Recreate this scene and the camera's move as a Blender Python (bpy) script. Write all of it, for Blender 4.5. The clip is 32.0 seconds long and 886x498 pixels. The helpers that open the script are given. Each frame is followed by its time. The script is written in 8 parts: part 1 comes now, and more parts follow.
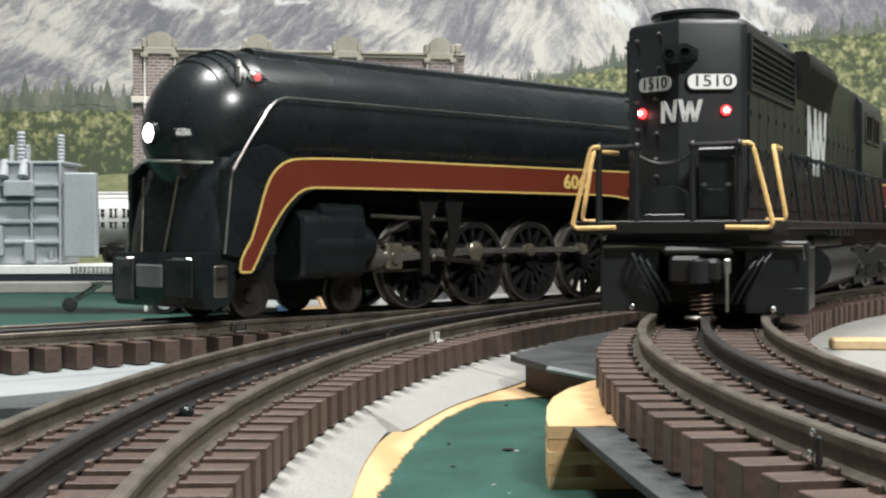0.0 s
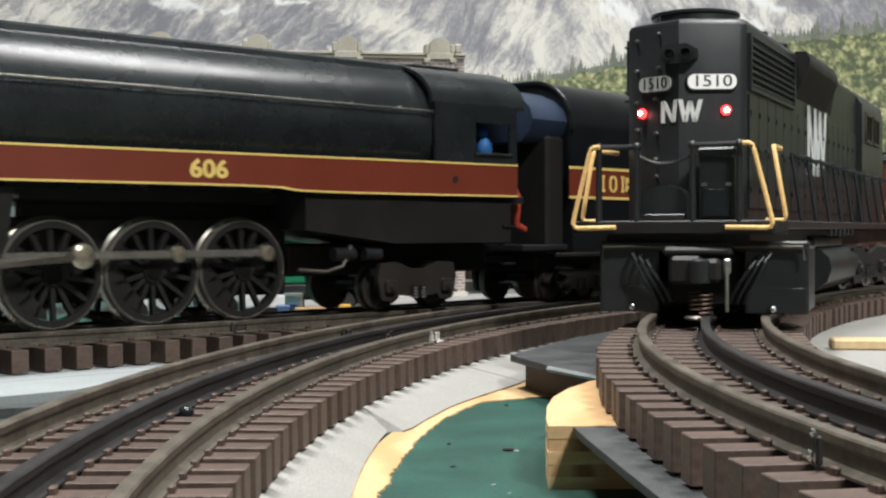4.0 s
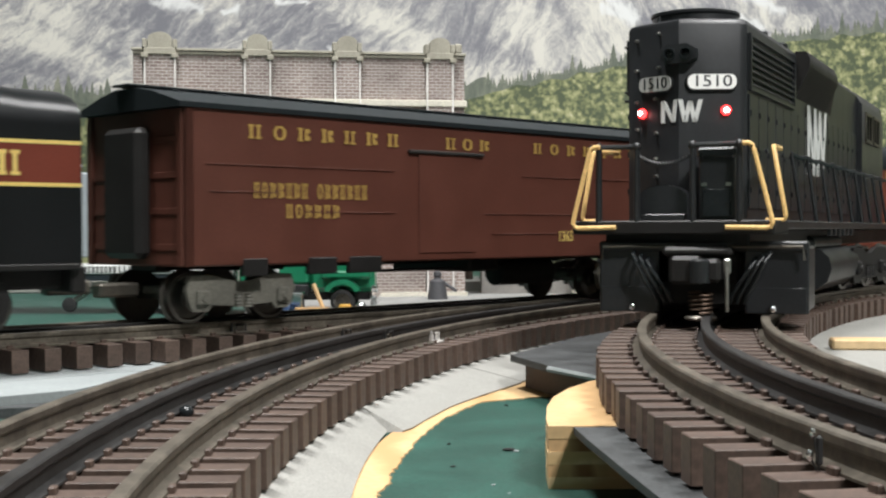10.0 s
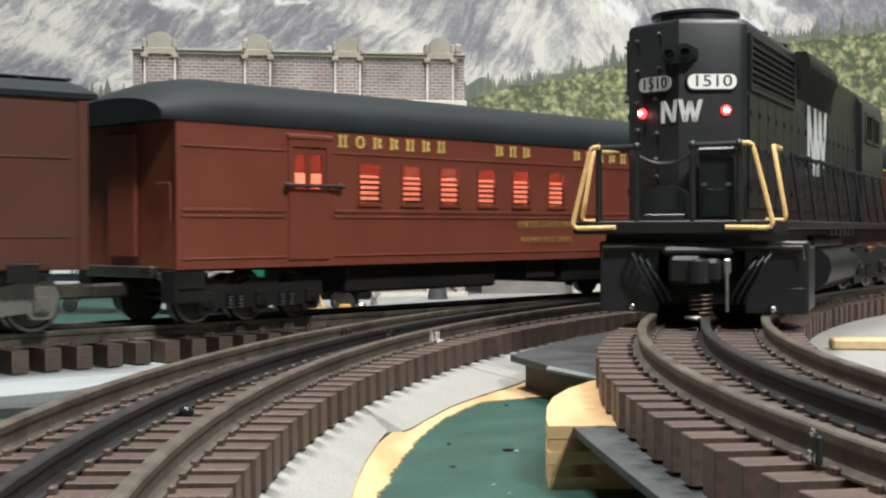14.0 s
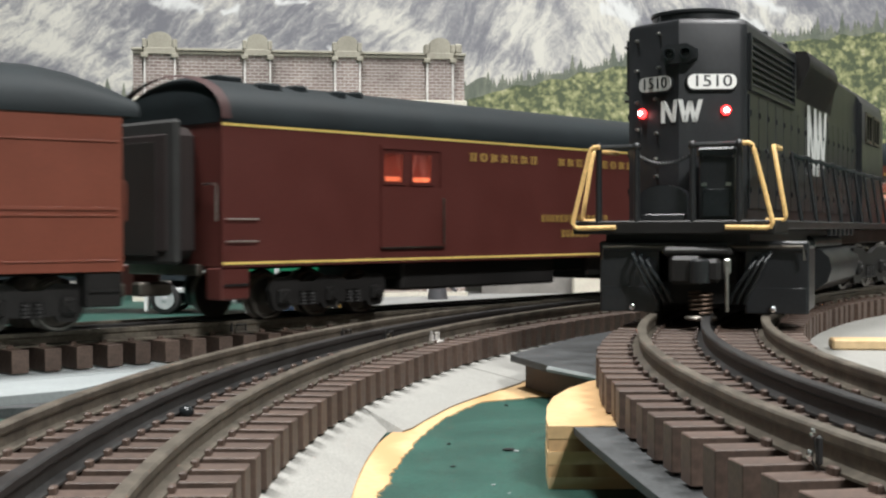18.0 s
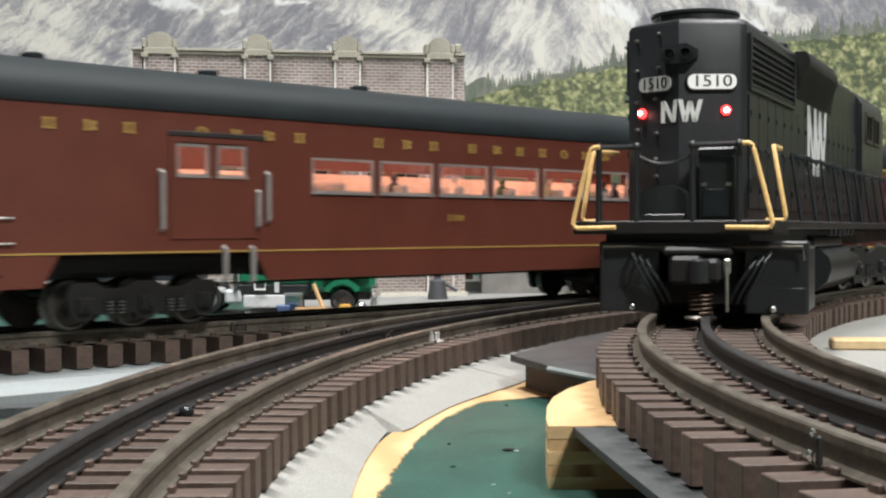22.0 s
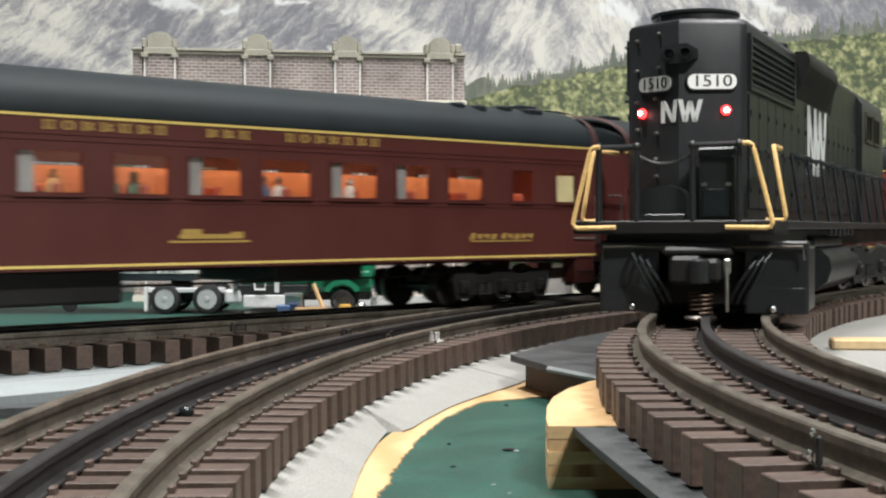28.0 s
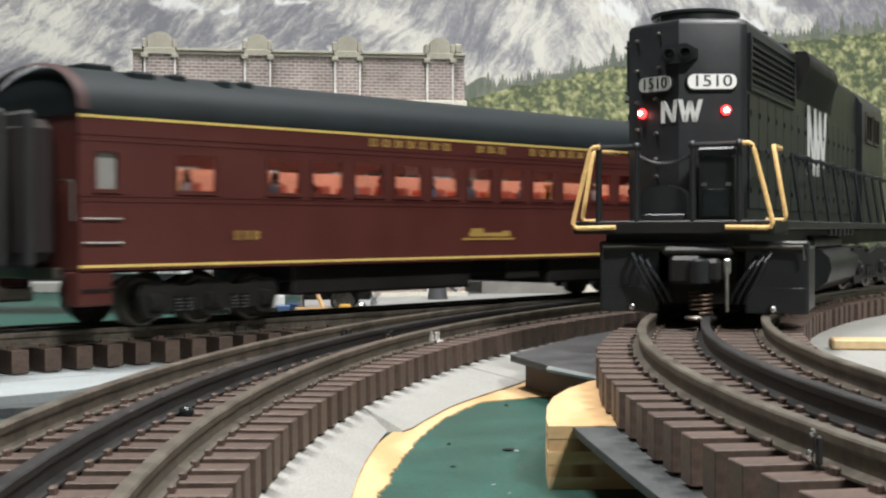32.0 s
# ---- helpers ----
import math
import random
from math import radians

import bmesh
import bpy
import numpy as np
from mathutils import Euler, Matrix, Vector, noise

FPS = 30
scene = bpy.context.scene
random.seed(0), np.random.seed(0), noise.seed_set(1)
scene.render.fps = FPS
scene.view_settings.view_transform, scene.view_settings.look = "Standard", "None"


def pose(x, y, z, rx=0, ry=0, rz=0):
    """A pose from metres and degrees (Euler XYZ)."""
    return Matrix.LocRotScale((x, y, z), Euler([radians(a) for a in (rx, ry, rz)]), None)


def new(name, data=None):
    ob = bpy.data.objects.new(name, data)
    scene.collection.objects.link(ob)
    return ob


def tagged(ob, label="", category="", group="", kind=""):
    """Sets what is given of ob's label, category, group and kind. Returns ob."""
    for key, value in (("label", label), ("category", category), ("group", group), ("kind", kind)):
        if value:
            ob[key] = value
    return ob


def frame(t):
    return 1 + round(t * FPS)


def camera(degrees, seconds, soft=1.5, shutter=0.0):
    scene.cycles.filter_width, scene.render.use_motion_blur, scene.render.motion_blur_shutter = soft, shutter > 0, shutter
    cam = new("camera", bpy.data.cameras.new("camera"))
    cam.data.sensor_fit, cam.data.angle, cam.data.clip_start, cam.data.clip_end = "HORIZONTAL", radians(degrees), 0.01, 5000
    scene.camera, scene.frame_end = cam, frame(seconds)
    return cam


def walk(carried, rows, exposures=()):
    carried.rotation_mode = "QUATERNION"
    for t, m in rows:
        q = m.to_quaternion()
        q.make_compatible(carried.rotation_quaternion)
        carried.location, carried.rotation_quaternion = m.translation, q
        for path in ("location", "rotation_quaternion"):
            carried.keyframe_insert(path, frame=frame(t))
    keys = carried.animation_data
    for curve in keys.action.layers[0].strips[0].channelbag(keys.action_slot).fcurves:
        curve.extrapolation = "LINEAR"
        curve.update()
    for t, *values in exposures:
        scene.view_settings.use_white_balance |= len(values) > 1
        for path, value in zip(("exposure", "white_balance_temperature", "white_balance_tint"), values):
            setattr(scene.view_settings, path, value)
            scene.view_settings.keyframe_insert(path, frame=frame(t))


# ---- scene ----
# ================= camera =================
cam = camera(37.65, 32.0, soft=2.3, shutter=0.5)
EYE = pose(0, 0, 0.0326, 90 - 0.817, 0, 0) @ pose(0, 0, 0, 0, 0, -0.194)
walk(cam, [(0.0, EYE), (32.0, EYE)], exposures=[(0.0, 0.08), (32.0, 0.08)])

# ================= world and lamps =================
world = bpy.data.worlds.new("room_air")
scene.world = world
world.use_nodes = True
world.node_tree.nodes["Background"].inputs["Color"].default_value = (0.9, 0.93, 1.0, 1)
world.node_tree.nodes["Background"].inputs["Strength"].default_value = 0.05


def ceiling_lamp(x, y, z, sx, sy, watts, colour, tilt=(0, 0, 0)):
    data = bpy.data.lights.new("tube_light", "AREA")
    data.shape, data.size, data.size_y = "RECTANGLE", sx, sy
    data.energy, data.color = watts, colour
    ob = new("tube_light", data)
    ob.matrix_world = pose(x, y, z, *tilt)
    return ob


LAMP_WHITE = (1.0, 0.99, 0.985)
ceiling_lamp(0.72, -0.72, 1.42, 0.30, 0.16, 46.0, LAMP_WHITE)
ceiling_lamp(-0.30, 0.34, 1.42, 0.30, 0.16, 27.0, LAMP_WHITE)
ceiling_lamp(0.50, 0.80, 1.42, 0.60, 0.30, 15.0, LAMP_WHITE)


# ================= materials =================
def material(name, colour, rough=0.6, metal=0.0, grain=900.0, vary=0.12, blotch=60.0, stain=0.15, bump=0.0, spec=0.5, piece=0.0, coat=0.0):
    """A painted or raw surface: fine grain and larger blotches, in metres."""
    m = bpy.data.materials.new(name)
    m.use_nodes = True
    nt = m.node_tree
    n, l = nt.nodes, nt.links
    bsdf = n["Principled BSDF"]
    bsdf.inputs["Roughness"].default_value = rough
    bsdf.inputs["Metallic"].default_value = metal
    bsdf.inputs["Specular IOR Level"].default_value = spec
    bsdf.inputs["Coat Weight"].default_value = coat
    bsdf.inputs["Coat Roughness"].default_value = 0.15
    tc = n.new("ShaderNodeTexCoord")
    fine = n.new("ShaderNodeTexNoise")
    fine.inputs["Scale"].default_value = grain
    fine.inputs["Detail"].default_value = 3
    big = n.new("ShaderNodeTexNoise")
    big.inputs["Scale"].default_value = blotch
    big.inputs["Detail"].default_value = 4
    for t in (fine, big):
        l.new(tc.outputs["Object"], t.inputs["Vector"])
    base = n.new("ShaderNodeRGB")
    base.outputs[0].default_value = (*colour, 1)
    src = base.outputs[0]
    for t, amount in ((fine, vary), (big, stain)):
        rng = n.new("ShaderNodeMapRange")
        rng.inputs["From Min"].default_value, rng.inputs["From Max"].default_value = 0.3, 0.7
        rng.inputs["To Min"].default_value, rng.inputs["To Max"].default_value = 1 - amount, 1 + amount
        l.new(t.outputs["Fac"], rng.inputs["Value"])
        mul = n.new("ShaderNodeVectorMath")
        mul.operation = "SCALE"
        l.new(src, mul.inputs[0])
        l.new(rng.outputs[0], mul.inputs["Scale"])
        src = mul.outputs[0]
    if piece:
        info = n.new("ShaderNodeObjectInfo")
        rng = n.new("ShaderNodeMapRange")
        rng.inputs["To Min"].default_value, rng.inputs["To Max"].default_value = 1 - piece, 1 + piece
        l.new(info.outputs["Random"], rng.inputs["Value"])
        mul = n.new("ShaderNodeVectorMath")
        mul.operation = "SCALE"
        l.new(src, mul.inputs[0])
        l.new(rng.outputs[0], mul.inputs["Scale"])
        src = mul.outputs[0]
    l.new(src, bsdf.inputs["Base Color"])
    rr = n.new("ShaderNodeMapRange")
    rr.inputs["To Min"].default_value, rr.inputs["To Max"].default_value = max(rough - 0.08, 0.02), min(rough + 0.08, 1)
    l.new(big.outputs["Fac"], rr.inputs["Value"])
    l.new(rr.outputs[0], bsdf.inputs["Roughness"])
    if bump:
        b = n.new("ShaderNodeBump")
        b.inputs["Strength"].default_value = 0.6
        b.inputs["Distance"].default_value = bump
        l.new(fine.outputs["Fac"], b.inputs["Height"])
        l.new(b.outputs[0], bsdf.inputs["Normal"])
    return m


def glowing(name, colour, strength):
    m = bpy.data.materials.new(name)
    m.use_nodes = True
    b = m.node_tree.nodes["Principled BSDF"]
    b.inputs["Base Color"].default_value = (*[0.5 * c for c in colour], 1)
    b.inputs["Emission Color"].default_value = (*colour, 1)
    b.inputs["Emission Strength"].default_value = strength
    return m


def clear_glass(name, tint=(1, 1, 1), rough=0.03):
    m = bpy.data.materials.new(name)
    m.use_nodes = True
    nt = m.node_tree
    n, l = nt.nodes, nt.links
    n.remove(n["Principled BSDF"])
    clear = n.new("ShaderNodeBsdfTransparent")
    clear.inputs["Color"].default_value = (*tint, 1)
    gloss = n.new("ShaderNodeBsdfGlossy")
    gloss.inputs["Roughness"].default_value = rough
    mix = n.new("ShaderNodeMixShader")
    mix.inputs[0].default_value = 0.05
    l.new(clear.outputs[0], mix.inputs[1])
    l.new(gloss.outputs[0], mix.inputs[2])
    l.new(mix.outputs[0], n["Material Output"].inputs["Surface"])
    return m


BLACK_GLOSS = material("black_enamel", (0.0130, 0.0160, 0.0172), 0.27, stain=0.18, grain=400, spec=0.48)
BLACK_SATIN = material("black_satin_paint", (0.0155, 0.017, 0.0182), 0.38, bump=0.00002)
BLACK_DIESEL = material("black_hood_paint", (0.020, 0.0215, 0.0235), 0.33, bump=0.00002, stain=0.2)
UNDER_BLACK = material("underframe_black", (0.0180, 0.0172, 0.0166), 0.45, bump=0.00005, spec=0.22)
TENDER_BLACK = material("tender_black", (0.0062, 0.0070, 0.0080), 0.32, stain=0.12, spec=0.35)
MAROON_STRIPE = material("tuscan_stripe", (0.160, 0.029, 0.014), 0.45, stain=0.06, vary=0.05)
GOLD = material("gold_paint", (0.77, 0.57, 0.17), 0.5, vary=0.06, stain=0.05)
GOLD_DULL = material("dull_gold_paint", (0.42, 0.27, 0.07), 0.55, vary=0.08, stain=0.08)
BOX_RED = material("boxcar_red_paint", (0.098, 0.030, 0.0185), 0.55, stain=0.1, vary=0.06, bump=0.00002)
MAIL_RED = material("mail_car_red_paint", (0.190, 0.050, 0.028), 0.5, stain=0.08, vary=0.05)
BAG_MAROON = material("maroon_coach_paint", (0.087, 0.0210, 0.0165), 0.5, stain=0.08, vary=0.05)
COACH_RED = material("red_coach_paint", (0.125, 0.034, 0.021), 0.45, stain=0.08, vary=0.05)
ROOF_GREY = material("roof_dark_grey", (0.0085, 0.0130, 0.0150), 0.62, stain=0.2, bump=0.00003, spec=0.3)
DIAPHRAGM = material("grey_diaphragm_rubber", (0.026, 0.026, 0.025), 0.75, stain=0.2, bump=0.00005)
TRUCK_GREY = material("weathered_bogie_grey", (0.125, 0.120, 0.100), 0.65, stain=0.3, vary=0.2, bump=0.00006)
STEEL = material("bright_steel", (0.42, 0.41, 0.38), 0.3, 1.0, stain=0.25)
STEEL_DARK = material("dull_steel", (0.20, 0.185, 0.16), 0.42, 1.0, stain=0.35, bump=0.00003)
STEEL_WHEEL = material("blackened_wheel_steel", (0.125, 0.118, 0.106), 0.30, 0.8, stain=0.3)
ROD_STEEL = material("worn_rod_steel", (0.31, 0.295, 0.260), 0.26, 0.70, stain=0.25)
ROD_BRIGHT = material("polished_rod_end", (0.42, 0.37, 0.28), 0.22, 0.75, stain=0.15)
NICKEL = material("nickel_wire", (0.62, 0.60, 0.56), 0.3, 1.0, stain=0.1)
RAIL_BROWN = material("rail_nickel_brown", (0.135, 0.118, 0.094), 0.46, 0.5, stain=0.4, blotch=120, vary=0.22, grain=700, bump=0.00006)
RAIL_BLACK = material("blackened_rail", (0.030, 0.029, 0.028), 0.5, 0.3, stain=0.4, blotch=110, vary=0.25, grain=700, bump=0.00006)
TIE_BROWN = material("brown_plastic_tie", (0.084, 0.056, 0.043), 0.56, grain=900, vary=0.26, blotch=130, stain=0.26, bump=0.00008, piece=0.16)
BED_GREY = material("grey_roadbed_foam", (0.275, 0.272, 0.250), 0.85, grain=1800, vary=0.16, blotch=90, stain=0.07, bump=0.00025)
BED_WHITE = material("pale_roadbed", (0.27, 0.295, 0.295), 0.8, grain=900, vary=0.08, blotch=30, stain=0.1, bump=0.0001)
SLATE = material("dark_grey_sheet", (0.044, 0.047, 0.048), 0.7, grain=1200, vary=0.3, blotch=110, stain=0.4, bump=0.00015)
GREEN_PAINT = material("green_table_paint", (0.013, 0.062, 0.046), 0.55, grain=1100, vary=0.26, blotch=60, stain=0.2, bump=0.0002)
WHITE_PAINT = material("white_paint", (0.75, 0.75, 0.73), 0.5, stain=0.05)
WHITE_WALL = material("room_wall_paint", (0.70, 0.69, 0.655), 0.8, blotch=3, stain=0.05)
CREAM_TUBE = material("yellow_handrail_paint", (0.84, 0.55, 0.22), 0.4, stain=0.06)
RUBBER = material("black_rubber", (0.015, 0.015, 0.015), 0.7)
CHROME = material("chrome_plate", (0.75, 0.75, 0.76), 0.15, 1.0, stain=0.05)
GLASS = clear_glass("window_glass")
GLASS_DARK = clear_glass("smoked_glass", (0.35, 0.36, 0.38))


def wood(name, light, dark, scale, axis=2):
    """Plywood or timber with grain lines along one axis."""
    m = material(name, light, 0.65, grain=500, vary=0.1, stain=0.1, bump=0.00008)
    n, l = m.node_tree.nodes, m.node_tree.links
    bsdf = n["Principled BSDF"]
    old = bsdf.inputs["Base Color"].links[0].from_socket
    tc = n.new("ShaderNodeTexCoord")
    wave = n.new("ShaderNodeTexWave")
    wave.bands_direction = "XYZ"[axis]
    wave.inputs["Scale"].default_value = scale
    wave.inputs["Distortion"].default_value = 3.5
    wave.inputs["Detail"].default_value = 3
    wave.inputs["Detail Scale"].default_value = 1.6
    l.new(tc.outputs["Object"], wave.inputs["Vector"])
    mix = n.new("ShaderNodeMix")
    mix.data_type = "RGBA"
    mix.inputs["B"].default_value = (*dark, 1)
    rng = n.new("ShaderNodeMapRange")
    rng.inputs["From Min"].default_value, rng.inputs["From Max"].default_value = 0.45, 0.95
    l.new(wave.outputs["Fac"], rng.inputs["Value"])
    l.new(rng.outputs[0], mix.inputs["Factor"])
    l.new(old, mix.inputs["A"])
    l.new(mix.outputs["Result"], bsdf.inputs["Base Color"])
    return m


PLY_TOP = wood("raw_plywood_face", (0.60, 0.405, 0.205), (0.50, 0.31, 0.14), 14, 0)
PLY_PALE = wood("pale_plywood_veneer", (0.68, 0.50, 0.28), (0.55, 0.37, 0.18), 45, 2)
PLY_DARK = wood("brown_plywood_veneer", (0.56, 0.35, 0.17), (0.26, 0.115, 0.045), 30, 0)


# ================= mesh building =================
class Geo:
    """Collects vertices and faces of one mesh."""

    def __init__(self):
        self.v, self.f = [], []

    def add(self, verts, faces):
        o = len(self.v)
        self.v += [tuple(p) for p in verts]
        self.f += [[i + o for i in f] for f in faces]
        return self

    def box(self, x0, x1, y0, y1, z0, z1, b=0.0):
        if not b:
            c = [(x, y, z) for x in (x0, x1) for y in (y0, y1) for z in (z0, z1)]
            return self.add(c, [(0, 1, 3, 2), (4, 6, 7, 5), (0, 4, 5, 1), (2, 3, 7, 6), (0, 2, 6, 4), (1, 5, 7, 3)])
        lo, hi = (x0, y0, z0), (x1, y1, z1)
        b = min(b, *[(h - l) * 0.45 for l, h in zip(lo, hi)])
        verts, key = [], {}
        for sx in (0, 1):
            for sy in (0, 1):
                for sz in (0, 1):
                    s = (sx, sy, sz)
                    for ax in range(3):
                        p = []
                        for k in range(3):
                            e = hi[k] if s[k] else lo[k]
                            p.append(e if k == ax else (e - b if s[k] else e + b))
                        key[s, ax] = len(verts)
                        verts.append(p)
        faces = []
        for ax in range(3):
            u, w = [(1, 2), (0, 2), (0, 1)][ax]
            for side in (0, 1):
                q = []
                for a, c in ((0, 0), (1, 0), (1, 1), (0, 1)):
                    s = [0, 0, 0]
                    s[ax], s[u], s[w] = side, a, c
                    q.append(key[tuple(s), ax])
                faces.append(q)
            for a in (0, 1):
                for c in (0, 1):
                    s0, s1 = [0, 0, 0], [0, 0, 0]
                    s0[ax], s1[ax] = 0, 1
                    for s in (s0, s1):
                        s[u], s[w] = a, c
                    faces.append([key[tuple(s0), u], key[tuple(s1), u], key[tuple(s1), w], key[tuple(s0), w]])
        for sx in (0, 1):
            for sy in (0, 1):
                for sz in (0, 1):
                    faces.append([key[(sx, sy, sz), a] for a in range(3)])
        return self.add(verts, faces)

    def loft(self, rings, cap=True, closed=True):
        n = len(rings[0])
        verts = [p for r in rings for p in r]
        faces = []
        for i in range(len(rings) - 1):
            for j in range(n if closed else n - 1):
                k = (j + 1) % n
                faces.append((i * n + j, i * n + k, (i + 1) * n + k, (i + 1) * n + j))
        if cap:
            faces.append(tuple(range(n)))
            faces.append(tuple(range((len(rings) - 1) * n, len(rings) * n)))
        return self.add(verts, faces)

    def cyl(self, p0, p1, r0, r1=None, n=16, cap=True):
        p0, p1 = Vector(p0), Vector(p1)
        r1 = r0 if r1 is None else r1
        q = (p1 - p0).to_track_quat("Z", "Y")
        rings = []
        for p, r in ((p0, r0), (p1, r1)):
            rings.append([p + q @ Vector((r * math.cos(2 * math.pi * i / n), r * math.sin(2 * math.pi * i / n), 0)) for i in range(n)])
        return self.loft(rings, cap)

    def revolve(self, p0, axis, profile, n=20, cap=True):
        """profile: (distance along the axis, radius)."""
        p0, a = Vector(p0), Vector(axis).normalized()
        q = a.to_track_quat("Z", "Y")
        rings = [[p0 + a * d + q @ Vector((r * math.cos(2 * math.pi * i / n), r * math.sin(2 * math.pi * i / n), 0)) for i in range(n)] for d, r in profile]
        return self.loft(rings, cap)

    def tube(self, pts, r, n=8):
        pts = [Vector(p) for p in pts]
        rings = []
        for i, p in enumerate(pts):
            a = (pts[min(i + 1, len(pts) - 1)] - pts[max(i - 1, 0)]).normalized()
            ref = Vector((0, 0, 1)) if abs(a.z) < 0.95 else Vector((1, 0, 0))
            s = a.cross(ref).normalized()
            t = s.cross(a)
            rings.append([p + r * (math.cos(2 * math.pi * j / n) * s + math.sin(2 * math.pi * j / n) * t) for j in range(n)])
        return self.loft(rings)

    def prism(self, outline, axis, a, b):
        """Extrudes a flat outline along x, y or z from a to b."""
        def at(p, d):
            return {"x": (d, p[0], p[1]), "y": (p[0], d, p[1]), "z": (p[0], p[1], d)}[axis]
        return self.loft([[at(p, a) for p in outline], [at(p, b) for p in outline]])

    def sphere(self, c, r, n=12, m=8, squash=(1, 1, 1)):
        prof = [(-math.cos(math.pi * i / m), max(math.sin(math.pi * i / m), 0.02)) for i in range(m + 1)]
        rings = [[(c[0] + r * squash[0] * s * math.cos(2 * math.pi * j / n), c[1] + r * squash[1] * s * math.sin(2 * math.pi * j / n), c[2] + r * squash[2] * h) for j in range(n)] for h, s in prof]
        return self.loft(rings)

    def mesh(self, name, mat, sharp=35):
        me = bpy.data.meshes.new(name)
        me.from_pydata(self.v, [], self.f)
        bm = bmesh.new()
        bm.from_mesh(me)
        bmesh.ops.recalc_face_normals(bm, faces=bm.faces)
        bm.to_mesh(me)
        bm.free()
        me.shade_smooth()
        me.set_sharp_from_angle(angle=radians(sharp))
        me.materials.append(mat)
        return me


def part(name, geo, mat, parent=None, label="", at=None, sharp=35):
    """One mesh object under a thing or a part."""
    me = geo if isinstance(geo, bpy.types.Mesh) else geo.mesh(name, mat, sharp)
    ob = new(name, me)
    ob.parent = parent
    if at is not None:
        ob.matrix_basis = at
    if label:
        ob["label"] = label
    return ob


def thing(name, label, category, at=None, group="", kind=""):
    ob = tagged(new(name), label, category, group, kind)
    ob.empty_display_size = 0.02
    if at is not None:
        ob.matrix_basis = at
    return ob


def lettering(name, body, size, mat, parent, at, stretch=1.0, thick=0.00012, label="", bold=0.0):
    """Raised characters from the built-in font, turned into a mesh."""
    cu = bpy.data.curves.new(name, "FONT")
    cu.body, cu.size, cu.extrude = body, size, thick
    cu.align_x, cu.align_y = "CENTER", "CENTER"
    cu.resolution_u = 3
    cu.offset = bold
    tmp = bpy.data.objects.new(name, cu)
    me = bpy.data.meshes.new_from_object(tmp)
    bpy.data.objects.remove(tmp)
    for v in me.vertices:
        v.co.x *= stretch
    me.materials.append(mat)
    return part(name, me, mat, parent, label, at)


# ================= the three loops of track =================
class Path:
    """A track line of arcs: pieces (s0, x, y, heading, curvature), each valid from s0 on."""

    def __init__(self, pieces):
        self.pieces = pieces

    def at(self, s, off=0.0):
        p = self.pieces[0]
        for q in self.pieces:
            if s >= q[0]:
                p = q
        s0, x, y, th, k = p
        d = s - s0
        h = th + k * d
        if abs(k) < 1e-7:
            x, y = x + d * math.cos(th), y + d * math.sin(th)
        else:
            x, y = x + (math.sin(h) - math.sin(th)) / k, y - (math.cos(h) - math.cos(th)) / k
        return x + off * math.sin(h), y - off * math.cos(h), h

    def spot(self, s, off=0.0, z=0.0):
        x, y, h = self.at(s, off)
        return pose(x, y, z, 0, 0, math.degrees(h))


def chain(x, y, th, ref, cuts):
    """Pieces before and after the measured arc. cuts: (s, curvature) in order; ref is the s at which x, y, th hold."""
    i0 = max(i for i, c in enumerate(cuts) if c[0] <= ref)
    base = Path([(ref, x, y, th, cuts[i0][1])])
    out = [None] * len(cuts)
    px, py, h = base.at(cuts[i0][0])
    out[i0] = (cuts[i0][0], px, py, h, cuts[i0][1])
    for i in range(i0 + 1, len(cuts)):
        a = Path([out[i - 1]]).at(cuts[i][0])
        out[i] = (cuts[i][0], a[0], a[1], a[2], cuts[i][1])
    for i in range(i0 - 1, -1, -1):
        nxt = out[i + 1]
        a = Path([(nxt[0], nxt[1], nxt[2], nxt[3], cuts[i][1])]).at(cuts[i][0])
        out[i] = (cuts[i][0], a[0], a[1], a[2], cuts[i][1])
    return Path(out)


MAIN = chain(-0.06722, 0.50582, 0.76464, 0.0, [(-5.0, 0.0), (-0.5, 0.39576), (0.34, -1.0936)])
LOOP_OUT = chain(-0.05391, 0.29013, 1.45176, 0.0, [(-1.0, -1.43348)])
LOOP_IN = chain(0.06184, 0.27001, -1.61071, 0.0, [(-3.2, 1.74437)])
Z_IN = 0.0069
GAUGE = 0.0168
TIE_STEP = 0.0106

RAIL_H = 0.0047
TIE_HALF, TIE_FOOT = 0.0279, -0.0120
RAIL_PROFILE = [(-0.0024, -RAIL_H), (0.0024, -RAIL_H), (0.0024, -RAIL_H + 0.0004), (0.0007, -RAIL_H + 0.0009), (0.0006, -0.0020), (0.0012, -0.0014), (0.0013, -0.0003), (0.0010, 0), (-0.0010, 0), (-0.0013, -0.0003), (-0.0012, -0.0014), (-0.0006, -0.0020), (-0.0007, -RAIL_H + 0.0009), (-0.0024, -RAIL_H + 0.0004)]


def rail(path, off, s0, s1, z, mat, parent, step=0.02):
    n = max(2, int((s1 - s0) / step))
    rings = []
    for i in range(n + 1):
        x, y, h = path.at(s0 + (s1 - s0) * i / n, off)
        rings.append([(x + a * math.sin(h), y - a * math.cos(h), z + b) for a, b in RAIL_PROFILE])
    return part("rail", Geo().loft(rings), mat, parent)


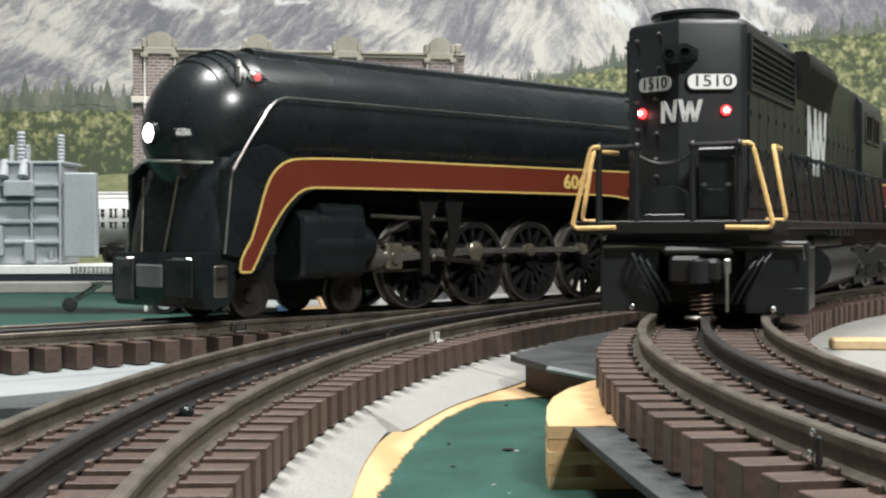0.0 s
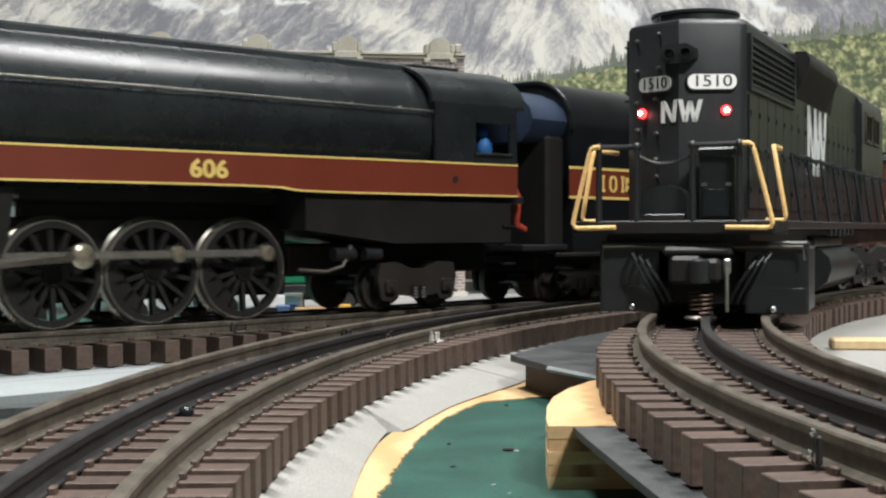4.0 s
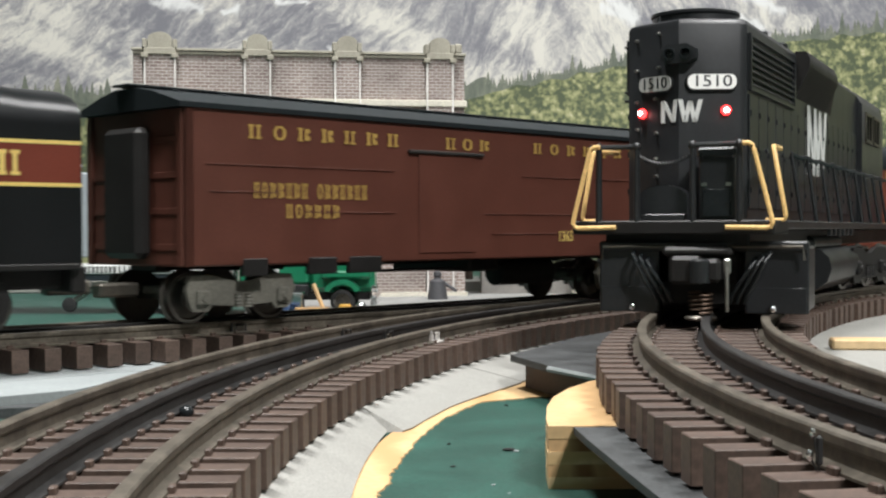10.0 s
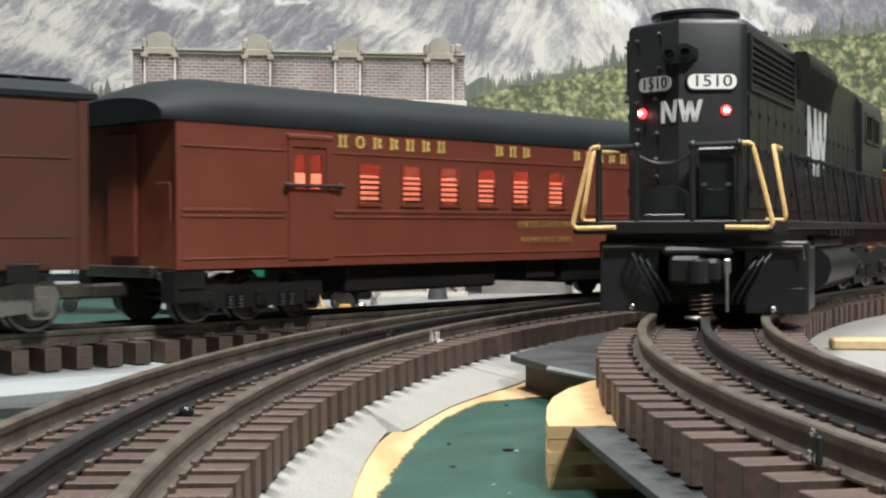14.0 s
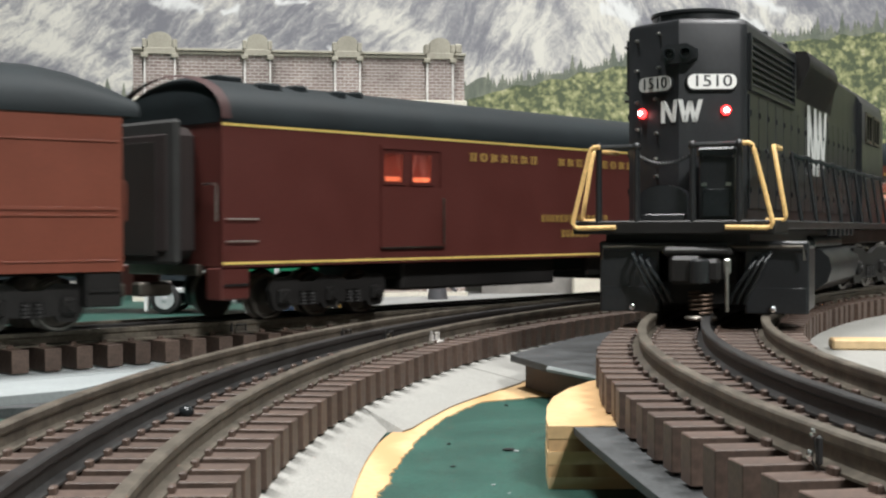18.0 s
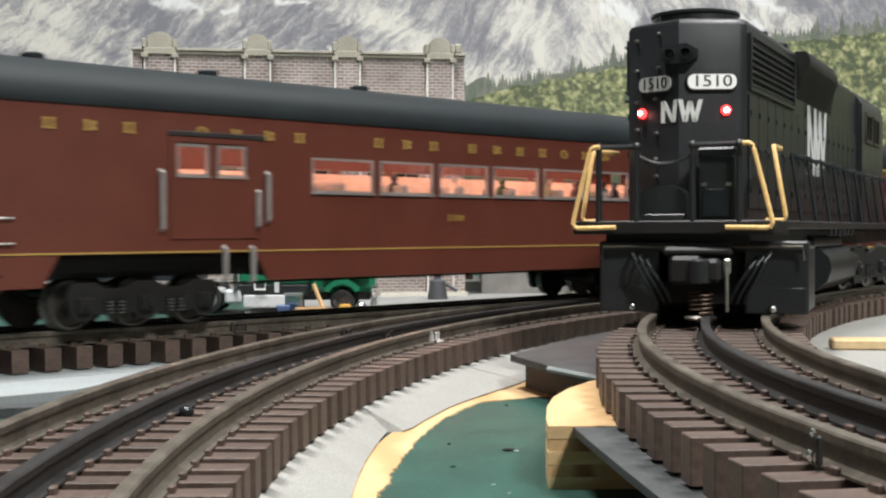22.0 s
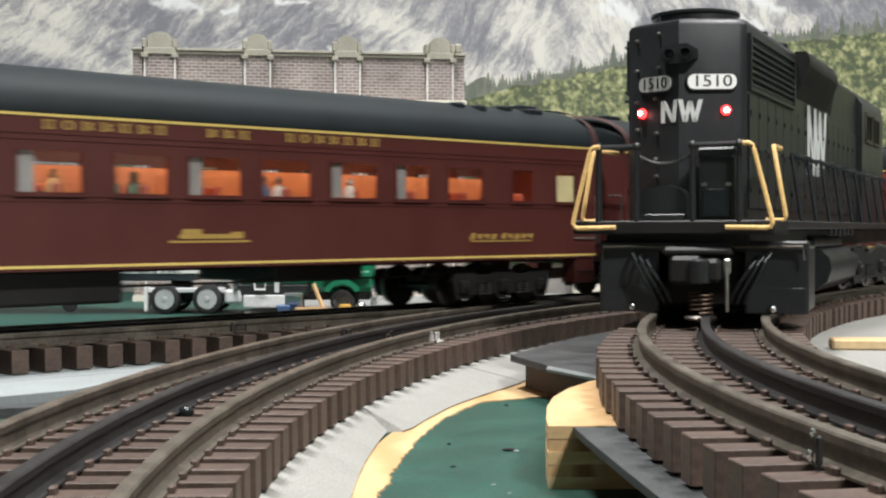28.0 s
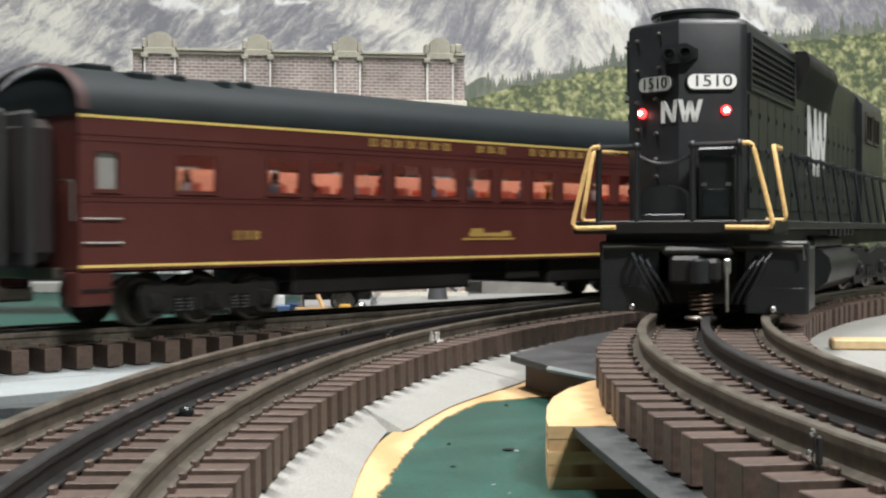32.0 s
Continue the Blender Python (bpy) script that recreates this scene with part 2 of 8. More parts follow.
def tie_geo():
    g = Geo().box(-0.0028, 0.0028, -TIE_HALF, TIE_HALF, TIE_FOOT, -RAIL_H, 0.00016)
    for o in (-GAUGE, 0.0, GAUGE):
        for e in (-1, 1):
            ya, yb = sorted((o + e * 0.0022, o + e * 0.0033))
            g.box(-0.0011, 0.0011, ya, yb, -RAIL_H - 0.0001, -RAIL_H + 0.0011, 0.0002)
    return g


TIE_MESH = tie_geo().mesh("tie", TIE_BROWN)


def track(label, path, s0, s1, near0, near1, z, far_step=1):
    """Three rails on ties; the ties between near0 and near1 are pieces of their own."""
    t = thing("railway_track", label, "model track", group="model railway tracks")
    for off, mat in ((GAUGE, RAIL_BROWN), (0, RAIL_BLACK), (-GAUGE, RAIL_BROWN)):
        rail(path, off, s0, s1, z, mat, t)
    rest = Geo()
    n = int((s1 - s0) / TIE_STEP)
    for i in range(n):
        s = s0 + (i + 0.5) * TIE_STEP
        if near0 <= s <= near1:
            part("tie", TIE_MESH, None, t, at=path.spot(s, 0, z) @ pose(0, random.uniform(-1, 1) * 0.0003, 0, 0, 0, random.uniform(-0.6, 0.6)))
        elif i % far_step == 0:
            m = path.spot(s, 0, z)
            rest.add([m @ Vector(p) for p in [(x, y, zz) for x in (-0.0029, 0.0029) for y in (-TIE_HALF, TIE_HALF) for zz in (TIE_FOOT, -RAIL_H)]],
                     [(0, 1, 3, 2), (4, 6, 7, 5), (0, 4, 5, 1), (2, 3, 7, 6), (0, 2, 6, 4), (1, 5, 7, 3)])
    far = part("far_ties", rest, TIE_BROWN, t)
    far["kind"] = "stuff"
    return t


def ribbon(path, s0, s1, a, b, z0, z1, step=0.03):
    """A flat strip along a track from offset a to b."""
    n = max(1, int(abs(s1 - s0) / step))
    rings = []
    for i in range(n + 1):
        s = s0 + (s1 - s0) * i / n
        pa, pb = path.at(s, a), path.at(s, b)
        rings.append([(pa[0], pa[1], z0), (pa[0], pa[1], z1), (pb[0], pb[1], z1), (pb[0], pb[1], z0)])
    return Geo().loft(rings)


TABLE_Z = -0.0178
# ================= shared small pieces =================
WHEELS = []
ROAD = {}


def side_wall(x0, x1, z0, z1, holes, y_out, y_in):
    """An upright wall along x with rectangular openings (x0, x1, z0, z1)."""
    xs = sorted({x0, x1, *[v for h in holes for v in h[:2]]})
    zs = sorted({z0, z1, *[v for h in holes for v in h[2:4]]})
    g = Geo()

    def gap(i, j):
        if not (0 <= i < len(xs) - 1 and 0 <= j < len(zs) - 1):
            return True
        cx, cz = (xs[i] + xs[i + 1]) / 2, (zs[j] + zs[j + 1]) / 2
        return any(h[0] < cx < h[1] and h[2] < cz < h[3] for h in holes)
    idx = {}

    def vert(i, j, y):
        k = (i, j, y)
        if k not in idx:
            idx[k] = len(g.v)
            g.v.append((xs[i], y, zs[j]))
        return idx[k]
    for i in range(len(xs) - 1):
        for j in range(len(zs) - 1):
            if gap(i, j):
                continue
            for y in (y_out, y_in):
                g.f.append([vert(i, j, y), vert(i + 1, j, y), vert(i + 1, j + 1, y), vert(i, j + 1, y)])
            for di, dj, a, b in ((-1, 0, (i, j), (i, j + 1)), (1, 0, (i + 1, j), (i + 1, j + 1)), (0, -1, (i, j), (i + 1, j)), (0, 1, (i, j + 1), (i + 1, j + 1))):
                if gap(i + di, j + dj):
                    g.f.append([vert(*a, y_out), vert(*b, y_out), vert(*b, y_in), vert(*a, y_in)])
    return g


def wheelset_geo(r, gauge=0.0165, n=24):
    """Two flanged disc wheels on an axle along y."""
    g = Geo()
    for e in (-1, 1):
        g.revolve((0, e * gauge, 0), (0, e, 0), [(-0.0022, r * 1.10), (-0.0014, r * 1.10), (-0.0010, r), (0.0020, r * 0.985), (0.0022, r * 0.86), (0.0012, r * 0.80), (0.0012, r * 0.35), (0.0022, r * 0.30), (0.0024, 0.0008)], n)
    g.cyl((0, -gauge, 0), (0, gauge, 0), 0.0014, n=8)
    return g


SET_SMALL = wheelset_geo(0.0085).mesh("wheelset", STEEL_WHEEL)
SET_BOX = wheelset_geo(0.0092).mesh("wheelset", STEEL_WHEEL)


def frame_outline(axles, top, low):
    """Side view of a bogie frame: pedestals at the axles, a dropped beam between."""
    pts = [(axles[0] - 0.0062, top * 0.70), (axles[0] - 0.0045, top * 0.98)]
    for a, b in zip(axles, axles[1:]):
        pts += [(a + 0.004, top), ((a + b) / 2 - 0.003, top * 0.86), ((a + b) / 2 + 0.003, top * 0.86), (b - 0.004, top)]
    pts += [(axles[-1] + 0.0045, top * 0.98), (axles[-1] + 0.0062, top * 0.70)]
    pts += [(axles[-1] + 0.0045, low + 0.0015), (axles[-1] + 0.0030, low)]
    for a, b in reversed(list(zip(axles, axles[1:]))):
        pts += [(b - 0.0030, low), (b - 0.0045, low + 0.0022), ((a + b) / 2, low + 0.0012), (a + 0.0045, low + 0.0022), (a + 0.0030, low)]
    pts += [(axles[0] - 0.0030, low), (axles[0] - 0.0045, low + 0.0015)]
    return pts


def bogie(parent, xc, axles, r, mat, y_side=0.0245, top=0.0165, low=0.0035, wheel_mesh=None, times=(0, 1), turn=0.0):
    """A truck with two side frames, bolster, springs, journal boxes and rolling wheelsets."""
    b = part("bogie", Geo().box(-0.004, 0.004, -y_side, y_side, 0.009, 0.0135, 0.0008).box(axles[0] - 0.004, axles[-1] + 0.004, -0.006, 0.006, 0.010, 0.013, 0.0008), mat, parent, at=pose(xc, 0, 0, 0, 0, turn))
    out = frame_outline(axles, top, low)
    for e in (-1, 1):
        g = Geo().prism(out, "y", e * y_side, e * (y_side + 0.0022))
        part("side_frame", g, mat, b)
        for a in axles:
            j = Geo()
            j.box(a - 0.0026, a + 0.0026, min(e * y_side, e * (y_side + 0.0042)), max(e * y_side, e * (y_side + 0.0042)), r - 0.0026, r + 0.0030, 0.0007)
            j.cyl((a, e * (y_side + 0.004), r), (a, e * (y_side + 0.0049), r), 0.0016, 0.0012, 10)
            part("journal_box", j, mat, b)
        for a, c in zip(axles, axles[1:]):
            m = (a + c) / 2
            for dx in (-0.0022, 0.0022):
                sp = Geo().revolve((m + dx, e * (y_side + 0.0026), 0.0055), (0, 0, 1), [(k * 0.0006, 0.0014 if k % 2 else 0.0018) for k in range(9)], 8)
                part("coil_spring", sp, mat, b)
    for a in axles:
        w = part("wheelset", wheel_mesh or SET_SMALL, None, b, at=pose(a, 0, r))
        WHEELS.append((w, Matrix.Translation((a, 0, r)), r, times))
    return b


def block_glyph(kind, a, b, z0, z1, y_out, y_in):
    """A plain block the size of one character: 0 two footed bars, 1 a ring, 2 a footed bar beside a block."""
    w, h = b - a, z1 - z0
    if kind == 1:
        g, c = Geo(), 0.27
        loop = [(c, 0), (1 - c, 0), (1, c), (1, 1 - c), (1 - c, 1), (c, 1), (0, 1 - c), (0, c)]
        inner = [(0.5 + (p - 0.5) * 0.50, 0.5 + (q - 0.5) * 0.72) for p, q in loop]
        for pts in (loop, inner):
            for y in (y_out, y_in):
                g.v += [(a + w * p, y, z0 + h * q) for p, q in pts]
        for k in range(8):
            n = (k + 1) % 8
            g.f += [[k, n, 16 + n, 16 + k], [8 + k, 8 + n, 24 + n, 24 + k], [k, n, 8 + n, 8 + k], [16 + k, 16 + n, 24 + n, 24 + k]]
        return g
    m0, m1 = z0 + 0.15 * h, z1 - 0.15 * h
    holes = [(a, a + 0.10 * w, m0, m1), (a + 0.34 * w, a + 0.42 * w, m0, m1), (a + 0.42 * w, a + 0.58 * w, z0, z1)]
    if kind == 0:
        holes += [(a + 0.58 * w, a + 0.68 * w, m0, m1), (a + 0.88 * w, b, m0, m1)]
    else:
        holes += [(a + 0.58 * w, b, z1 - 0.08 * h, z1), (a + 0.58 * w, b, z0, z0 + 0.08 * h), (a + 0.80 * w, b, z0 + 0.40 * h, z0 + 0.62 * h)]
    return side_wall(a, b, z0, z1, holes, y_out, y_in)


def letters(parent, text, x0, x1, z, h, y, mat, label="", wide=0.66):
    """A word as plain blocks, one part for each character, on the side face y."""
    step = (x1 - x0) / len(text)
    w = step * wide
    out = y + (0.00022 if y > 0 and y < 0.3 else -0.00022)
    for i, ch in enumerate(text):
        if ch == " ":
            continue
        a = x0 + (i + 0.5) * step - w / 2
        part("letter", block_glyph((0, 1, 2, 2, 0, 2, 0)[i % 7], a, a + w, z - h / 2, z + h / 2, out, y), mat, parent, label)


def herald(parent, points, width, at, label):
    """White slanted strokes through points in the x, z plane: the first stroke carries the others."""
    first = None
    for a, b in zip(points, points[1:]):
        g = zigzag([a, b], width)
        if first is None:
            first = part("herald", g, WHITE_PAINT, parent, label, at)
        else:
            part("stroke", g, WHITE_PAINT, first)


def zigzag(points, width):
    """A flat stroke through points in the x, z plane, as joined slanted bars; y is its thickness."""
    g = Geo()
    for (x0, z0), (x1, z1) in zip(points, points[1:]):
        g.prism([(x0 - width / 2, z0), (x0 + width / 2, z0), (x1 + width / 2, z1), (x1 - width / 2, z1)], "y", 0, 0.00025)
    return g


# ================= room and table =================
floor = tagged(part("floor", Geo().box(-4.6, 3.2, -3.2, 2.2, -1.0, -0.95), material("grey_floor", (0.25, 0.24, 0.22), 0.7, blotch=4)), "plain grey floor under the layout table", "floor", kind="structure")
ceiling = tagged(part("ceiling", Geo().box(-4.6, 3.2, -3.2, 2.2, 1.5, 1.55), WHITE_WALL), "plain off-white ceiling over the layout", "ceiling", kind="structure")
for nm, b in (("wall_west", (-4.7, -4.6, -3.2, 2.2)), ("wall_east", (3.2, 3.3, -3.2, 2.2)), ("wall_south", (-4.7, 3.3, -3.3, -3.2)), ("wall_north", (-4.7, 3.3, 2.2, 2.3))):
    tagged(part(nm, Geo().box(*b, -0.95, 1.5), WHITE_WALL), "plain off-white room wall", "wall", kind="structure")
table = thing("layout_table", "large plywood layout table painted dark green", "table")
part("table_top", Geo().box(-4.3, 2.9, -2.6, 1.80, TABLE_Z - 0.018, TABLE_Z), GREEN_PAINT, table)
for lx in (-4.1, -0.7, 2.7):
    for ly in (-2.4, 1.65):
        part("leg", Geo().box(lx - 0.04, lx + 0.04, ly - 0.04, ly + 0.04, -0.95, TABLE_Z - 0.018, 0.003), PLY_PALE, table)

track("brown three-rail track with a black centre rail, crossing behind the curves", MAIN, -4.2, 3.9, -0.30, 0.45, 0.0)
track("curved three-rail track with brown ties on grey roadbed", LOOP_OUT, -0.62, 3.755, -0.30, 0.52, 0.0)
track("inner curved three-rail track on a plywood riser", LOOP_IN, -2.845, 0.75, -0.62, 0.42, Z_IN)

# grey foam roadbed in butted lengths, with open seams
bed = thing("roadbed", "pale grey foam roadbed in butted lengths under the outer curve", "roadbed", kind="structure")


def bed_length(start, end, foot, name="roadbed_length"):
    """A bevelled length from start to end, each (s at the shoulder, s at the foot), with a sloping shoulder down to the foot's offset."""
    rings = []
    n = 24
    for i in range(n + 1):
        st = start[0] + (end[0] - start[0]) * i / n
        sf = start[1] + (end[1] - start[1]) * i / n
        pts = [(st, -0.041, TABLE_Z + 0.0002), (st, -0.041, -0.0125), (st, 0.0272, -0.0125), (sf, foot(sf), -0.0170), (sf, foot(sf) - 0.0004, TABLE_Z + 0.0002)]
        rings.append([(*LOOP_OUT.at(q, o)[:2], z) for q, o, z in pts])
    return part(name, Geo().loft(rings), BED_GREY, bed)


bed_length((-0.62, -0.62), (-0.2505, -0.2505), lambda s: 0.0412)
bed_length((-0.2495, -0.2495), (0.0452, 0.0374), lambda s: float(np.interp(s, (-0.25, -0.048, 0.0375), (0.0412, 0.0408, 0.0352))))
bed_length((0.0460, 0.0390), (0.155, 0.155), lambda s: float(np.interp(s, (0.041, 0.0435, 0.089, 0.1195, 0.1475), (0.0388, 0.0400, 0.0415, 0.0445, 0.0472))))
bed_length((0.156, 0.156), (0.60, 0.60), lambda s: 0.0470)
part("roadbed_length", ribbon(LOOP_OUT, 0.601, 3.755, -0.041, 0.041, TABLE_Z + 0.002, -0.0128), BED_GREY, bed)
bed2 = tagged(part("roadbed", ribbon(MAIN, -4.2, 3.9, -0.041, 0.041, TABLE_Z + 0.002, -0.0125), BED_WHITE), "pale whitish roadbed strip under the crossing track", "roadbed", kind="structure")


# ================= foreground boards =================
def flat(name, outline, z0, z1, mat, parent=None, label="", category="", kind=""):
    ob = part(name, Geo().prism(outline, "z", z0, z1), mat, parent)
    return tagged(ob, label, category, "", kind) if label else ob


def rough_ribbon(path, s0, s1, a, b, z0, z1, wobble, seed, step=0.0006):
    """A strip whose inner edge is uneven, like a paint edge."""
    n = int((s1 - s0) / step)
    rings = []
    for i in range(n + 1):
        s = s0 + (s1 - s0) * i / n
        w = noise.noise((s * 70, seed, 0.3)) * wobble * 0.35 + noise.noise((s * 420, seed, 0.7)) * wobble * 0.3 + noise.noise((s * 1500, seed, 0.1)) * wobble * 0.35
        bb = b(s) if callable(b) else b
        pa, pb = path.at(s, a), path.at(s, bb + w)
        rings.append([(pa[0], pa[1], z0), (pa[0], pa[1], z1), (pb[0], pb[1], z1), (pb[0], pb[1], z0)])
    return Geo().loft(rings)


bare = tagged(part("bare_wood_edge", rough_ribbon(LOOP_OUT, -0.62, 0.22, 0.036, lambda s: float(np.interp(s, (-0.1, 0.0, 0.0425, 0.0785, 0.1035, 0.1185, 0.13, 0.2), (0.0456, 0.0453, 0.0441, 0.0447, 0.0463, 0.0590, 0.075, 0.09))), TABLE_Z - 0.002, TABLE_Z + 0.0003, 0.0026, 4.0), PLY_TOP), "bare pale plywood strip beside the green paint", "plywood", kind="structure")

# plywood riser of the inner curve, ply by ply
RISER = [(0.0203, 0.2521), (0.0208, 0.2640), (0.0222, 0.2800), (0.0250, 0.2960), (0.0300, 0.3120), (0.0370, 0.3270), (0.0480, 0.3420), (0.0620, 0.3640), (0.0900, 0.4200), (0.1400, 0.5200), (0.2100, 0.6150), (0.3000, 0.6950), (0.3300, 0.6300), (0.2300, 0.5600), (0.1500, 0.4500), (0.1000, 0.3400), (0.0900, 0.2521)]
riser = thing("plywood_riser", "raw plywood riser with striped edge plies under the inner track", "plywood")
zt = Z_IN - 0.0124
for k in range(5):
    z1 = zt - k * 0.0025
    out = [(x + (0.00012 * math.sin(k * 2.1 + i) if i < 9 else 0), y + (0.00015 * (k % 2))) for i, (x, y) in enumerate(RISER)]
    part("ply", Geo().prism(out, "z", max(z1 - 0.0025, TABLE_Z), z1), (PLY_TOP, PLY_DARK, PLY_PALE, PLY_DARK, PLY_PALE)[k], riser)

sheet_near = [(0.0252, 0.2530), (0.0262, 0.2380), (0.0290, 0.2050), (0.0318, 0.1750), (0.0380, 0.1400), (0.0500, 0.1000), (0.0900, 0.0200), (0.2000, -0.0500), (0.2600, 0.0200), (0.1300, 0.1500), (0.1000, 0.2530)]
flat("underlay_sheet", sheet_near, zt - 0.0016, zt - 0.0002, SLATE, None, "dark slate-grey underlay sheet beneath the inner track", "sheet", "structure")
part("sheet_packing", Geo().box(0.075, 0.12, 0.02, 0.24, TABLE_Z, zt - 0.0016), PLY_DARK, riser)
far_sheet = [(0.0212, 0.4100), (0.0311, 0.3752), (0.0430, 0.3480), (0.0560, 0.3560), (0.0760, 0.4000), (0.0980, 0.4560), (0.1100, 0.5400), (0.0830, 0.5350), (0.0480, 0.4750)]
flat("grey_board", far_sheet, -0.0088, -0.0068, SLATE, None, "thin dark grey board bridging the two curves", "board", "structure")
# packing coloured dark brown to carry the shade under the board
under = flat("board_packing", [(0.0262, 0.4140), (0.0360, 0.3850), (0.0455, 0.3640), (0.0560, 0.3680), (0.0760, 0.4000), (0.0980, 0.4560), (0.1050, 0.5300), (0.0840, 0.5300), (0.0490, 0.4720)], TABLE_Z, -0.0088, material("shade_brown_hardboard", (0.075, 0.048, 0.028), 0.7, stain=0.2), None, "packing block under the grey board, its brown darkened for shade", "board", "structure")
edge = Geo().tube([(0.0305, 0.3760, -0.0076), (0.0432, 0.3484, -0.0076)], 0.0009, 6)
tagged(part("board_edge", edge, BED_WHITE), "pale worn edge of the grey board", "trim", kind="structure")
inner_bed = tagged(part("inner_roadbed", ribbon(LOOP_IN, -2.6, -0.02, -0.078, -0.0275, TABLE_Z, zt + 0.0006), BED_GREY), "pale grey roadbed inside the inner curve", "roadbed", kind="structure")
stick = thing("wood_offcut", "small pale wooden offcut lying on the roadbed", "wood", pose(0.1440, 0.4030, zt + 0.0006, 0, 0, -8))
part("stick", Geo().box(-0.0230, 0.030, -0.0040, 0.0050, 0, 0.0034, 0.0006), PLY_PALE, stick)
knob = thing("plastic_stopper", "small white rounded plastic stopper on a black stem", "stopper", pose(0.1640, 0.4300, zt + 0.0006))
part("cap", Geo().revolve((0, 0, 0.0045), (0, 0, 1), [(0, 0.0046), (0.0070, 0.0046), (0.0085, 0.0030)], 18), WHITE_PAINT, knob)
part("stem", Geo().cyl((0, 0, 0), (0, 0, 0.0046), 0.0030, n=14), RUBBER, knob)

# pale sheet and scraps beside the crossing track
flat("pale_board", [(-0.30, 0.30), (-0.1230, 0.3550), (-0.1050, 0.3710), (-0.0900, 0.4250), (-0.0950, 0.4400), (-0.30, 0.36)], TABLE_Z, -0.0126, BED_WHITE, None, "pale bluish-white board under the crossing track", "board", "structure")
flat("dark_strip", [(-0.30, 0.2950), (-0.1236, 0.3520), (-0.0980, 0.3720), (-0.1000, 0.3560), (-0.30, 0.2860)], TABLE_Z, -0.0150, SLATE, None, "dark strip of board beside the track", "board", "structure")
scrap = thing("wood_scrap", "weathered grey-brown scrap of wood beside the track", "wood", pose(-0.1330, 0.3390, TABLE_Z, 0, 0, 14))
part("chip", Geo().box(-0.05, 0.0145, -0.0040, 0.0035, 0, 0.0042, 0.0010), wood("grey_scrap_wood", (0.34, 0.30, 0.24), (0.16, 0.13, 0.10), 40, 1), scrap)

# rail joiners, screws and track pins
JOINER = material("bright_joiner_metal", (0.62, 0.60, 0.57), 0.3, 0.25, stain=0.2)
for path, off, s, z in ((LOOP_OUT, GAUGE, 0.1490, 0), (LOOP_OUT, 0.0, 0.1500, 0), (LOOP_OUT, -GAUGE, 0.1530, 0), (MAIN, GAUGE, -0.0290, 0), (MAIN, GAUGE, 0.0800, 0)):
    j = thing("rail_joiner", "bright metal rail joiner clipped round the rail foot", "rail joiner", path.spot(s, off, z), group="rail joiners")
    bright = off > 0.0 and path is LOOP_OUT
    part("clip", Geo().box(-0.0010, 0.0045, -0.0036, -0.0012, -0.0046, -0.0038, 0.0002).box(0.0000, 0.0042, -0.0016, -0.0008, -0.0040, -0.0020, 0.0002), JOINER if bright else STEEL_DARK, j)
    part("tab", Geo().tube([(0.0002, -0.0019, -0.0044), (0.0002, -0.0019, -0.0014), (0.0044, -0.0019, -0.0014), (0.0044, -0.0019, -0.0042)], 0.0003, 6), JOINER if bright else RAIL_BLACK, j)
    part("rail_end", Geo().box(-0.0017, -0.0009, -0.0017, -0.0006, -0.0040, -0.0006, 0.0002), JOINER if bright else RAIL_BLACK, j, "bright cut end of the rail")
screw = thing("track_screw", "dark round-headed screw in a tie", "screw", pose(-0.0527, 0.2659, -RAIL_H))
part("head", Geo().sphere((0, 0, 0.0004), 0.0016, 14, 8, (1, 1, 0.8)), BLACK_GLOSS, screw)
clip = thing("feeder_clip", "bright chrome feeder pin clipped to the rail side", "pin", pose(0.0458, 0.1622, Z_IN - 0.0060))
part("post", Geo().cyl((0.0016, 0.0002, 0), (0, 0, 0.0034), 0.00012, n=8).cyl((0.0016, 0.0004, 0), (0.0005, 0.0004, 0.0062), 0.00012, n=8), RAIL_BLACK, clip)
part("head", Geo().sphere((0, 0, 0.0034), 0.0006, 12, 8, (0.8, 0.8, 1.3)), CHROME, clip)
part("tip", Geo().sphere((0.0005, 0.0004, 0.0062), 0.0005, 12, 8, (0.8, 0.8, 1.3)), CHROME, clip)
part("insulator", Geo().box(0.0009, 0.0018, 0.0002, 0.0010, 0.0020, 0.0058, 0.0003), RUBBER, clip)

# crumbs lying on the green paint
rnd = random.Random(31)
for x, y, r, m in ((0.0148, 0.2960, 0.0010, UNDER_BLACK), (0.0165, 0.2950, 0.0005, BED_WHITE), (0.0012, 0.3050, 0.0006, UNDER_BLACK), (0.0180, 0.3720, 0.0006, UNDER_BLACK), (0.0098, 0.2560, 0.00035, BED_WHITE), (0.0020, 0.2760, 0.0005, UNDER_BLACK), (0.0125, 0.2480, 0.0003, BED_WHITE)):
    c = thing("debris_crumb", "tiny crumb of debris lying on the green paint", "crumb", pose(x, y, TABLE_Z, 0, 0, rnd.uniform(0, 180)), group="crumbs on the table")
    part("crumb", Geo().sphere((0, 0, r * 0.35), r, 7, 5, (1.6, 0.7, 0.4)), m, c)

# ================= painted mountain backdrop =================
WALL_Y = 1.780


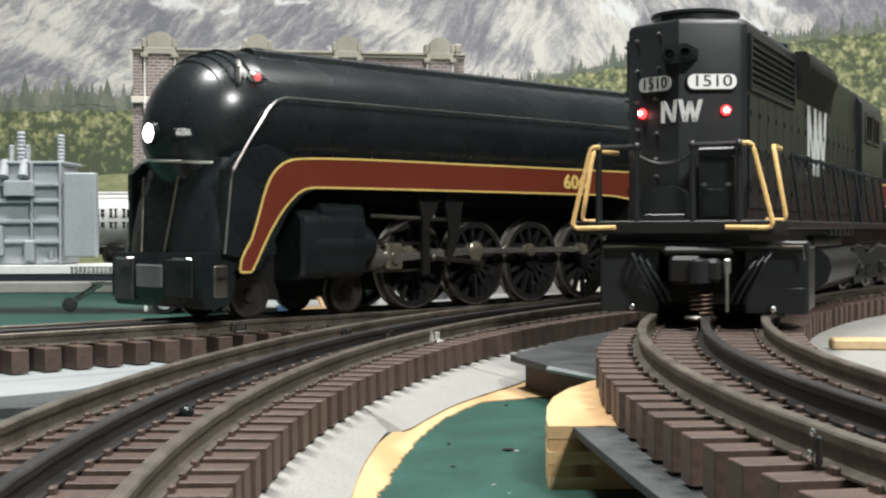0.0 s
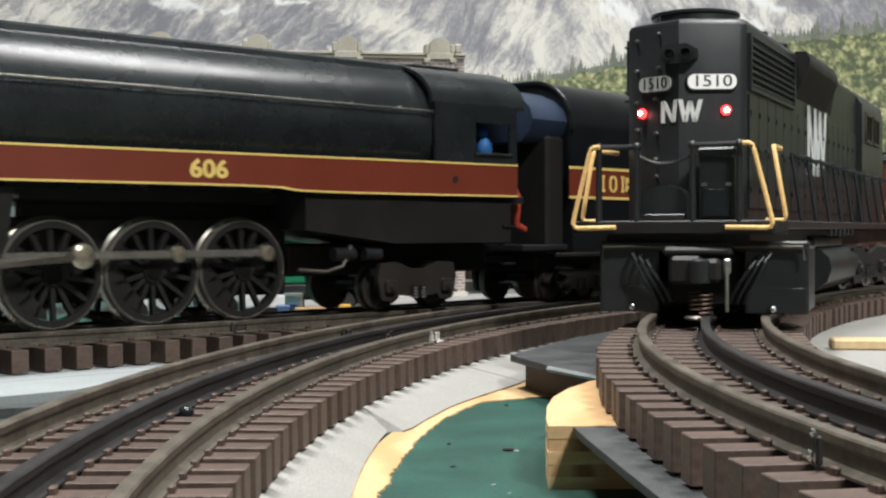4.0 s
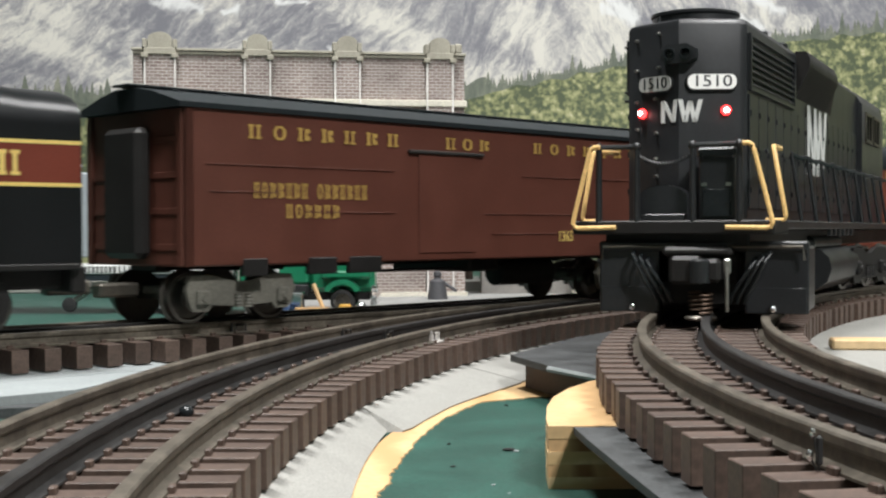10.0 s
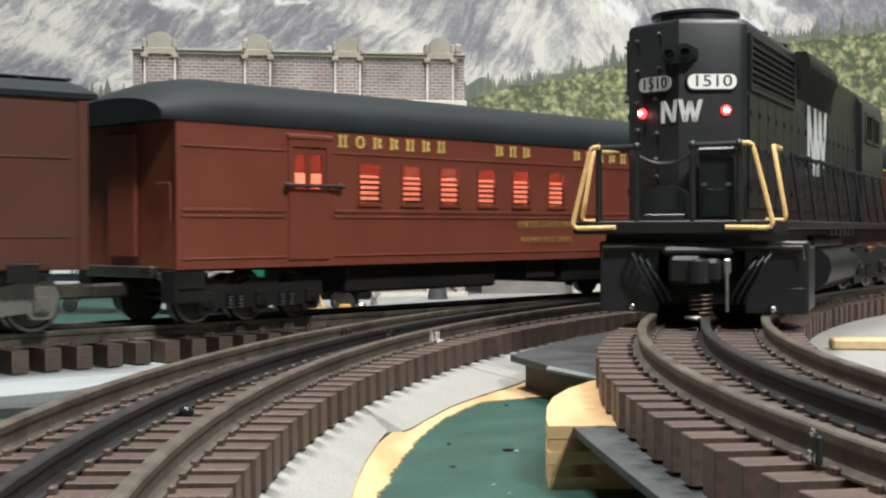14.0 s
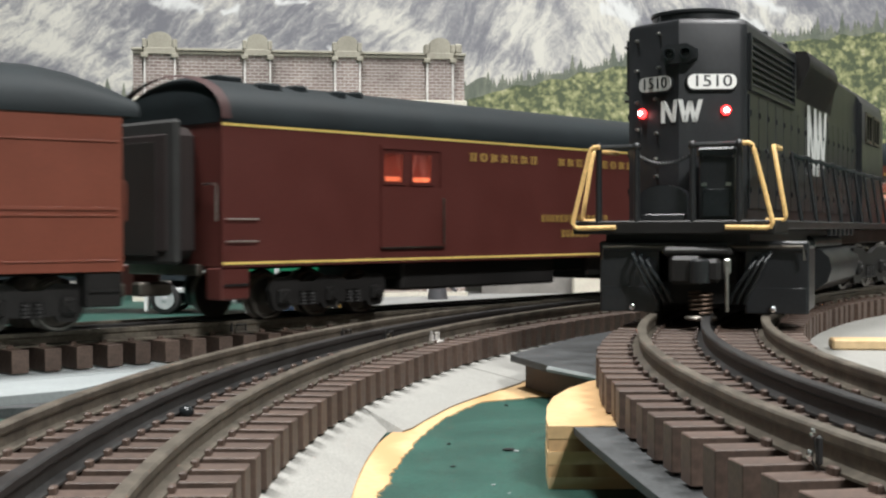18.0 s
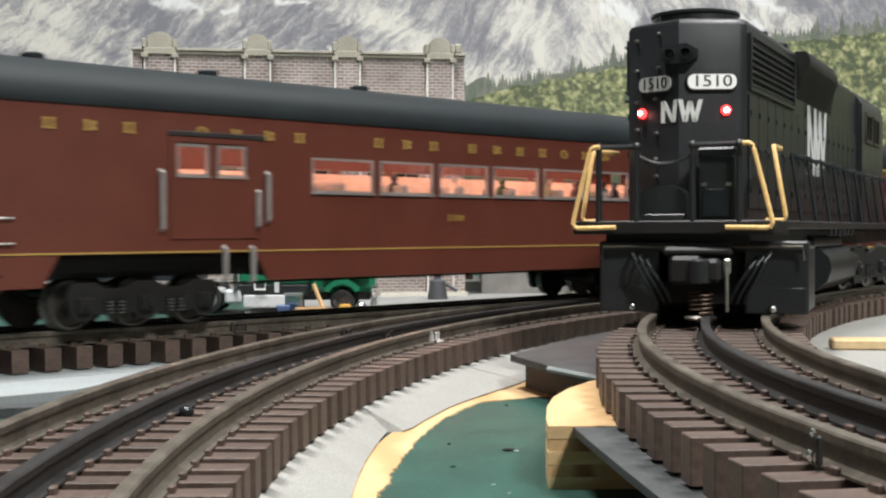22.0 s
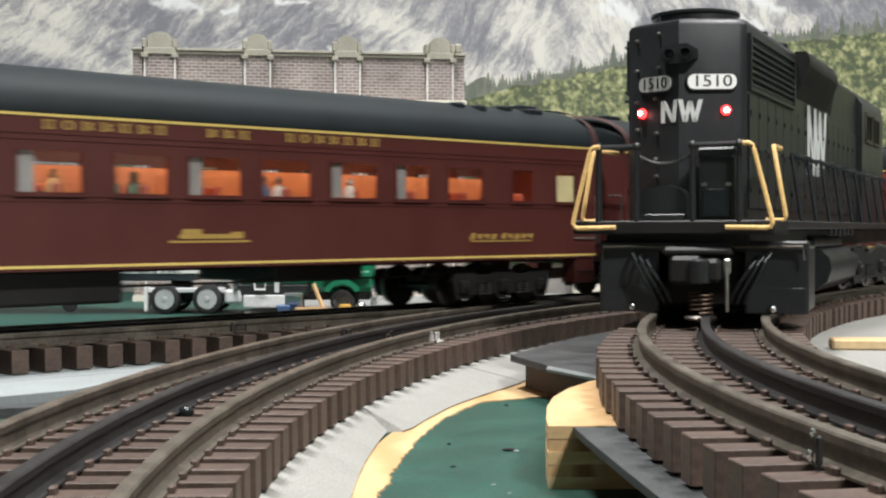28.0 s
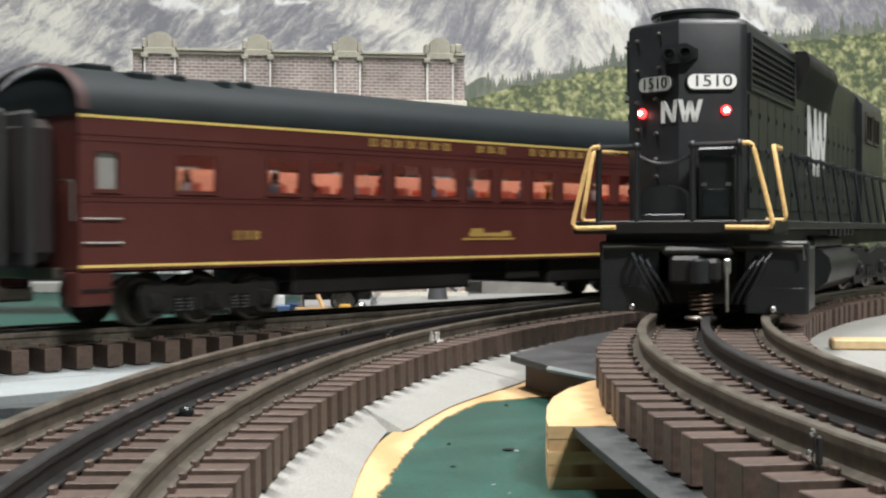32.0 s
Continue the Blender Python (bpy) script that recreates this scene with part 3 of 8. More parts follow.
def mural_material(name, colours, scales, stretch, turn, contrast=(0.35, 0.65)):
    """Printed landscape: noise at two scales through a colour ramp."""
    m = bpy.data.materials.new(name)
    m.use_nodes = True
    n, l = m.node_tree.nodes, m.node_tree.links
    b = n["Principled BSDF"]
    b.inputs["Roughness"].default_value = 0.75
    tc = n.new("ShaderNodeTexCoord")
    mp = n.new("ShaderNodeMapping")
    mp.inputs["Rotation"].default_value = (0, radians(turn), 0)
    mp.inputs["Scale"].default_value = stretch
    l.new(tc.outputs["Object"], mp.inputs["Vector"])
    acc = None
    for sc, wgt, dis in scales:
        t = n.new("ShaderNodeTexNoise")
        t.inputs["Scale"].default_value = sc
        t.inputs["Detail"].default_value = 6
        t.inputs["Roughness"].default_value = 0.62
        t.inputs["Distortion"].default_value = dis
        l.new(mp.outputs[0], t.inputs["Vector"])
        k = n.new("ShaderNodeMath")
        k.operation = "MULTIPLY"
        k.inputs[1].default_value = wgt
        l.new(t.outputs["Fac"], k.inputs[0])
        if acc is None:
            acc = k.outputs[0]
        else:
            a = n.new("ShaderNodeMath")
            a.operation = "ADD"
            l.new(acc, a.inputs[0])
            l.new(k.outputs[0], a.inputs[1])
            acc = a.outputs[0]
    r = n.new("ShaderNodeMapRange")
    r.inputs["From Min"].default_value, r.inputs["From Max"].default_value = contrast
    l.new(acc, r.inputs["Value"])
    ramp = n.new("ShaderNodeValToRGB")
    e = ramp.color_ramp.elements
    e[0].position, e[0].color = colours[0][0], (*colours[0][1], 1)
    e[1].position, e[1].color = colours[-1][0], (*colours[-1][1], 1)
    for p, c in colours[1:-1]:
        x = e.new(p)
        x.color = (*c, 1)
    l.new(r.outputs[0], ramp.inputs["Fac"])
    l.new(ramp.outputs["Color"], b.inputs["Base Color"])
    return m


def rock_material(name, dark, mid, light, snow, ridges, shades, snows):
    """Printed mountain side: fine strands that run down the slopes, gathered on pale ridges between grey faces, and snow.
    ridges, shades and snows: (x0, z0, x1, z1, width) of the large forms on the print, in metres."""
    m = bpy.data.materials.new(name)
    m.use_nodes = True
    n, l = m.node_tree.nodes, m.node_tree.links
    b = n["Principled BSDF"]
    b.inputs["Roughness"].default_value = 0.75
    tc = n.new("ShaderNodeTexCoord")

    def math_node(op, *args):
        k = n.new("ShaderNodeMath")
        k.operation = op
        for sock, v in zip(k.inputs, args):
            if isinstance(v, (int, float)):
                sock.default_value = v
            else:
                l.new(v, sock)
        return k.outputs[0]

    def vec(op, a, c):
        k = n.new("ShaderNodeVectorMath")
        k.operation = op
        for sock, v in zip(k.inputs, (a, c)):
            if isinstance(v, tuple):
                sock.default_value = v
            else:
                l.new(v, sock)
        return k

    def span(v, lo, hi, a=0.0, c=1.0):
        r = n.new("ShaderNodeMapRange")
        r.interpolation_type = "SMOOTHSTEP"
        for key, val in (("From Min", lo), ("From Max", hi), ("To Min", a), ("To Max", c)):
            r.inputs[key].default_value = val
        l.new(v, r.inputs["Value"])
        return r.outputs[0]

    def texture(src, scale, detail, kind="FBM", rough=0.6):
        t = n.new("ShaderNodeTexNoise")
        t.noise_type = kind
        t.inputs["Scale"].default_value = scale
        t.inputs["Detail"].default_value = detail
        t.inputs["Roughness"].default_value = rough
        l.new(src, t.inputs["Vector"])
        return t

    def warp(src, scale, amount, detail=3):
        off = vec("SUBTRACT", texture(src, scale, detail).outputs["Color"], (0.5, 0.5, 0.5)).outputs[0]
        sc = vec("MULTIPLY", off, (amount, 0.0, amount)).outputs[0]
        return vec("ADD", src, sc).outputs[0]

    flat_pos = tc.outputs["Object"]
    bent = warp(warp(flat_pos, 9.0, 0.060, 3), 34.0, 0.016, 4)

    def strands(turn, squash, scale):
        mp = n.new("ShaderNodeMapping")
        mp.inputs["Rotation"].default_value = (0, radians(turn), 0)
        mp2 = n.new("ShaderNodeMapping")
        mp2.inputs["Scale"].default_value = (squash, 1, 1)
        l.new(bent, mp.inputs["Vector"])
        l.new(mp.outputs[0], mp2.inputs["Vector"])
        return texture(mp2.outputs[0], scale, 7, "FBM", 0.70).outputs["Fac"]

    def forms(rows):
        total = None
        for x0, z0, x1, z1, w in rows:
            along = (x1 - x0, 0.0, z1 - z0)
            pa = vec("SUBTRACT", bent, (x0, 0.0, z0)).outputs[0]
            h = math_node("MULTIPLY", vec("DOT_PRODUCT", pa, along).outputs["Value"], 1.0 / (along[0] ** 2 + along[2] ** 2))
            h.node.use_clamp = True
            k = n.new("ShaderNodeVectorMath")
            k.operation = "SCALE"
            k.inputs[0].default_value = along
            l.new(h, k.inputs["Scale"])
            flat_d = vec("MULTIPLY", vec("SUBTRACT", pa, k.outputs[0]).outputs[0], (1.0, 0.0, 1.0)).outputs[0]
            length = n.new("ShaderNodeVectorMath")
            length.operation = "LENGTH"
            l.new(flat_d, length.inputs[0])
            near = span(length.outputs["Value"], 0.0, w, 1.0, 0.0)
            total = near if total is None else math_node("MAXIMUM", total, near)
        return total
    sep = n.new("ShaderNodeSeparateXYZ")
    l.new(warp(flat_pos, 4.0, 0.25), sep.inputs[0])
    side = span(sep.outputs["X"], -0.10, 0.06)
    left, steep = strands(38, 0.24, 96), strands(64, 0.20, 90)
    other = strands(-56, 0.24, 92)
    mix_f = n.new("ShaderNodeMix")
    l.new(side, mix_f.inputs["Factor"])
    l.new(left, mix_f.inputs["A"])
    cross = n.new("ShaderNodeMix")
    l.new(span(sep.outputs["X"], 0.14, 0.24), cross.inputs["Factor"])
    l.new(steep, cross.inputs["A"])
    l.new(other, cross.inputs["B"])
    l.new(cross.outputs["Result"], mix_f.inputs["B"])
    grain = mix_f.outputs["Result"]
    patch = texture(bent, 13.0, 6, "FBM", 0.65).outputs["Fac"]
    speck = texture(warp(flat_pos, 60.0, 0.02, 2), 190, 5, "FBM", 0.7).outputs["Fac"]
    tone = math_node("ADD", math_node("MULTIPLY", grain, 1.15), math_node("MULTIPLY", patch, 0.60))
    tone = math_node("ADD", tone, math_node("MULTIPLY", speck, 0.34))
    tone = math_node("ADD", tone, math_node("MULTIPLY", forms(ridges), 0.17))
    tone = math_node("SUBTRACT", tone, math_node("MULTIPLY", forms(shades), 0.13))
    ramp = n.new("ShaderNodeValToRGB")
    e = ramp.color_ramp.elements
    e[0].position, e[0].color = 0.02, (*dark, 1)
    e[1].position, e[1].color = 0.96, (*light, 1)
    x = e.new(0.42)
    x.color = (*mid, 1)
    l.new(span(tone, 0.76, 1.36), ramp.inputs["Fac"])
    cold = math_node("ADD", math_node("MULTIPLY", forms(snows), 0.75), math_node("MULTIPLY", math_node("SUBTRACT", grain, 0.5), 1.3))
    mix = n.new("ShaderNodeMix")
    mix.data_type = "RGBA"
    mix.inputs["B"].default_value = (*snow, 1)
    l.new(span(cold, 0.30, 0.85), mix.inputs["Factor"])
    l.new(ramp.outputs["Color"], mix.inputs["A"])
    l.new(mix.outputs["Result"], b.inputs["Base Color"])
    return m


def shrub_material(name, dark, mid, bright, straw):
    """Printed bushes: rounded clumps with dark gaps, in drifts of green and straw."""
    m = bpy.data.materials.new(name)
    m.use_nodes = True
    n, l = m.node_tree.nodes, m.node_tree.links
    b = n["Principled BSDF"]
    b.inputs["Roughness"].default_value = 0.75
    tc = n.new("ShaderNodeTexCoord")
    wob = n.new("ShaderNodeTexNoise")
    wob.inputs["Scale"].default_value = 60
    wob.inputs["Detail"].default_value = 4
    l.new(tc.outputs["Object"], wob.inputs["Vector"])
    sc = n.new("ShaderNodeVectorMath")
    sc.operation = "MULTIPLY_ADD"
    sc.inputs[1].default_value = (0.022, 0, 0.022)
    l.new(wob.outputs["Color"], sc.inputs[0])
    l.new(tc.outputs["Object"], sc.inputs[2])
    clump = n.new("ShaderNodeTexVoronoi")
    clump.inputs["Scale"].default_value = 75
    clump.inputs["Detail"].default_value = 2
    l.new(sc.outputs[0], clump.inputs["Vector"])
    drift = n.new("ShaderNodeTexNoise")
    drift.inputs["Scale"].default_value = 15
    drift.inputs["Detail"].default_value = 5
    drift.inputs["Roughness"].default_value = 0.65
    l.new(tc.outputs["Object"], drift.inputs["Vector"])
    fine = n.new("ShaderNodeTexNoise")
    fine.inputs["Scale"].default_value = 150
    fine.inputs["Detail"].default_value = 3
    l.new(tc.outputs["Object"], fine.inputs["Vector"])
    sepz = n.new("ShaderNodeSeparateXYZ")
    l.new(tc.outputs["Object"], sepz.inputs[0])
    low = n.new("ShaderNodeMapRange")
    low.inputs["From Min"].default_value, low.inputs["From Max"].default_value = 0.115, 0.185
    low.inputs["To Min"].default_value, low.inputs["To Max"].default_value = -0.17, 0.03
    l.new(sepz.outputs["Z"], low.inputs["Value"])
    acc = None
    for src, k in ((clump.outputs["Distance"], -0.40), (drift.outputs["Fac"], 0.45), (fine.outputs["Fac"], 0.75), (low.outputs[0], 1.0)):
        mul = n.new("ShaderNodeMath")
        mul.operation = "MULTIPLY"
        mul.inputs[1].default_value = k
        l.new(src, mul.inputs[0])
        if acc is None:
            acc = mul.outputs[0]
        else:
            add = n.new("ShaderNodeMath")
            l.new(acc, add.inputs[0])
            l.new(mul.outputs[0], add.inputs[1])
            acc = add.outputs[0]
    rng = n.new("ShaderNodeMapRange")
    rng.inputs["From Min"].default_value, rng.inputs["From Max"].default_value = 0.12, 0.62
    l.new(acc, rng.inputs["Value"])
    ramp = n.new("ShaderNodeValToRGB")
    e = ramp.color_ramp.elements
    e[0].position, e[0].color = 0.10, (*dark, 1)
    e[1].position, e[1].color = 0.95, (*straw, 1)
    for p, c in ((0.40, mid), (0.68, bright)):
        x = e.new(p)
        x.color = (*c, 1)
    l.new(rng.outputs[0], ramp.inputs["Fac"])
    l.new(ramp.outputs["Color"], b.inputs["Base Color"])
    return m


# the large forms of the print: pale ridges, grey faces, snow fields
RIDGES = [(-0.62, 0.318, -0.54, 0.290, 0.035), (-0.54, 0.290, -0.44, 0.245, 0.04), (-0.56, 0.345, -0.42, 0.270, 0.025), (-0.44, 0.245, -0.34, 0.232, 0.035), (-0.30, 0.285, -0.20, 0.262, 0.03), (-0.10, 0.318, 0.01, 0.262, 0.04), (0.01, 0.262, 0.09, 0.232, 0.035), (0.07, 0.235, 0.20, 0.238, 0.05), (0.10, 0.35, 0.15, 0.255, 0.035), (0.20, 0.34, 0.26, 0.27, 0.05), (0.42, 0.345, 0.50, 0.312, 0.035), (-0.16, 0.275, -0.02, 0.252, 0.02), (0.04, 0.222, 0.24, 0.228, 0.055), (0.12, 0.305, 0.22, 0.258, 0.055), (0.10, 0.35, 0.13, 0.30, 0.03)]
SHADES = [(-0.60, 0.268, -0.52, 0.240, 0.05), (-0.49, 0.310, -0.44, 0.275, 0.04), (-0.38, 0.312, -0.30, 0.275, 0.06), (-0.24, 0.312, -0.12, 0.285, 0.06), (0.02, 0.325, 0.085, 0.262, 0.05), (0.085, 0.262, 0.02, 0.29, 0.035), (0.17, 0.30, 0.175, 0.262, 0.03), (0.49, 0.34, 0.60, 0.305, 0.06), (0.36, 0.33, 0.40, 0.31, 0.03)]
SNOWS = [(-0.385, 0.344, -0.330, 0.333, 0.014), (-0.300, 0.330, -0.285, 0.334, 0.010), (-0.225, 0.348, -0.185, 0.342, 0.010), (0.228, 0.345, 0.262, 0.322, 0.028), (0.262, 0.322, 0.215, 0.330, 0.014), (0.420, 0.342, 0.458, 0.330, 0.016), (0.40, 0.322, 0.44, 0.308, 0.014), (-0.16, 0.288, -0.14, 0.284, 0.008)]
ROCK = rock_material("printed_rock_and_snow", (0.24, 0.24, 0.27), (0.42, 0.41, 0.42), (0.80, 0.77, 0.70), (0.88, 0.88, 0.87), RIDGES, SHADES, SNOWS)
PINES = mural_material("printed_conifers", [(0.0, (0.12, 0.14, 0.115)), (0.5, (0.19, 0.21, 0.165)), (1.0, (0.31, 0.315, 0.25))], [(40, 0.5, 0.2), (140, 0.5, 0.2)], (1.0, 1.0, 0.35), 0)
SHRUBS = shrub_material("printed_yellow_shrubs", (0.10, 0.122, 0.070), (0.26, 0.28, 0.135), (0.45, 0.445, 0.23), (0.66, 0.62, 0.41))
GRASS = mural_material("printed_meadow", [(0.0, (0.25, 0.27, 0.14)), (0.5, (0.37, 0.385, 0.20)), (1.0, (0.50, 0.49, 0.29))], [(12, 0.5, 0.3), (90, 0.5, 0.3)], (1.0, 1.0, 4.0), 0)
mural = thing("mural", "printed mountain panorama with snow, pines and yellow shrubs on the wall", "backdrop", pose(0, WALL_Y, 0), kind="structure")
part("mountain_print", Geo().box(-4.4, 3.0, -0.002, 0.0, TABLE_Z, 1.0), ROCK, mural)


def hill_top(x):
    """Height of the pine line along the wall."""
    return float(np.interp(x, [-4.4, -1.2, -0.60, -0.30, -0.10, 0.03, 0.075, 0.165, 0.242, 0.36, 0.471, 0.60, 1.2, 3.0], [0.19, 0.20, 0.2000, 0.2010, 0.205, 0.212, 0.226, 0.243, 0.258, 0.276, 0.291, 0.303, 0.33, 0.30]))


def wavy_sheet(x0, x1, top, y, step, wob, seed, freq):
    g = Geo()
    n = int((x1 - x0) / step)
    up = [(x0 + (x1 - x0) * i / n) for i in range(n + 1)]
    for i in range(n):
        a, b = up[i], up[i + 1]
        za = top(a) + wob * noise.noise((a * freq, seed, 0))
        zb = top(b) + wob * noise.noise((b * freq, seed, 0))
        g.add([(a, y, TABLE_Z), (b, y, TABLE_Z), (b, y, zb), (a, y, za)], [(0, 1, 2, 3)])
    return g


rnd = random.Random(8)
pines = Geo()
x, count = -1.6, 0
while x < 1.3:
    left = x < 0.0
    h = rnd.uniform(0.012, 0.028) if left else rnd.uniform(0.008, 0.024)
    if rnd.random() < 0.12:
        h *= 1.5
    z = hill_top(x) + (rnd.uniform(-0.002, 0.012) if left else -0.004)
    w = h * rnd.uniform(0.18, 0.32)
    count += 1
    yp = -0.00415 - 0.00001 * (count % 80)
    pts = [(x, yp, z + h)]
    for k in range(1, 5):
        f = k / 4
        pts += [(x + w * f, yp, z + h * (1 - f)), (x + w * f * 0.6, yp, z + h * (1 - f))]
    for k in range(4, 0, -1):
        f = k / 4
        pts += [(x - w * f * 0.6, yp, z + h * (1 - f)), (x - w * f, yp, z + h * (1 - f))]
    pines.add(pts, [list(range(len(pts)))])
    x += rnd.uniform(0.0018, 0.0055)
part("pine_print", pines, PINES, mural)
part("pine_band_print", wavy_sheet(-4.4, 0.06, lambda x: hill_top(x) + 0.017, -0.0040, 0.004, 0.014, 2.0, 30), PINES, mural)
part("pine_band_print", wavy_sheet(0.06, 3.0, lambda x: hill_top(x) + 0.003, -0.0040, 0.004, 0.006, 2.0, 30), PINES, mural)
part("shrub_print", wavy_sheet(-4.4, 3.0, lambda x: hill_top(x) - 0.003, -0.0050, 0.004, 0.006, 7.0, 45), SHRUBS, mural)
part("meadow_print", wavy_sheet(-4.4, -0.05, lambda x: 0.111, -0.0060, 0.006, 0.005, 9.0, 20), GRASS, mural)

# ================= things behind the tracks =================
far_bed = tagged(part("far_roadbed", Geo().box(-4.2, 1.2, 1.062, 1.16, TABLE_Z, -0.0085, 0.001), BED_GREY), "beige roadbed of the rear siding", "roadbed", kind="structure")
SIDE_Z = 0.0037
siding = Path([(0.0, -3.0, 1.115, 0.0, 0.0)])
ts = thing("railway_track", "rear siding track in front of the mountain backdrop", "model track", group="model railway tracks")
for off in (GAUGE, 0, -GAUGE):
    rail(siding, off, 0.0, 4.0, SIDE_Z, RAIL_BROWN, ts, 1.0)
g = Geo()
for k in range(300):
    xx = -3.0 + k * 0.0133
    g.box(xx, xx + 0.0058, 1.0885, 1.1415, SIDE_Z + TIE_FOOT, SIDE_Z - RAIL_H)
part("far_ties", g, TIE_BROWN, ts)["kind"] = "stuff"


def tank_car(x1):
    c = thing("tank_car", "white tank car with black underframe on the rear siding", "model railway car", pose(x1, 1.115, SIDE_Z))
    part("tank", Geo().revolve((0, 0, 0.0385), (-1, 0, 0), [(0, 0.004), (0.004, 0.018), (0.009, 0.0235), (0.012, 0.0245), (0.245, 0.0245), (0.251, 0.020), (0.255, 0.004)], 40), WHITE_PAINT, c, "glossy white tank", sharp=40)
    for z in (0.0605, 0.0165):
        part("tank_seam", Geo().box(-0.245, -0.010, -0.0180, -0.0172, z - 0.0006, z + 0.0006), BED_GREY, c)
    letters(c, "NNNNNNNN", -0.100, -0.012, 0.0445, 0.0074, -0.0247, RUBBER)
    letters(c, "NNNNNNNN", -0.100, -0.012, 0.0345, 0.0050, -0.0247, RUBBER)
    part("underframe", Geo().box(-0.262, 0.007, -0.016, 0.016, 0.0095, 0.0145, 0.0006), UNDER_BLACK, c)
    part("dome", Geo().revolve((-0.128, 0, 0.060), (0, 0, 1), [(0, 0.010), (0.010, 0.010), (0.012, 0.007)], 18), WHITE_PAINT, c)
    for x in (-0.035, -0.220):
        bogie(c, x, [-0.0178, 0.0178], 0.0092, UNDER_BLACK, 0.0225, 0.0165, 0.0045, SET_BOX)


tank_car(-0.2260)

GREY_CAST = material("grey_transformer_plastic", (0.37, 0.40, 0.42), 0.5, stain=0.06)
DARK_STEEL = material("dark_blue_grey_rail", (0.035, 0.045, 0.055), 0.5)


BRIGHT_RIM = material("plated_wheel_rim", (0.66, 0.67, 0.68), 0.22, 0.45, stain=0.15)


def lorry():
    trailer = thing("flatbed_trailer", "white-sided flatbed trailer with lumber lettering on a dark chassis", "model trailer", pose(0, 0, 0))
    part("deck", Geo().box(-0.52, -0.147, 0.792, 0.842, 0.0068, 0.0122, 0.0004), WHITE_PAINT, trailer, "white deck edge")
    part("chassis_rail", Geo().box(-0.52, -0.152, 0.7935, 0.8405, 0.0024, 0.0068, 0.0004), DARK_STEEL, trailer)
    part("end_post", Geo().box(-0.1495, -0.1475, 0.791, 0.793, 0.0068, 0.0145), WHITE_PAINT, trailer)
    lettering("lettering", "LUMBER, INC.", 0.0054, BLACK_SATIN, trailer, pose(-0.1790, 0.7915, 0.0094, 90), 1.15)
    letters(trailer, "NNNNNNNNNNN", -0.2275, -0.1990, 0.0094, 0.0038, 0.7918, BLACK_SATIN)
    leg = part("landing_leg", Geo().tube([(-0.2080, 0.7960, 0.0020), (-0.2280, 0.7960, -0.0110)], 0.0018, 10).box(-0.2150, -0.1990, 0.7930, 0.7990, 0.0000, 0.0024, 0.0003), STEEL, trailer)
    part("landing_wheel", Geo().revolve((-0.2285, 0.7925, -0.0120), (0, 1, 0), [(0, 0.0012), (0.0004, 0.0043), (0.0040, 0.0043), (0.0045, 0.0012)], 18), RUBBER, leg)
    for x in (-0.44, -0.47):
        part("trailer_wheel", Geo().revolve((x, 0.7925, TABLE_Z + 0.009), (0, 1, 0), [(0, 0.003), (0.0006, 0.009), (0.009, 0.009), (0.010, 0.003)], 22), RUBBER, trailer)
    part("bogie_beam", Geo().box(-0.49, -0.42, 0.80, 0.834, TABLE_Z + 0.006, 0.0026), UNDER_BLACK, trailer)
    part("kingpin", Geo().box(-0.17, -0.158, 0.812, 0.822, -0.004, 0.0026), UNDER_BLACK, trailer)

    tf = thing("transformer_load", "grey ribbed electrical transformer with bushings, loaded on the trailer", "transformer", pose(0, 0, 0.0124))
    part("tank_body", Geo().box(-0.36, -0.2345, 0.7990, 0.8380, 0, 0.0625, 0.0008), GREY_CAST, tf)
    part("lid", Geo().box(-0.362, -0.2325, 0.7970, 0.8400, 0.0618, 0.0636, 0.0004), GREY_CAST, tf)
    for z in (0.0130, 0.0255, 0.0380, 0.0480):
        part("stiffener", Geo().box(-0.3605, -0.2330, 0.7962, 0.8000, z, z + 0.0022, 0.0003), GREY_CAST, tf)
    for x in (-0.2520, -0.2345, -0.2780, -0.3050, -0.3300):
        part("upright_rib", Geo().box(x - 0.0008, x + 0.0008, 0.7958, 0.8000, 0.001, 0.062, 0.0003), GREY_CAST, tf)
    part("control_box", Geo().box(-0.2680, -0.2500, 0.7925, 0.7990, 0.0420, 0.0515, 0.0005), GREY_CAST, tf)
    part("valve_box", Geo().box(-0.2560, -0.2500, 0.7930, 0.7990, 0.0020, 0.0150, 0.0008), GREY_CAST, tf)
    part("cooler_box", Geo().box(-0.2760, -0.2690, 0.7930, 0.7990, 0.0060, 0.0240, 0.0005), GREY_CAST, tf)
    part("drain_valve", Geo().cyl((-0.2400, 0.7960, 0.0030), (-0.2400, 0.7960, 0.0085), 0.0012, n=10).cyl((-0.2440, 0.7960, 0.0020), (-0.2360, 0.7960, 0.0020), 0.0010, n=8), GREY_CAST, tf)
    cab = part("side_cabinet", Geo().box(-0.2312, -0.2115, 0.7920, 0.7990, 0.0045, 0.0562, 0.0008), GREY_CAST, tf, "smooth grey side cabinet")
    part("cabinet_wire", Geo().tube([(-0.2150, 0.7940, 0.0560), (-0.2155, 0.7940, 0.0720)], 0.0002, 5).tube([(-0.2240, 0.7940, 0.0560), (-0.2242, 0.7940, 0.0610)], 0.0002, 5), NICKEL, cab)
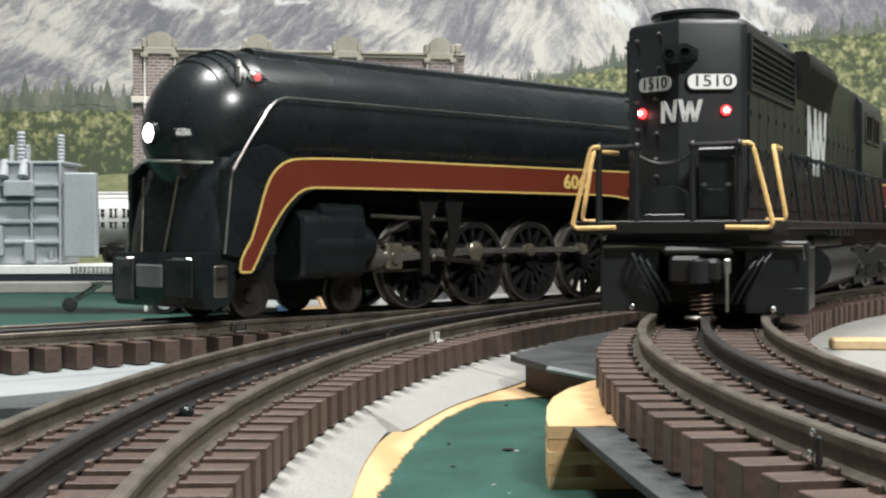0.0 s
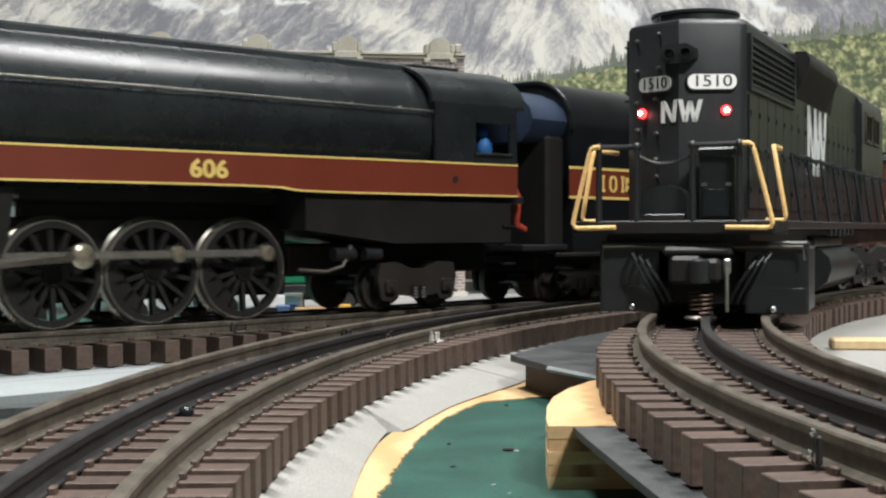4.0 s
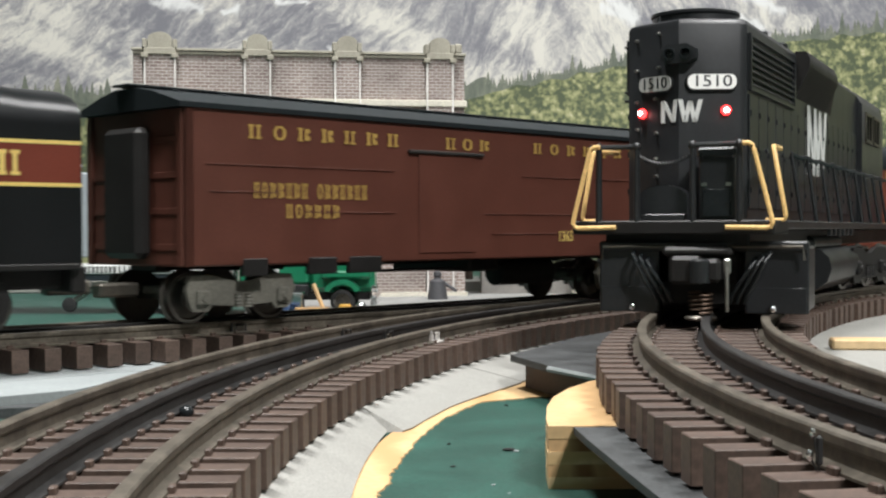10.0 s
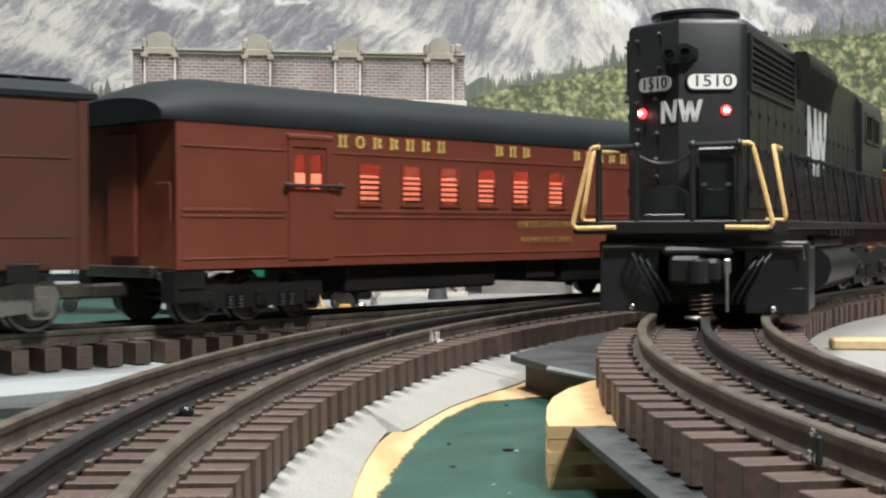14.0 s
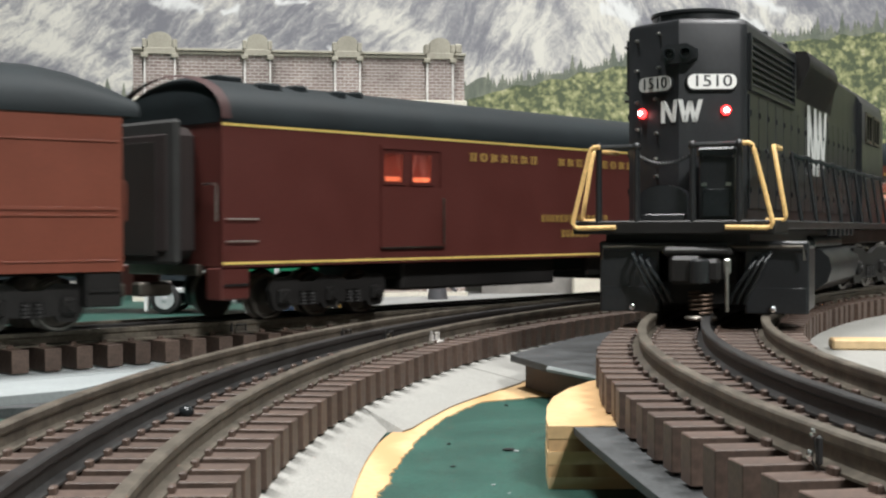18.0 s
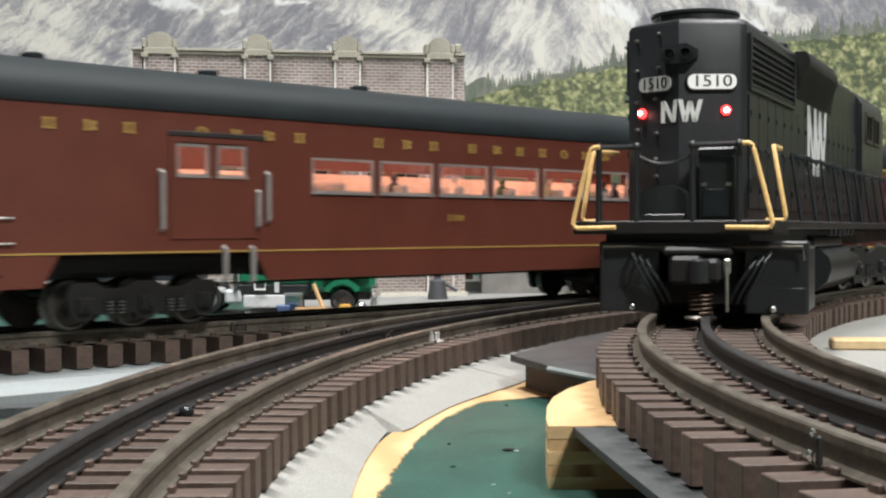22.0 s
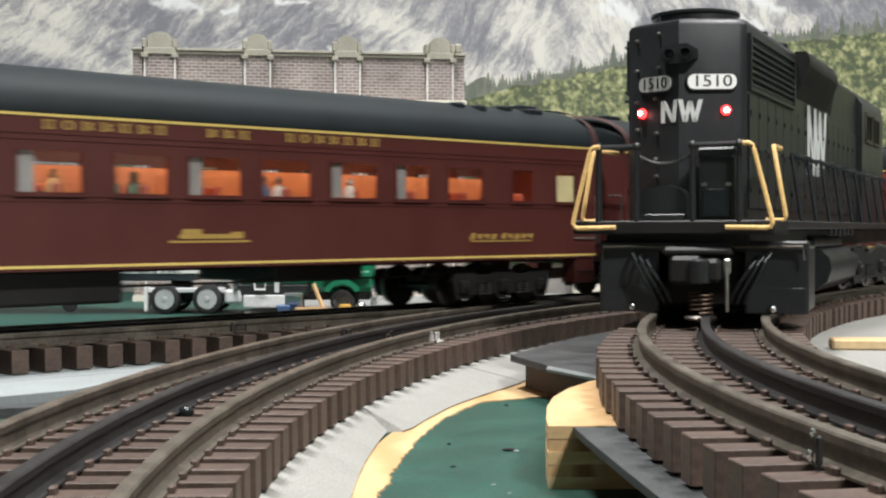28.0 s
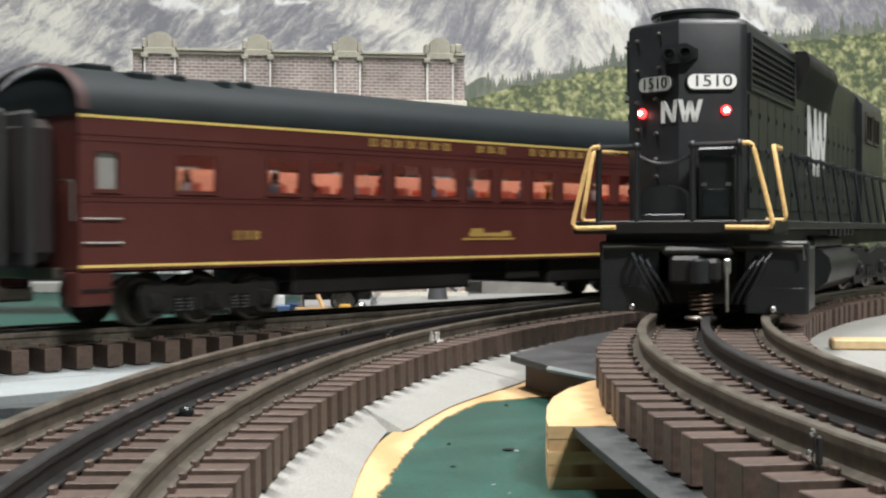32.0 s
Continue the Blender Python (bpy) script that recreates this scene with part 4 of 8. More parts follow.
    for x, h, r in ((-0.2640, 0.0200, 0.0030), (-0.2670, 0.0110, 0.0018), (-0.2570, 0.0110, 0.0018), (-0.2390, 0.0180, 0.0026), (-0.300, 0.018, 0.0028), (-0.335, 0.018, 0.0028)):
        part("bushing", Geo().revolve((x, 0.806 if h < 0.012 else 0.815, 0.0630), (0, 0, 1), [(k * h / 16, r if k % 2 else r * 0.72) for k in range(17)], 14), GREY_CAST, tf)
    for x in (-0.2690, -0.2570):
        part("bushing_turret", Geo().cyl((x, 0.7955, 0.0540), (x, 0.8000, 0.0640), 0.0034, 0.0026, 14), GREY_CAST, tf)

    t = thing("lorry_tractor", "green lorry tractor with chrome wheels on the green ground", "model lorry", pose(0, 0, TABLE_Z))
    GREEN_CAB = material("green_cab_enamel", (0.010, 0.155, 0.075), 0.3, stain=0.05, coat=0.4)
    # front discs take a dark steel that stands in for shade on them
    for x, q, disc in ((-0.1692, 1.0, BRIGHT_RIM), (-0.1434, 1.0, BRIGHT_RIM), (-0.0612, 0.82, STEEL_WHEEL)):
        for y, s in ((0.7880, 1), (0.8330, -1)):
            w = part("wheel", Geo().revolve((x, y, 0.0092 * q), (0, s, 0), [(0, 0.0062 * q), (0.0006, 0.0086 * q), (0.0020, 0.0092 * q), (0.0070, 0.0092 * q), (0.0078, 0.0070 * q)], 28, cap=False), RUBBER, t)
            part("rim", Geo().revolve((x, y + s * 0.0002, 0.0092 * q), (0, s, 0), [(0, 0.0060 * q), (0.0018, 0.0052 * q), (0.0020, 0.0024 * q), (-0.0004, 0.0016 * q), (-0.0006, 0.0004)], 24), disc, w, "plated wheel disc, the front ones darkened for shade")
            for k in range(8):
                a = 2 * math.pi * k / 8
                nut = Geo().sphere((x + 0.0038 * q * math.cos(a), y + s * 0.0016, 0.0092 * q + 0.0038 * q * math.sin(a)), 0.0009, 6, 4)
                part("wheel_nut", nut, STEEL_DARK, w)
    part("chassis", Geo().box(-0.1820, -0.0450, 0.7980, 0.8260, 0.0080, 0.0125, 0.0005), UNDER_BLACK, t)
    part("mudflap", Geo().box(-0.1815, -0.1795, 0.7870, 0.7970, 0.0020, 0.0170, 0.0003), WHITE_PAINT, t)
    part("rear_frame", Geo().box(-0.1800, -0.1330, 0.7900, 0.7960, 0.0130, 0.0160, 0.0005), SILVER_PAINT, t)
    part("side_tank", Geo().box(-0.1330, -0.1225, 0.7885, 0.7965, 0.0062, 0.0150, 0.0016), SILVER_PAINT, t, "silver fuel tank")
    part("step_box", Geo().box(-0.1215, -0.0930, 0.7880, 0.7960, 0.0040, 0.0115, 0.0006), SILVER_PAINT, t)
    part("door_step", Geo().tube([(-0.1145, 0.7868, 0.0205), (-0.1140, 0.7868, 0.0150), (-0.1080, 0.7868, 0.0150), (-0.1075, 0.7868, 0.0205)], 0.0007, 8), WHITE_PAINT, t)
    part("cab_lower", Geo().box(-0.1270, -0.0820, 0.7895, 0.8320, 0.0110, 0.0182, 0.0010), BLACK_SATIN, t)
    cb = part("cab", Geo().box(-0.1240, -0.0820, 0.7890, 0.8325, 0.0180, 0.0600, 0.0015), GREEN_CAB, t, "green enamelled cab")
    part("door_line", Geo().box(-0.1025, -0.0995, 0.7882, 0.7895, 0.0130, 0.0560, 0.0004), SILVER_PAINT, cb)
    part("side_window", Geo().box(-0.0975, -0.0850, 0.7880, 0.7900, 0.0420, 0.0540, 0.0005), GLASS_DARK, cb)
    part("bonnet", Geo().box(-0.0820, -0.0420, 0.7950, 0.8270, 0.0130, 0.0360, 0.0030), GREEN_CAB, t)
    fen = [(-0.0612 + 0.0126 * math.cos(radians(a)), 0.0085 + 0.0126 * math.sin(radians(a))) for a in range(30, 151, 12)] + [(-0.0612 + 0.0094 * math.cos(radians(a)), 0.0085 + 0.0094 * math.sin(radians(a))) for a in range(150, 29, -12)]
    part("front_mudguard", Geo().prism(fen, "y", 0.7855, 0.7980), GREEN_CAB, t, "rounded green mudguard")
    part("bonnet_side", Geo().box(-0.0740, -0.0440, 0.7885, 0.7960, 0.0215, 0.0260, 0.0010), GREEN_CAB, t)
    part("bumper", Geo().box(-0.0440, -0.0400, 0.7860, 0.8340, 0.0045, 0.0110, 0.0010), CHROME, t)
    part("headlamp", Geo().revolve((-0.0430, 0.7915, 0.0155), (1, -0.2, 0), [(0, 0.0022), (0.0030, 0.0026), (0.0034, 0.0008)], 14), CHROME, t)
    for y in (0.7880, 0.8340):
        part("exhaust_pipe", Geo().cyl((-0.1260, y, 0.014), (-0.1260, y, 0.072), 0.0016, n=12), CHROME, t)


SILVER_PAINT = material("pale_grey_model_paint", (0.55, 0.56, 0.56), 0.45, stain=0.1)
lorry()


def crate(name, label, x, y, sx, sy, sz, mat, rz=0.0):
    c = thing(name, label, name.replace("_", " "), pose(x, y, TABLE_Z, 0, 0, rz), group="loose things by the road")
    part("body", Geo().box(-sx / 2, sx / 2, -sy / 2, sy / 2, 0, sz, 0.0006), mat, c)
    part("lid", Geo().box(-sx / 2 - 0.0004, sx / 2 + 0.0004, -sy / 2 - 0.0004, sy / 2 + 0.0004, sz - 0.0010, sz + 0.0006, 0.0004), mat, c)
    return c


BLUE_BOX = material("dull_blue_plastic", (0.05, 0.10, 0.22), 0.5)
TAN_BOX = material("tan_plastic", (0.40, 0.24, 0.10), 0.5)
OCHRE = material("ochre_plastic", (0.55, 0.30, 0.05), 0.45)
crate("blue_crate", "dull blue plastic crate on the ground by the lorry", -0.0915, 0.7420, 0.0070, 0.007, 0.0075, BLUE_BOX, 8)
crate("white_crate", "white and chrome machine part beside the lorry", -0.0865, 0.7560, 0.0105, 0.007, 0.0140, CHROME, -6)
crate("tan_crate", "tan plastic crate on the ground by the lorry", -0.0815, 0.7420, 0.0050, 0.006, 0.0060, TAN_BOX, 20)
crate("tan_crate", "low tan plastic box on the ground", -0.0720, 0.7450, 0.0110, 0.006, 0.0060, TAN_BOX, -10)
drum = thing("ochre_drum", "small ochre-yellow drum standing by the lorry wheel", "drum", pose(-0.0565, 0.7480, TABLE_Z), group="loose things by the road")
part("shell", Geo().revolve((0, 0, 0), (0, 0, 1), [(0, 0.0036), (0.0030, 0.0037), (0.0032, 0.0039), (0.0036, 0.0037), (0.0075, 0.0036), (0.0080, 0.0030)], 18), OCHRE, drum)
lampn = thing("work_lamp", "small chrome work lamp on the ground", "lamp", pose(-0.0475, 0.7480, TABLE_Z), group="loose things by the road")
part("bowl", Geo().sphere((0, 0, 0.0062), 0.0036, 14, 10), CHROME, lampn)
part("stand", Geo().cyl((0, 0, 0), (0, 0, 0.0030), 0.0026, 0.0010, 10), UNDER_BLACK, lampn)
board = thing("wood_plank", "pale plank leaning beside the lorry", "plank", pose(-0.0740, 0.7500, TABLE_Z))
part("plank", Geo().tube([(-0.0010, 0, 0.0200), (0.0050, 0, 0.0050)], 0.0013, 6), PLY_TOP, board)
fig = tagged(part("seated_figurine", Geo().revolve((-0.0040, 0.9300, TABLE_Z), (0, 0, 1), [(0, 0.0075), (0.004, 0.0070), (0.0100, 0.0060), (0.0140, 0.0058), (0.0160, 0.0024), (0.0172, 0.0022), (0.0182, 0.0030), (0.0205, 0.0028), (0.0216, 0.0008)], 14).tube([(0.0012, 0.930, -0.0052), (0.0062, 0.930, -0.0085), (0.0098, 0.930, -0.0110)], 0.0013, 6), material("dark_grey_figurine", (0.055, 0.055, 0.060), 0.6)), "plain dark grey seated figurine with one arm out", "figurine")

# ================= brick building =================
def brick_material():
    m = material("weathered_brick", (0.5, 0.5, 0.5), 0.85, grain=900, vary=0.12, blotch=35, stain=0.2, bump=0.0001)
    n, l = m.node_tree.nodes, m.node_tree.links
    b = n["Principled BSDF"]
    old = b.inputs["Base Color"].links[0].from_socket
    tc = n.new("ShaderNodeTexCoord")
    mp = n.new("ShaderNodeMapping")
    mp.inputs["Rotation"].default_value = (radians(90), 0, 0)
    l.new(tc.outputs["Object"], mp.inputs["Vector"])
    br = n.new("ShaderNodeTexBrick")
    br.inputs["Scale"].default_value = 1.0
    br.inputs["Brick Width"].default_value = 0.0060
    br.inputs["Row Height"].default_value = 0.00235
    br.inputs["Mortar Size"].default_value = 0.00032
    br.inputs["Mortar Smooth"].default_value = 0.3
    br.inputs["Color1"].default_value = (0.215, 0.160, 0.145, 1)
    br.inputs["Color2"].default_value = (0.30, 0.245, 0.225, 1)
    br.inputs["Mortar"].default_value = (0.50, 0.475, 0.44, 1)
    l.new(mp.outputs[0], br.inputs["Vector"])
    mul = n.new("ShaderNodeMix")
    mul.data_type, mul.blend_type = "RGBA", "MULTIPLY"
    mul.inputs["Factor"].default_value = 1.0
    sc = n.new("ShaderNodeVectorMath")
    sc.operation = "SCALE"
    sc.inputs["Scale"].default_value = 2.0
    l.new(old, sc.inputs[0])
    l.new(br.outputs["Color"], mul.inputs["A"])
    l.new(sc.outputs[0], mul.inputs["B"])
    l.new(mul.outputs["Result"], b.inputs["Base Color"])
    bp = n.new("ShaderNodeBump")
    bp.inputs["Distance"].default_value = 0.0004
    bp.invert = True
    l.new(br.outputs["Fac"], bp.inputs["Height"])
    l.new(bp.outputs[0], b.inputs["Normal"])
    return m


BRICK = brick_material()
STONE_CAP = material("olive_grey_stone", (0.34, 0.32, 0.26), 0.8, stain=0.15, bump=0.0001)
CREAM_STONE = material("cream_stone", (0.62, 0.59, 0.50), 0.8, stain=0.1)
WHITE_STREAK = material("white_mortar_streak", (0.72, 0.70, 0.67), 0.8, stain=0.2)


def brick_building():
    b = thing("brick_building", "weathered brick works building with stone capped piers and parapet", "model building", pose(-0.2240, 0.9420, TABLE_Z, 0, 0, 9.6))
    W, H, D = 0.2440, 0.1835, 0.075
    bays = [(0.0, 0.0085), (0.0300, 0.0800), (0.0985, 0.1460), (0.1645, 0.2150)]
    piers = [(0.0085, 0.0300), (0.0800, 0.0985), (0.1460, 0.1645), (0.2150, 0.2345)]
    holes = [(a + 0.006, c - 0.006, 0.034, 0.128) for a, c in bays[1:]]
    part("front_wall", side_wall(0, W, 0, H - 0.0010, holes, 0, 0.003), BRICK, b, "red-brown brick front with pale mortar")
    for a, c, z0, z1 in holes:
        part("window_pane", Geo().box(a, c, 0.0022, 0.0026, z0, z1), GLASS_DARK, b)
        for k in range(1, 4):
            xx = a + (c - a) * k / 4
            part("glazing_bar", Geo().box(xx - 0.0004, xx + 0.0004, 0.0014, 0.0022, z0, z1), STONE_CAP, b)
        for k in range(1, 6):
            zz = z0 + (z1 - z0) * k / 6
            part("glazing_bar", Geo().box(a, c, 0.0014, 0.0022, zz - 0.0004, zz + 0.0004), STONE_CAP, b)
        part("sill", Geo().box(a - 0.004, c + 0.004, -0.0020, 0.0030, z0 - 0.0050, z0, 0.0004), CREAM_STONE, b)
        part("plinth_panel", Geo().box(a - 0.005, c + 0.005, -0.0010, 0.0, 0.002, z0 - 0.0085), BRICK, b)
        # thin darker strip drawn as the shade that the sill casts
        part("sill_shade_strip", Geo().box(a - 0.004, c + 0.004, -0.0014, 0.0, z0 - 0.0066, z0 - 0.0056), STONE_CAP, b)
    part("side_wall_left", Geo().box(0, 0.003, 0.003, D, 0, H - 0.001), BRICK, b)
    part("side_wall_right", Geo().box(W - 0.003, W, 0.003, D, 0, H - 0.001), BRICK, b)
    part("rear_wall", Geo().box(0, W, D, D + 0.003, 0, H - 0.001), BRICK, b)
    part("roof", Geo().box(0.003, W - 0.003, 0.003, D, H - 0.010, H - 0.007), SLATE, b)
    for a, c in bays + [(0.2345, 0.2440)]:
        part("parapet_coping", Geo().box(a - 0.001, c + 0.001, -0.0030, 0.0060, H - 0.0020, H, 0.0004).box(a, c, -0.0016, 0.0, H - 0.0042, H - 0.0026), STONE_CAP, b)
    for a, c in piers:
        m = (a + c) / 2
        p = part("pier", Geo().box(a, c, -0.0032, 0.0, 0, H - 0.0050), BRICK, b)
        for xx in (a, c):
            part("corner_strip", Geo().box(xx - 0.0006, xx + 0.0006, -0.0044, -0.0030, 0, H - 0.0070, 0.0002), WHITE_STREAK, p)
            part("corbel", Geo().box(xx - 0.0024, xx + 0.0024, -0.0060, 0.0005, H - 0.0075, H - 0.0045, 0.0004), STONE_CAP, p)
        part("capital", Geo().box(a - 0.0006, c + 0.0006, -0.0050, 0.0060, H - 0.0050, H - 0.0002, 0.0004), STONE_CAP, p)
        r = (c - a) * 0.40
        arch = [(m - r, H - 0.0002), (m - r, H + 0.0060)] + [(m + r * math.cos(radians(q)), H + 0.0060 + 0.0052 * math.sin(radians(q))) for q in range(165, 10, -15)] + [(m + r, H + 0.0060), (m + r, H - 0.0002)]
        part("cap_stone", Geo().prism(arch, "y", -0.0046, 0.0055), STONE_CAP, p, "rounded stone pier cap")
        for xx in (a, c):
            part("cap_ear", Geo().box(xx - 0.0016, xx + 0.0016, -0.0050, 0.0055, H - 0.0002, H + 0.0062, 0.0004), STONE_CAP, p)
    part("corner_finial", Geo().box(0.2362, 0.2418, -0.0030, 0.0050, H, H + 0.0072, 0.0010), STONE_CAP, b)
    part("base_course", Geo().box(-0.001, W + 0.001, -0.0050, 0.0, 0.0, 0.0040), CREAM_STONE, b)
    part("string_course", Geo().box(-0.0012, W + 0.0012, -0.0040, 0.0, 0.1432, 0.1480, 0.0004), CREAM_STONE, b)


brick_building()
SHED_GREY = material("weathered_concrete_card", (0.20, 0.19, 0.175), 0.8, stain=0.2)
shed = thing("low_shed", "pale concrete shed with a dark window band", "model building", pose(0.0300, 1.010, TABLE_Z))
part("wall", side_wall(0, 0.075, 0, 0.045, [(0.004, 0.071, 0.0220, 0.0310)], 0, 0.003), SHED_GREY, shed)
part("window_pane", Geo().box(0.004, 0.071, 0.0024, 0.0028, 0.022, 0.031), material("olive_dark_glass", (0.05, 0.055, 0.03), 0.3), shed)
part("side", Geo().box(0, 0.003, 0.003, 0.04, 0, 0.045).box(0.072, 0.075, 0.003, 0.04, 0, 0.045), SHED_GREY, shed)
part("roof", Geo().box(-0.002, 0.077, -0.003, 0.043, 0.045, 0.047), BED_GREY, shed)
pave = tagged(part("pavement", Geo().box(-0.12, 0.16, 0.70, 1.05, TABLE_Z, TABLE_Z + 0.0012), material("grey_pavement_card", (0.25, 0.25, 0.24), 0.8, stain=0.15)), "pale grey paved yard behind the tracks", "pavement", kind="structure")
blk = thing("concrete_block", "small cream concrete block behind the track", "block", pose(0.1000, 0.995, TABLE_Z))
part("block", Geo().box(0, 0.022, 0, 0.014, 0, 0.0190, 0.0010), CREAM_STONE, blk)
# ================= the standing black diesel =================
RED_GLOW = glowing("red_marker_glow", (1.0, 0.03, 0.03), 7.0)
RED_CORE = glowing("red_marker_core", (1.0, 0.75, 0.72), 14.0)
# one white board in two tones: slight glow for light, grey for shade
BOARD_BRIGHT = glowing("number_board_bright_side", (1.0, 0.99, 0.95), 0.45)
BOARD_SHADE = material("number_board_shade_side", (0.5, 0.5, 0.48), 0.4)


DIESEL_AT = pose(0.09292, 0.44452, Z_IN, 0, 0, 244.66)


def diesel():
    d = thing("diesel_locomotive", "black high-hood diesel locomotive with yellow step rails and red marker lights", "model locomotive", DIESEL_AT)
    W, NOSE = 0.0189, 0.0086
    END = -0.300
    # hood with a two-faced end
    def ring(z, inset):
        w = W - inset
        xc = 0.0462 - NOSE * (w - 0.0020) / W
        return [(0.0462 - inset, 0, z), (xc - inset, w - 0.0020, z), (xc - 0.0018 - inset, w, z), (END, w, z), (END, -w, z), (xc - 0.0018 - inset, -w, z), (xc - inset, -w + 0.0020, z)]
    part("hood", Geo().loft([ring(0.0285, 0), ring(0.0892, 0), ring(0.0905, 0.0005), ring(0.0911, 0.0016)]), BLACK_DIESEL, d, "matt black sheet-metal hood with a creased end", sharp=20)

    def face(side, a, z, lift=0.0):
        """Matrix of a plate on the hood's end: local x runs to the picture's right along the face, z up, -y out."""
        y = side * a
        x = 0.0462 - NOSE * a / W
        n = Vector((W, side * NOSE, 0)).normalized()
        t = Vector((-n.y, n.x, 0))
        o = Vector((x, y, z)) + n * lift
        return Matrix(((t.x, -n.x, 0, o.x), (t.y, -n.y, 0, o.y), (0, 0, 1, o.z), (0, 0, 0, 1)))

    def oval(w, h, t=0.0006):
        r = h * 0.42
        pts = []
        for cx, cz, a0 in ((w / 2 - r, h / 2 - r, 0), (-w / 2 + r, h / 2 - r, 90), (-w / 2 + r, -h / 2 + r, 180), (w / 2 - r, -h / 2 + r, 270)):
            for k in range(5):
                a = radians(a0 + 22.5 * k)
                pts.append((cx + r * math.cos(a), cz + r * math.sin(a)))
        return Geo().prism(pts, "y", 0, -t)
    # left board coloured as the shaded face, right board as the lit one
    for side, a, w, lit in ((-1, 0.0080, 0.0126, BOARD_SHADE), (1, 0.0092, 0.0150, BOARD_BRIGHT)):
        rim = part("number_board_frame", oval(w + 0.0010, 0.0056, 0.0007), BLACK_SATIN, d, at=face(side, a, 0.0714))
        brd = part("number_board", oval(w, 0.0046, 0.0006), lit, rim, "white number board", at=pose(0, -0.0006, 0))
        lettering("number", "1510", 0.0050, BLACK_SATIN, rim, pose(0, -0.0013, 0, 90), 1.25 if side > 0 else 1.05)
    for side in (-1, 1):
        m = part("marker_light", Geo().revolve((0, 0, 0), (0, -1, 0), [(0, 0.0015), (0.0008, 0.0015), (0.0009, 0.0012), (0.0013, 0.0010), (0.0016, 0.0003)], 16), RED_GLOW, d, "glowing red marker light", at=face(side, 0.0132, 0.0626))
        part("bulb", Geo().sphere((0, -0.0013, 0), 0.0008), RED_CORE, m)
    # white herald of slanted strokes over the crease
    H0, H1, wd = 0.0590, 0.0660, 0.0014
    herald(d, [(-0.0062, 0), (-0.0062, 0.007), (-0.0020, 0), (-0.0012, 0.007)], wd, face(-1, 0.0, H0, 0.0003), "white painted herald of slanted strokes")
    herald(d, [(0.0004, 0.007), (0.0019, 0), (0.0034, 0.0066), (0.0049, 0), (0.0067, 0.007)], wd, face(1, 0.0, H0, 0.0003), "white painted herald of slanted strokes")
    # twin sealed lamps, unlit
    hl = part("headlight_housing", Geo().prism([(-0.0054, -0.0016), (-0.0030, -0.0030), (0.0030, -0.0030), (0.0054, -0.0016), (0.0054, 0.0016), (0.0030, 0.0030), (-0.0030, 0.0030), (-0.0054, 0.0016)], "x", 0.0435, 0.0478), BLACK_SATIN, d, at=pose(0, 0, 0.0800))
    for y in (-0.0026, 0.0026):
        ln = part("headlight", Geo().revolve((0.0472, y, 0.0), (1, 0, 0), [(0, 0.0020), (0.0012, 0.0020), (0.0013, 0.0016), (0.0005, 0.0014)], 16), BLACK_GLOSS, hl, "dark unlit headlamp")
        part("lens", Geo().sphere((0.0476, y, 0), 0.0014, squash=(0.4, 1, 1)), GLASS_DARK, hl)
    # lifting lugs and grab irons on the left face and top edge
    for a, z in ((0.0152, 0.0858), (0.0070, 0.0872), (0.0152, 0.0762), (0.0070, 0.0765), (0.0152, 0.0662), (0.0082, 0.0668), (0.0150, 0.0576), (0.0080, 0.0560), (0.0082, 0.0480), (0.0080, 0.0425)):
        part("lug", Geo().cyl((0, 0, 0), (0, -0.0012, 0), 0.0006, 0.0004, 8), NICKEL, d, at=face(-1, a, z))
    for z in (0.0845, 0.0700, 0.0672):
        part("grab_iron", Geo().tube([(0.036, -W, z), (0.036, -W - 0.0014, z), (0.030, -W - 0.0014, z), (0.030, -W, z)], 0.0004, 6), BLACK_SATIN, d)
    part("lifting_eye", Geo().cyl((0.040, -0.0080, 0.0908), (0.040, -0.0080, 0.0930), 0.0008, 0.0005, 8), BLACK_SATIN, d)
    # roof fan
    fan = part("roof_fan", Geo().revolve((0.026, 0.0, 0.0906), (0, 0, 1), [(0, 0.0142), (0.0006, 0.0142), (0.0010, 0.0138), (0.0030, 0.0136), (0.0034, 0.0142), (0.0042, 0.0142), (0.0045, 0.0134), (0.0040, 0.0126), (0.0034, 0.0115)], 40), BLACK_DIESEL, d, "round black roof fan housing")
    blades = Geo()
    for k in range(9):
        a = 2 * math.pi * k / 9
        blades.add([(0.028 + 0.002 * math.cos(a), 0.002 * math.sin(a), 0.0930), (0.028 + 0.012 * math.cos(a), 0.012 * math.sin(a), 0.0930), (0.028 + 0.012 * math.cos(a + 0.4), 0.012 * math.sin(a + 0.4), 0.0920), (0.028 + 0.002 * math.cos(a + 0.4), 0.002 * math.sin(a + 0.4), 0.0920)], [(0, 1, 2, 3)])
    part("fan", blades, BLACK_SATIN, fan)
    for x, r in ((-0.004, 0.0017), (-0.036, 0.0024)):
        part("roof_vent", Geo().revolve((x, 0.0155, 0.0908), (0, 0, 1), [(0, r), (0.0016, r), (0.0022, r * 0.6)], 12), BLACK_SATIN, d)
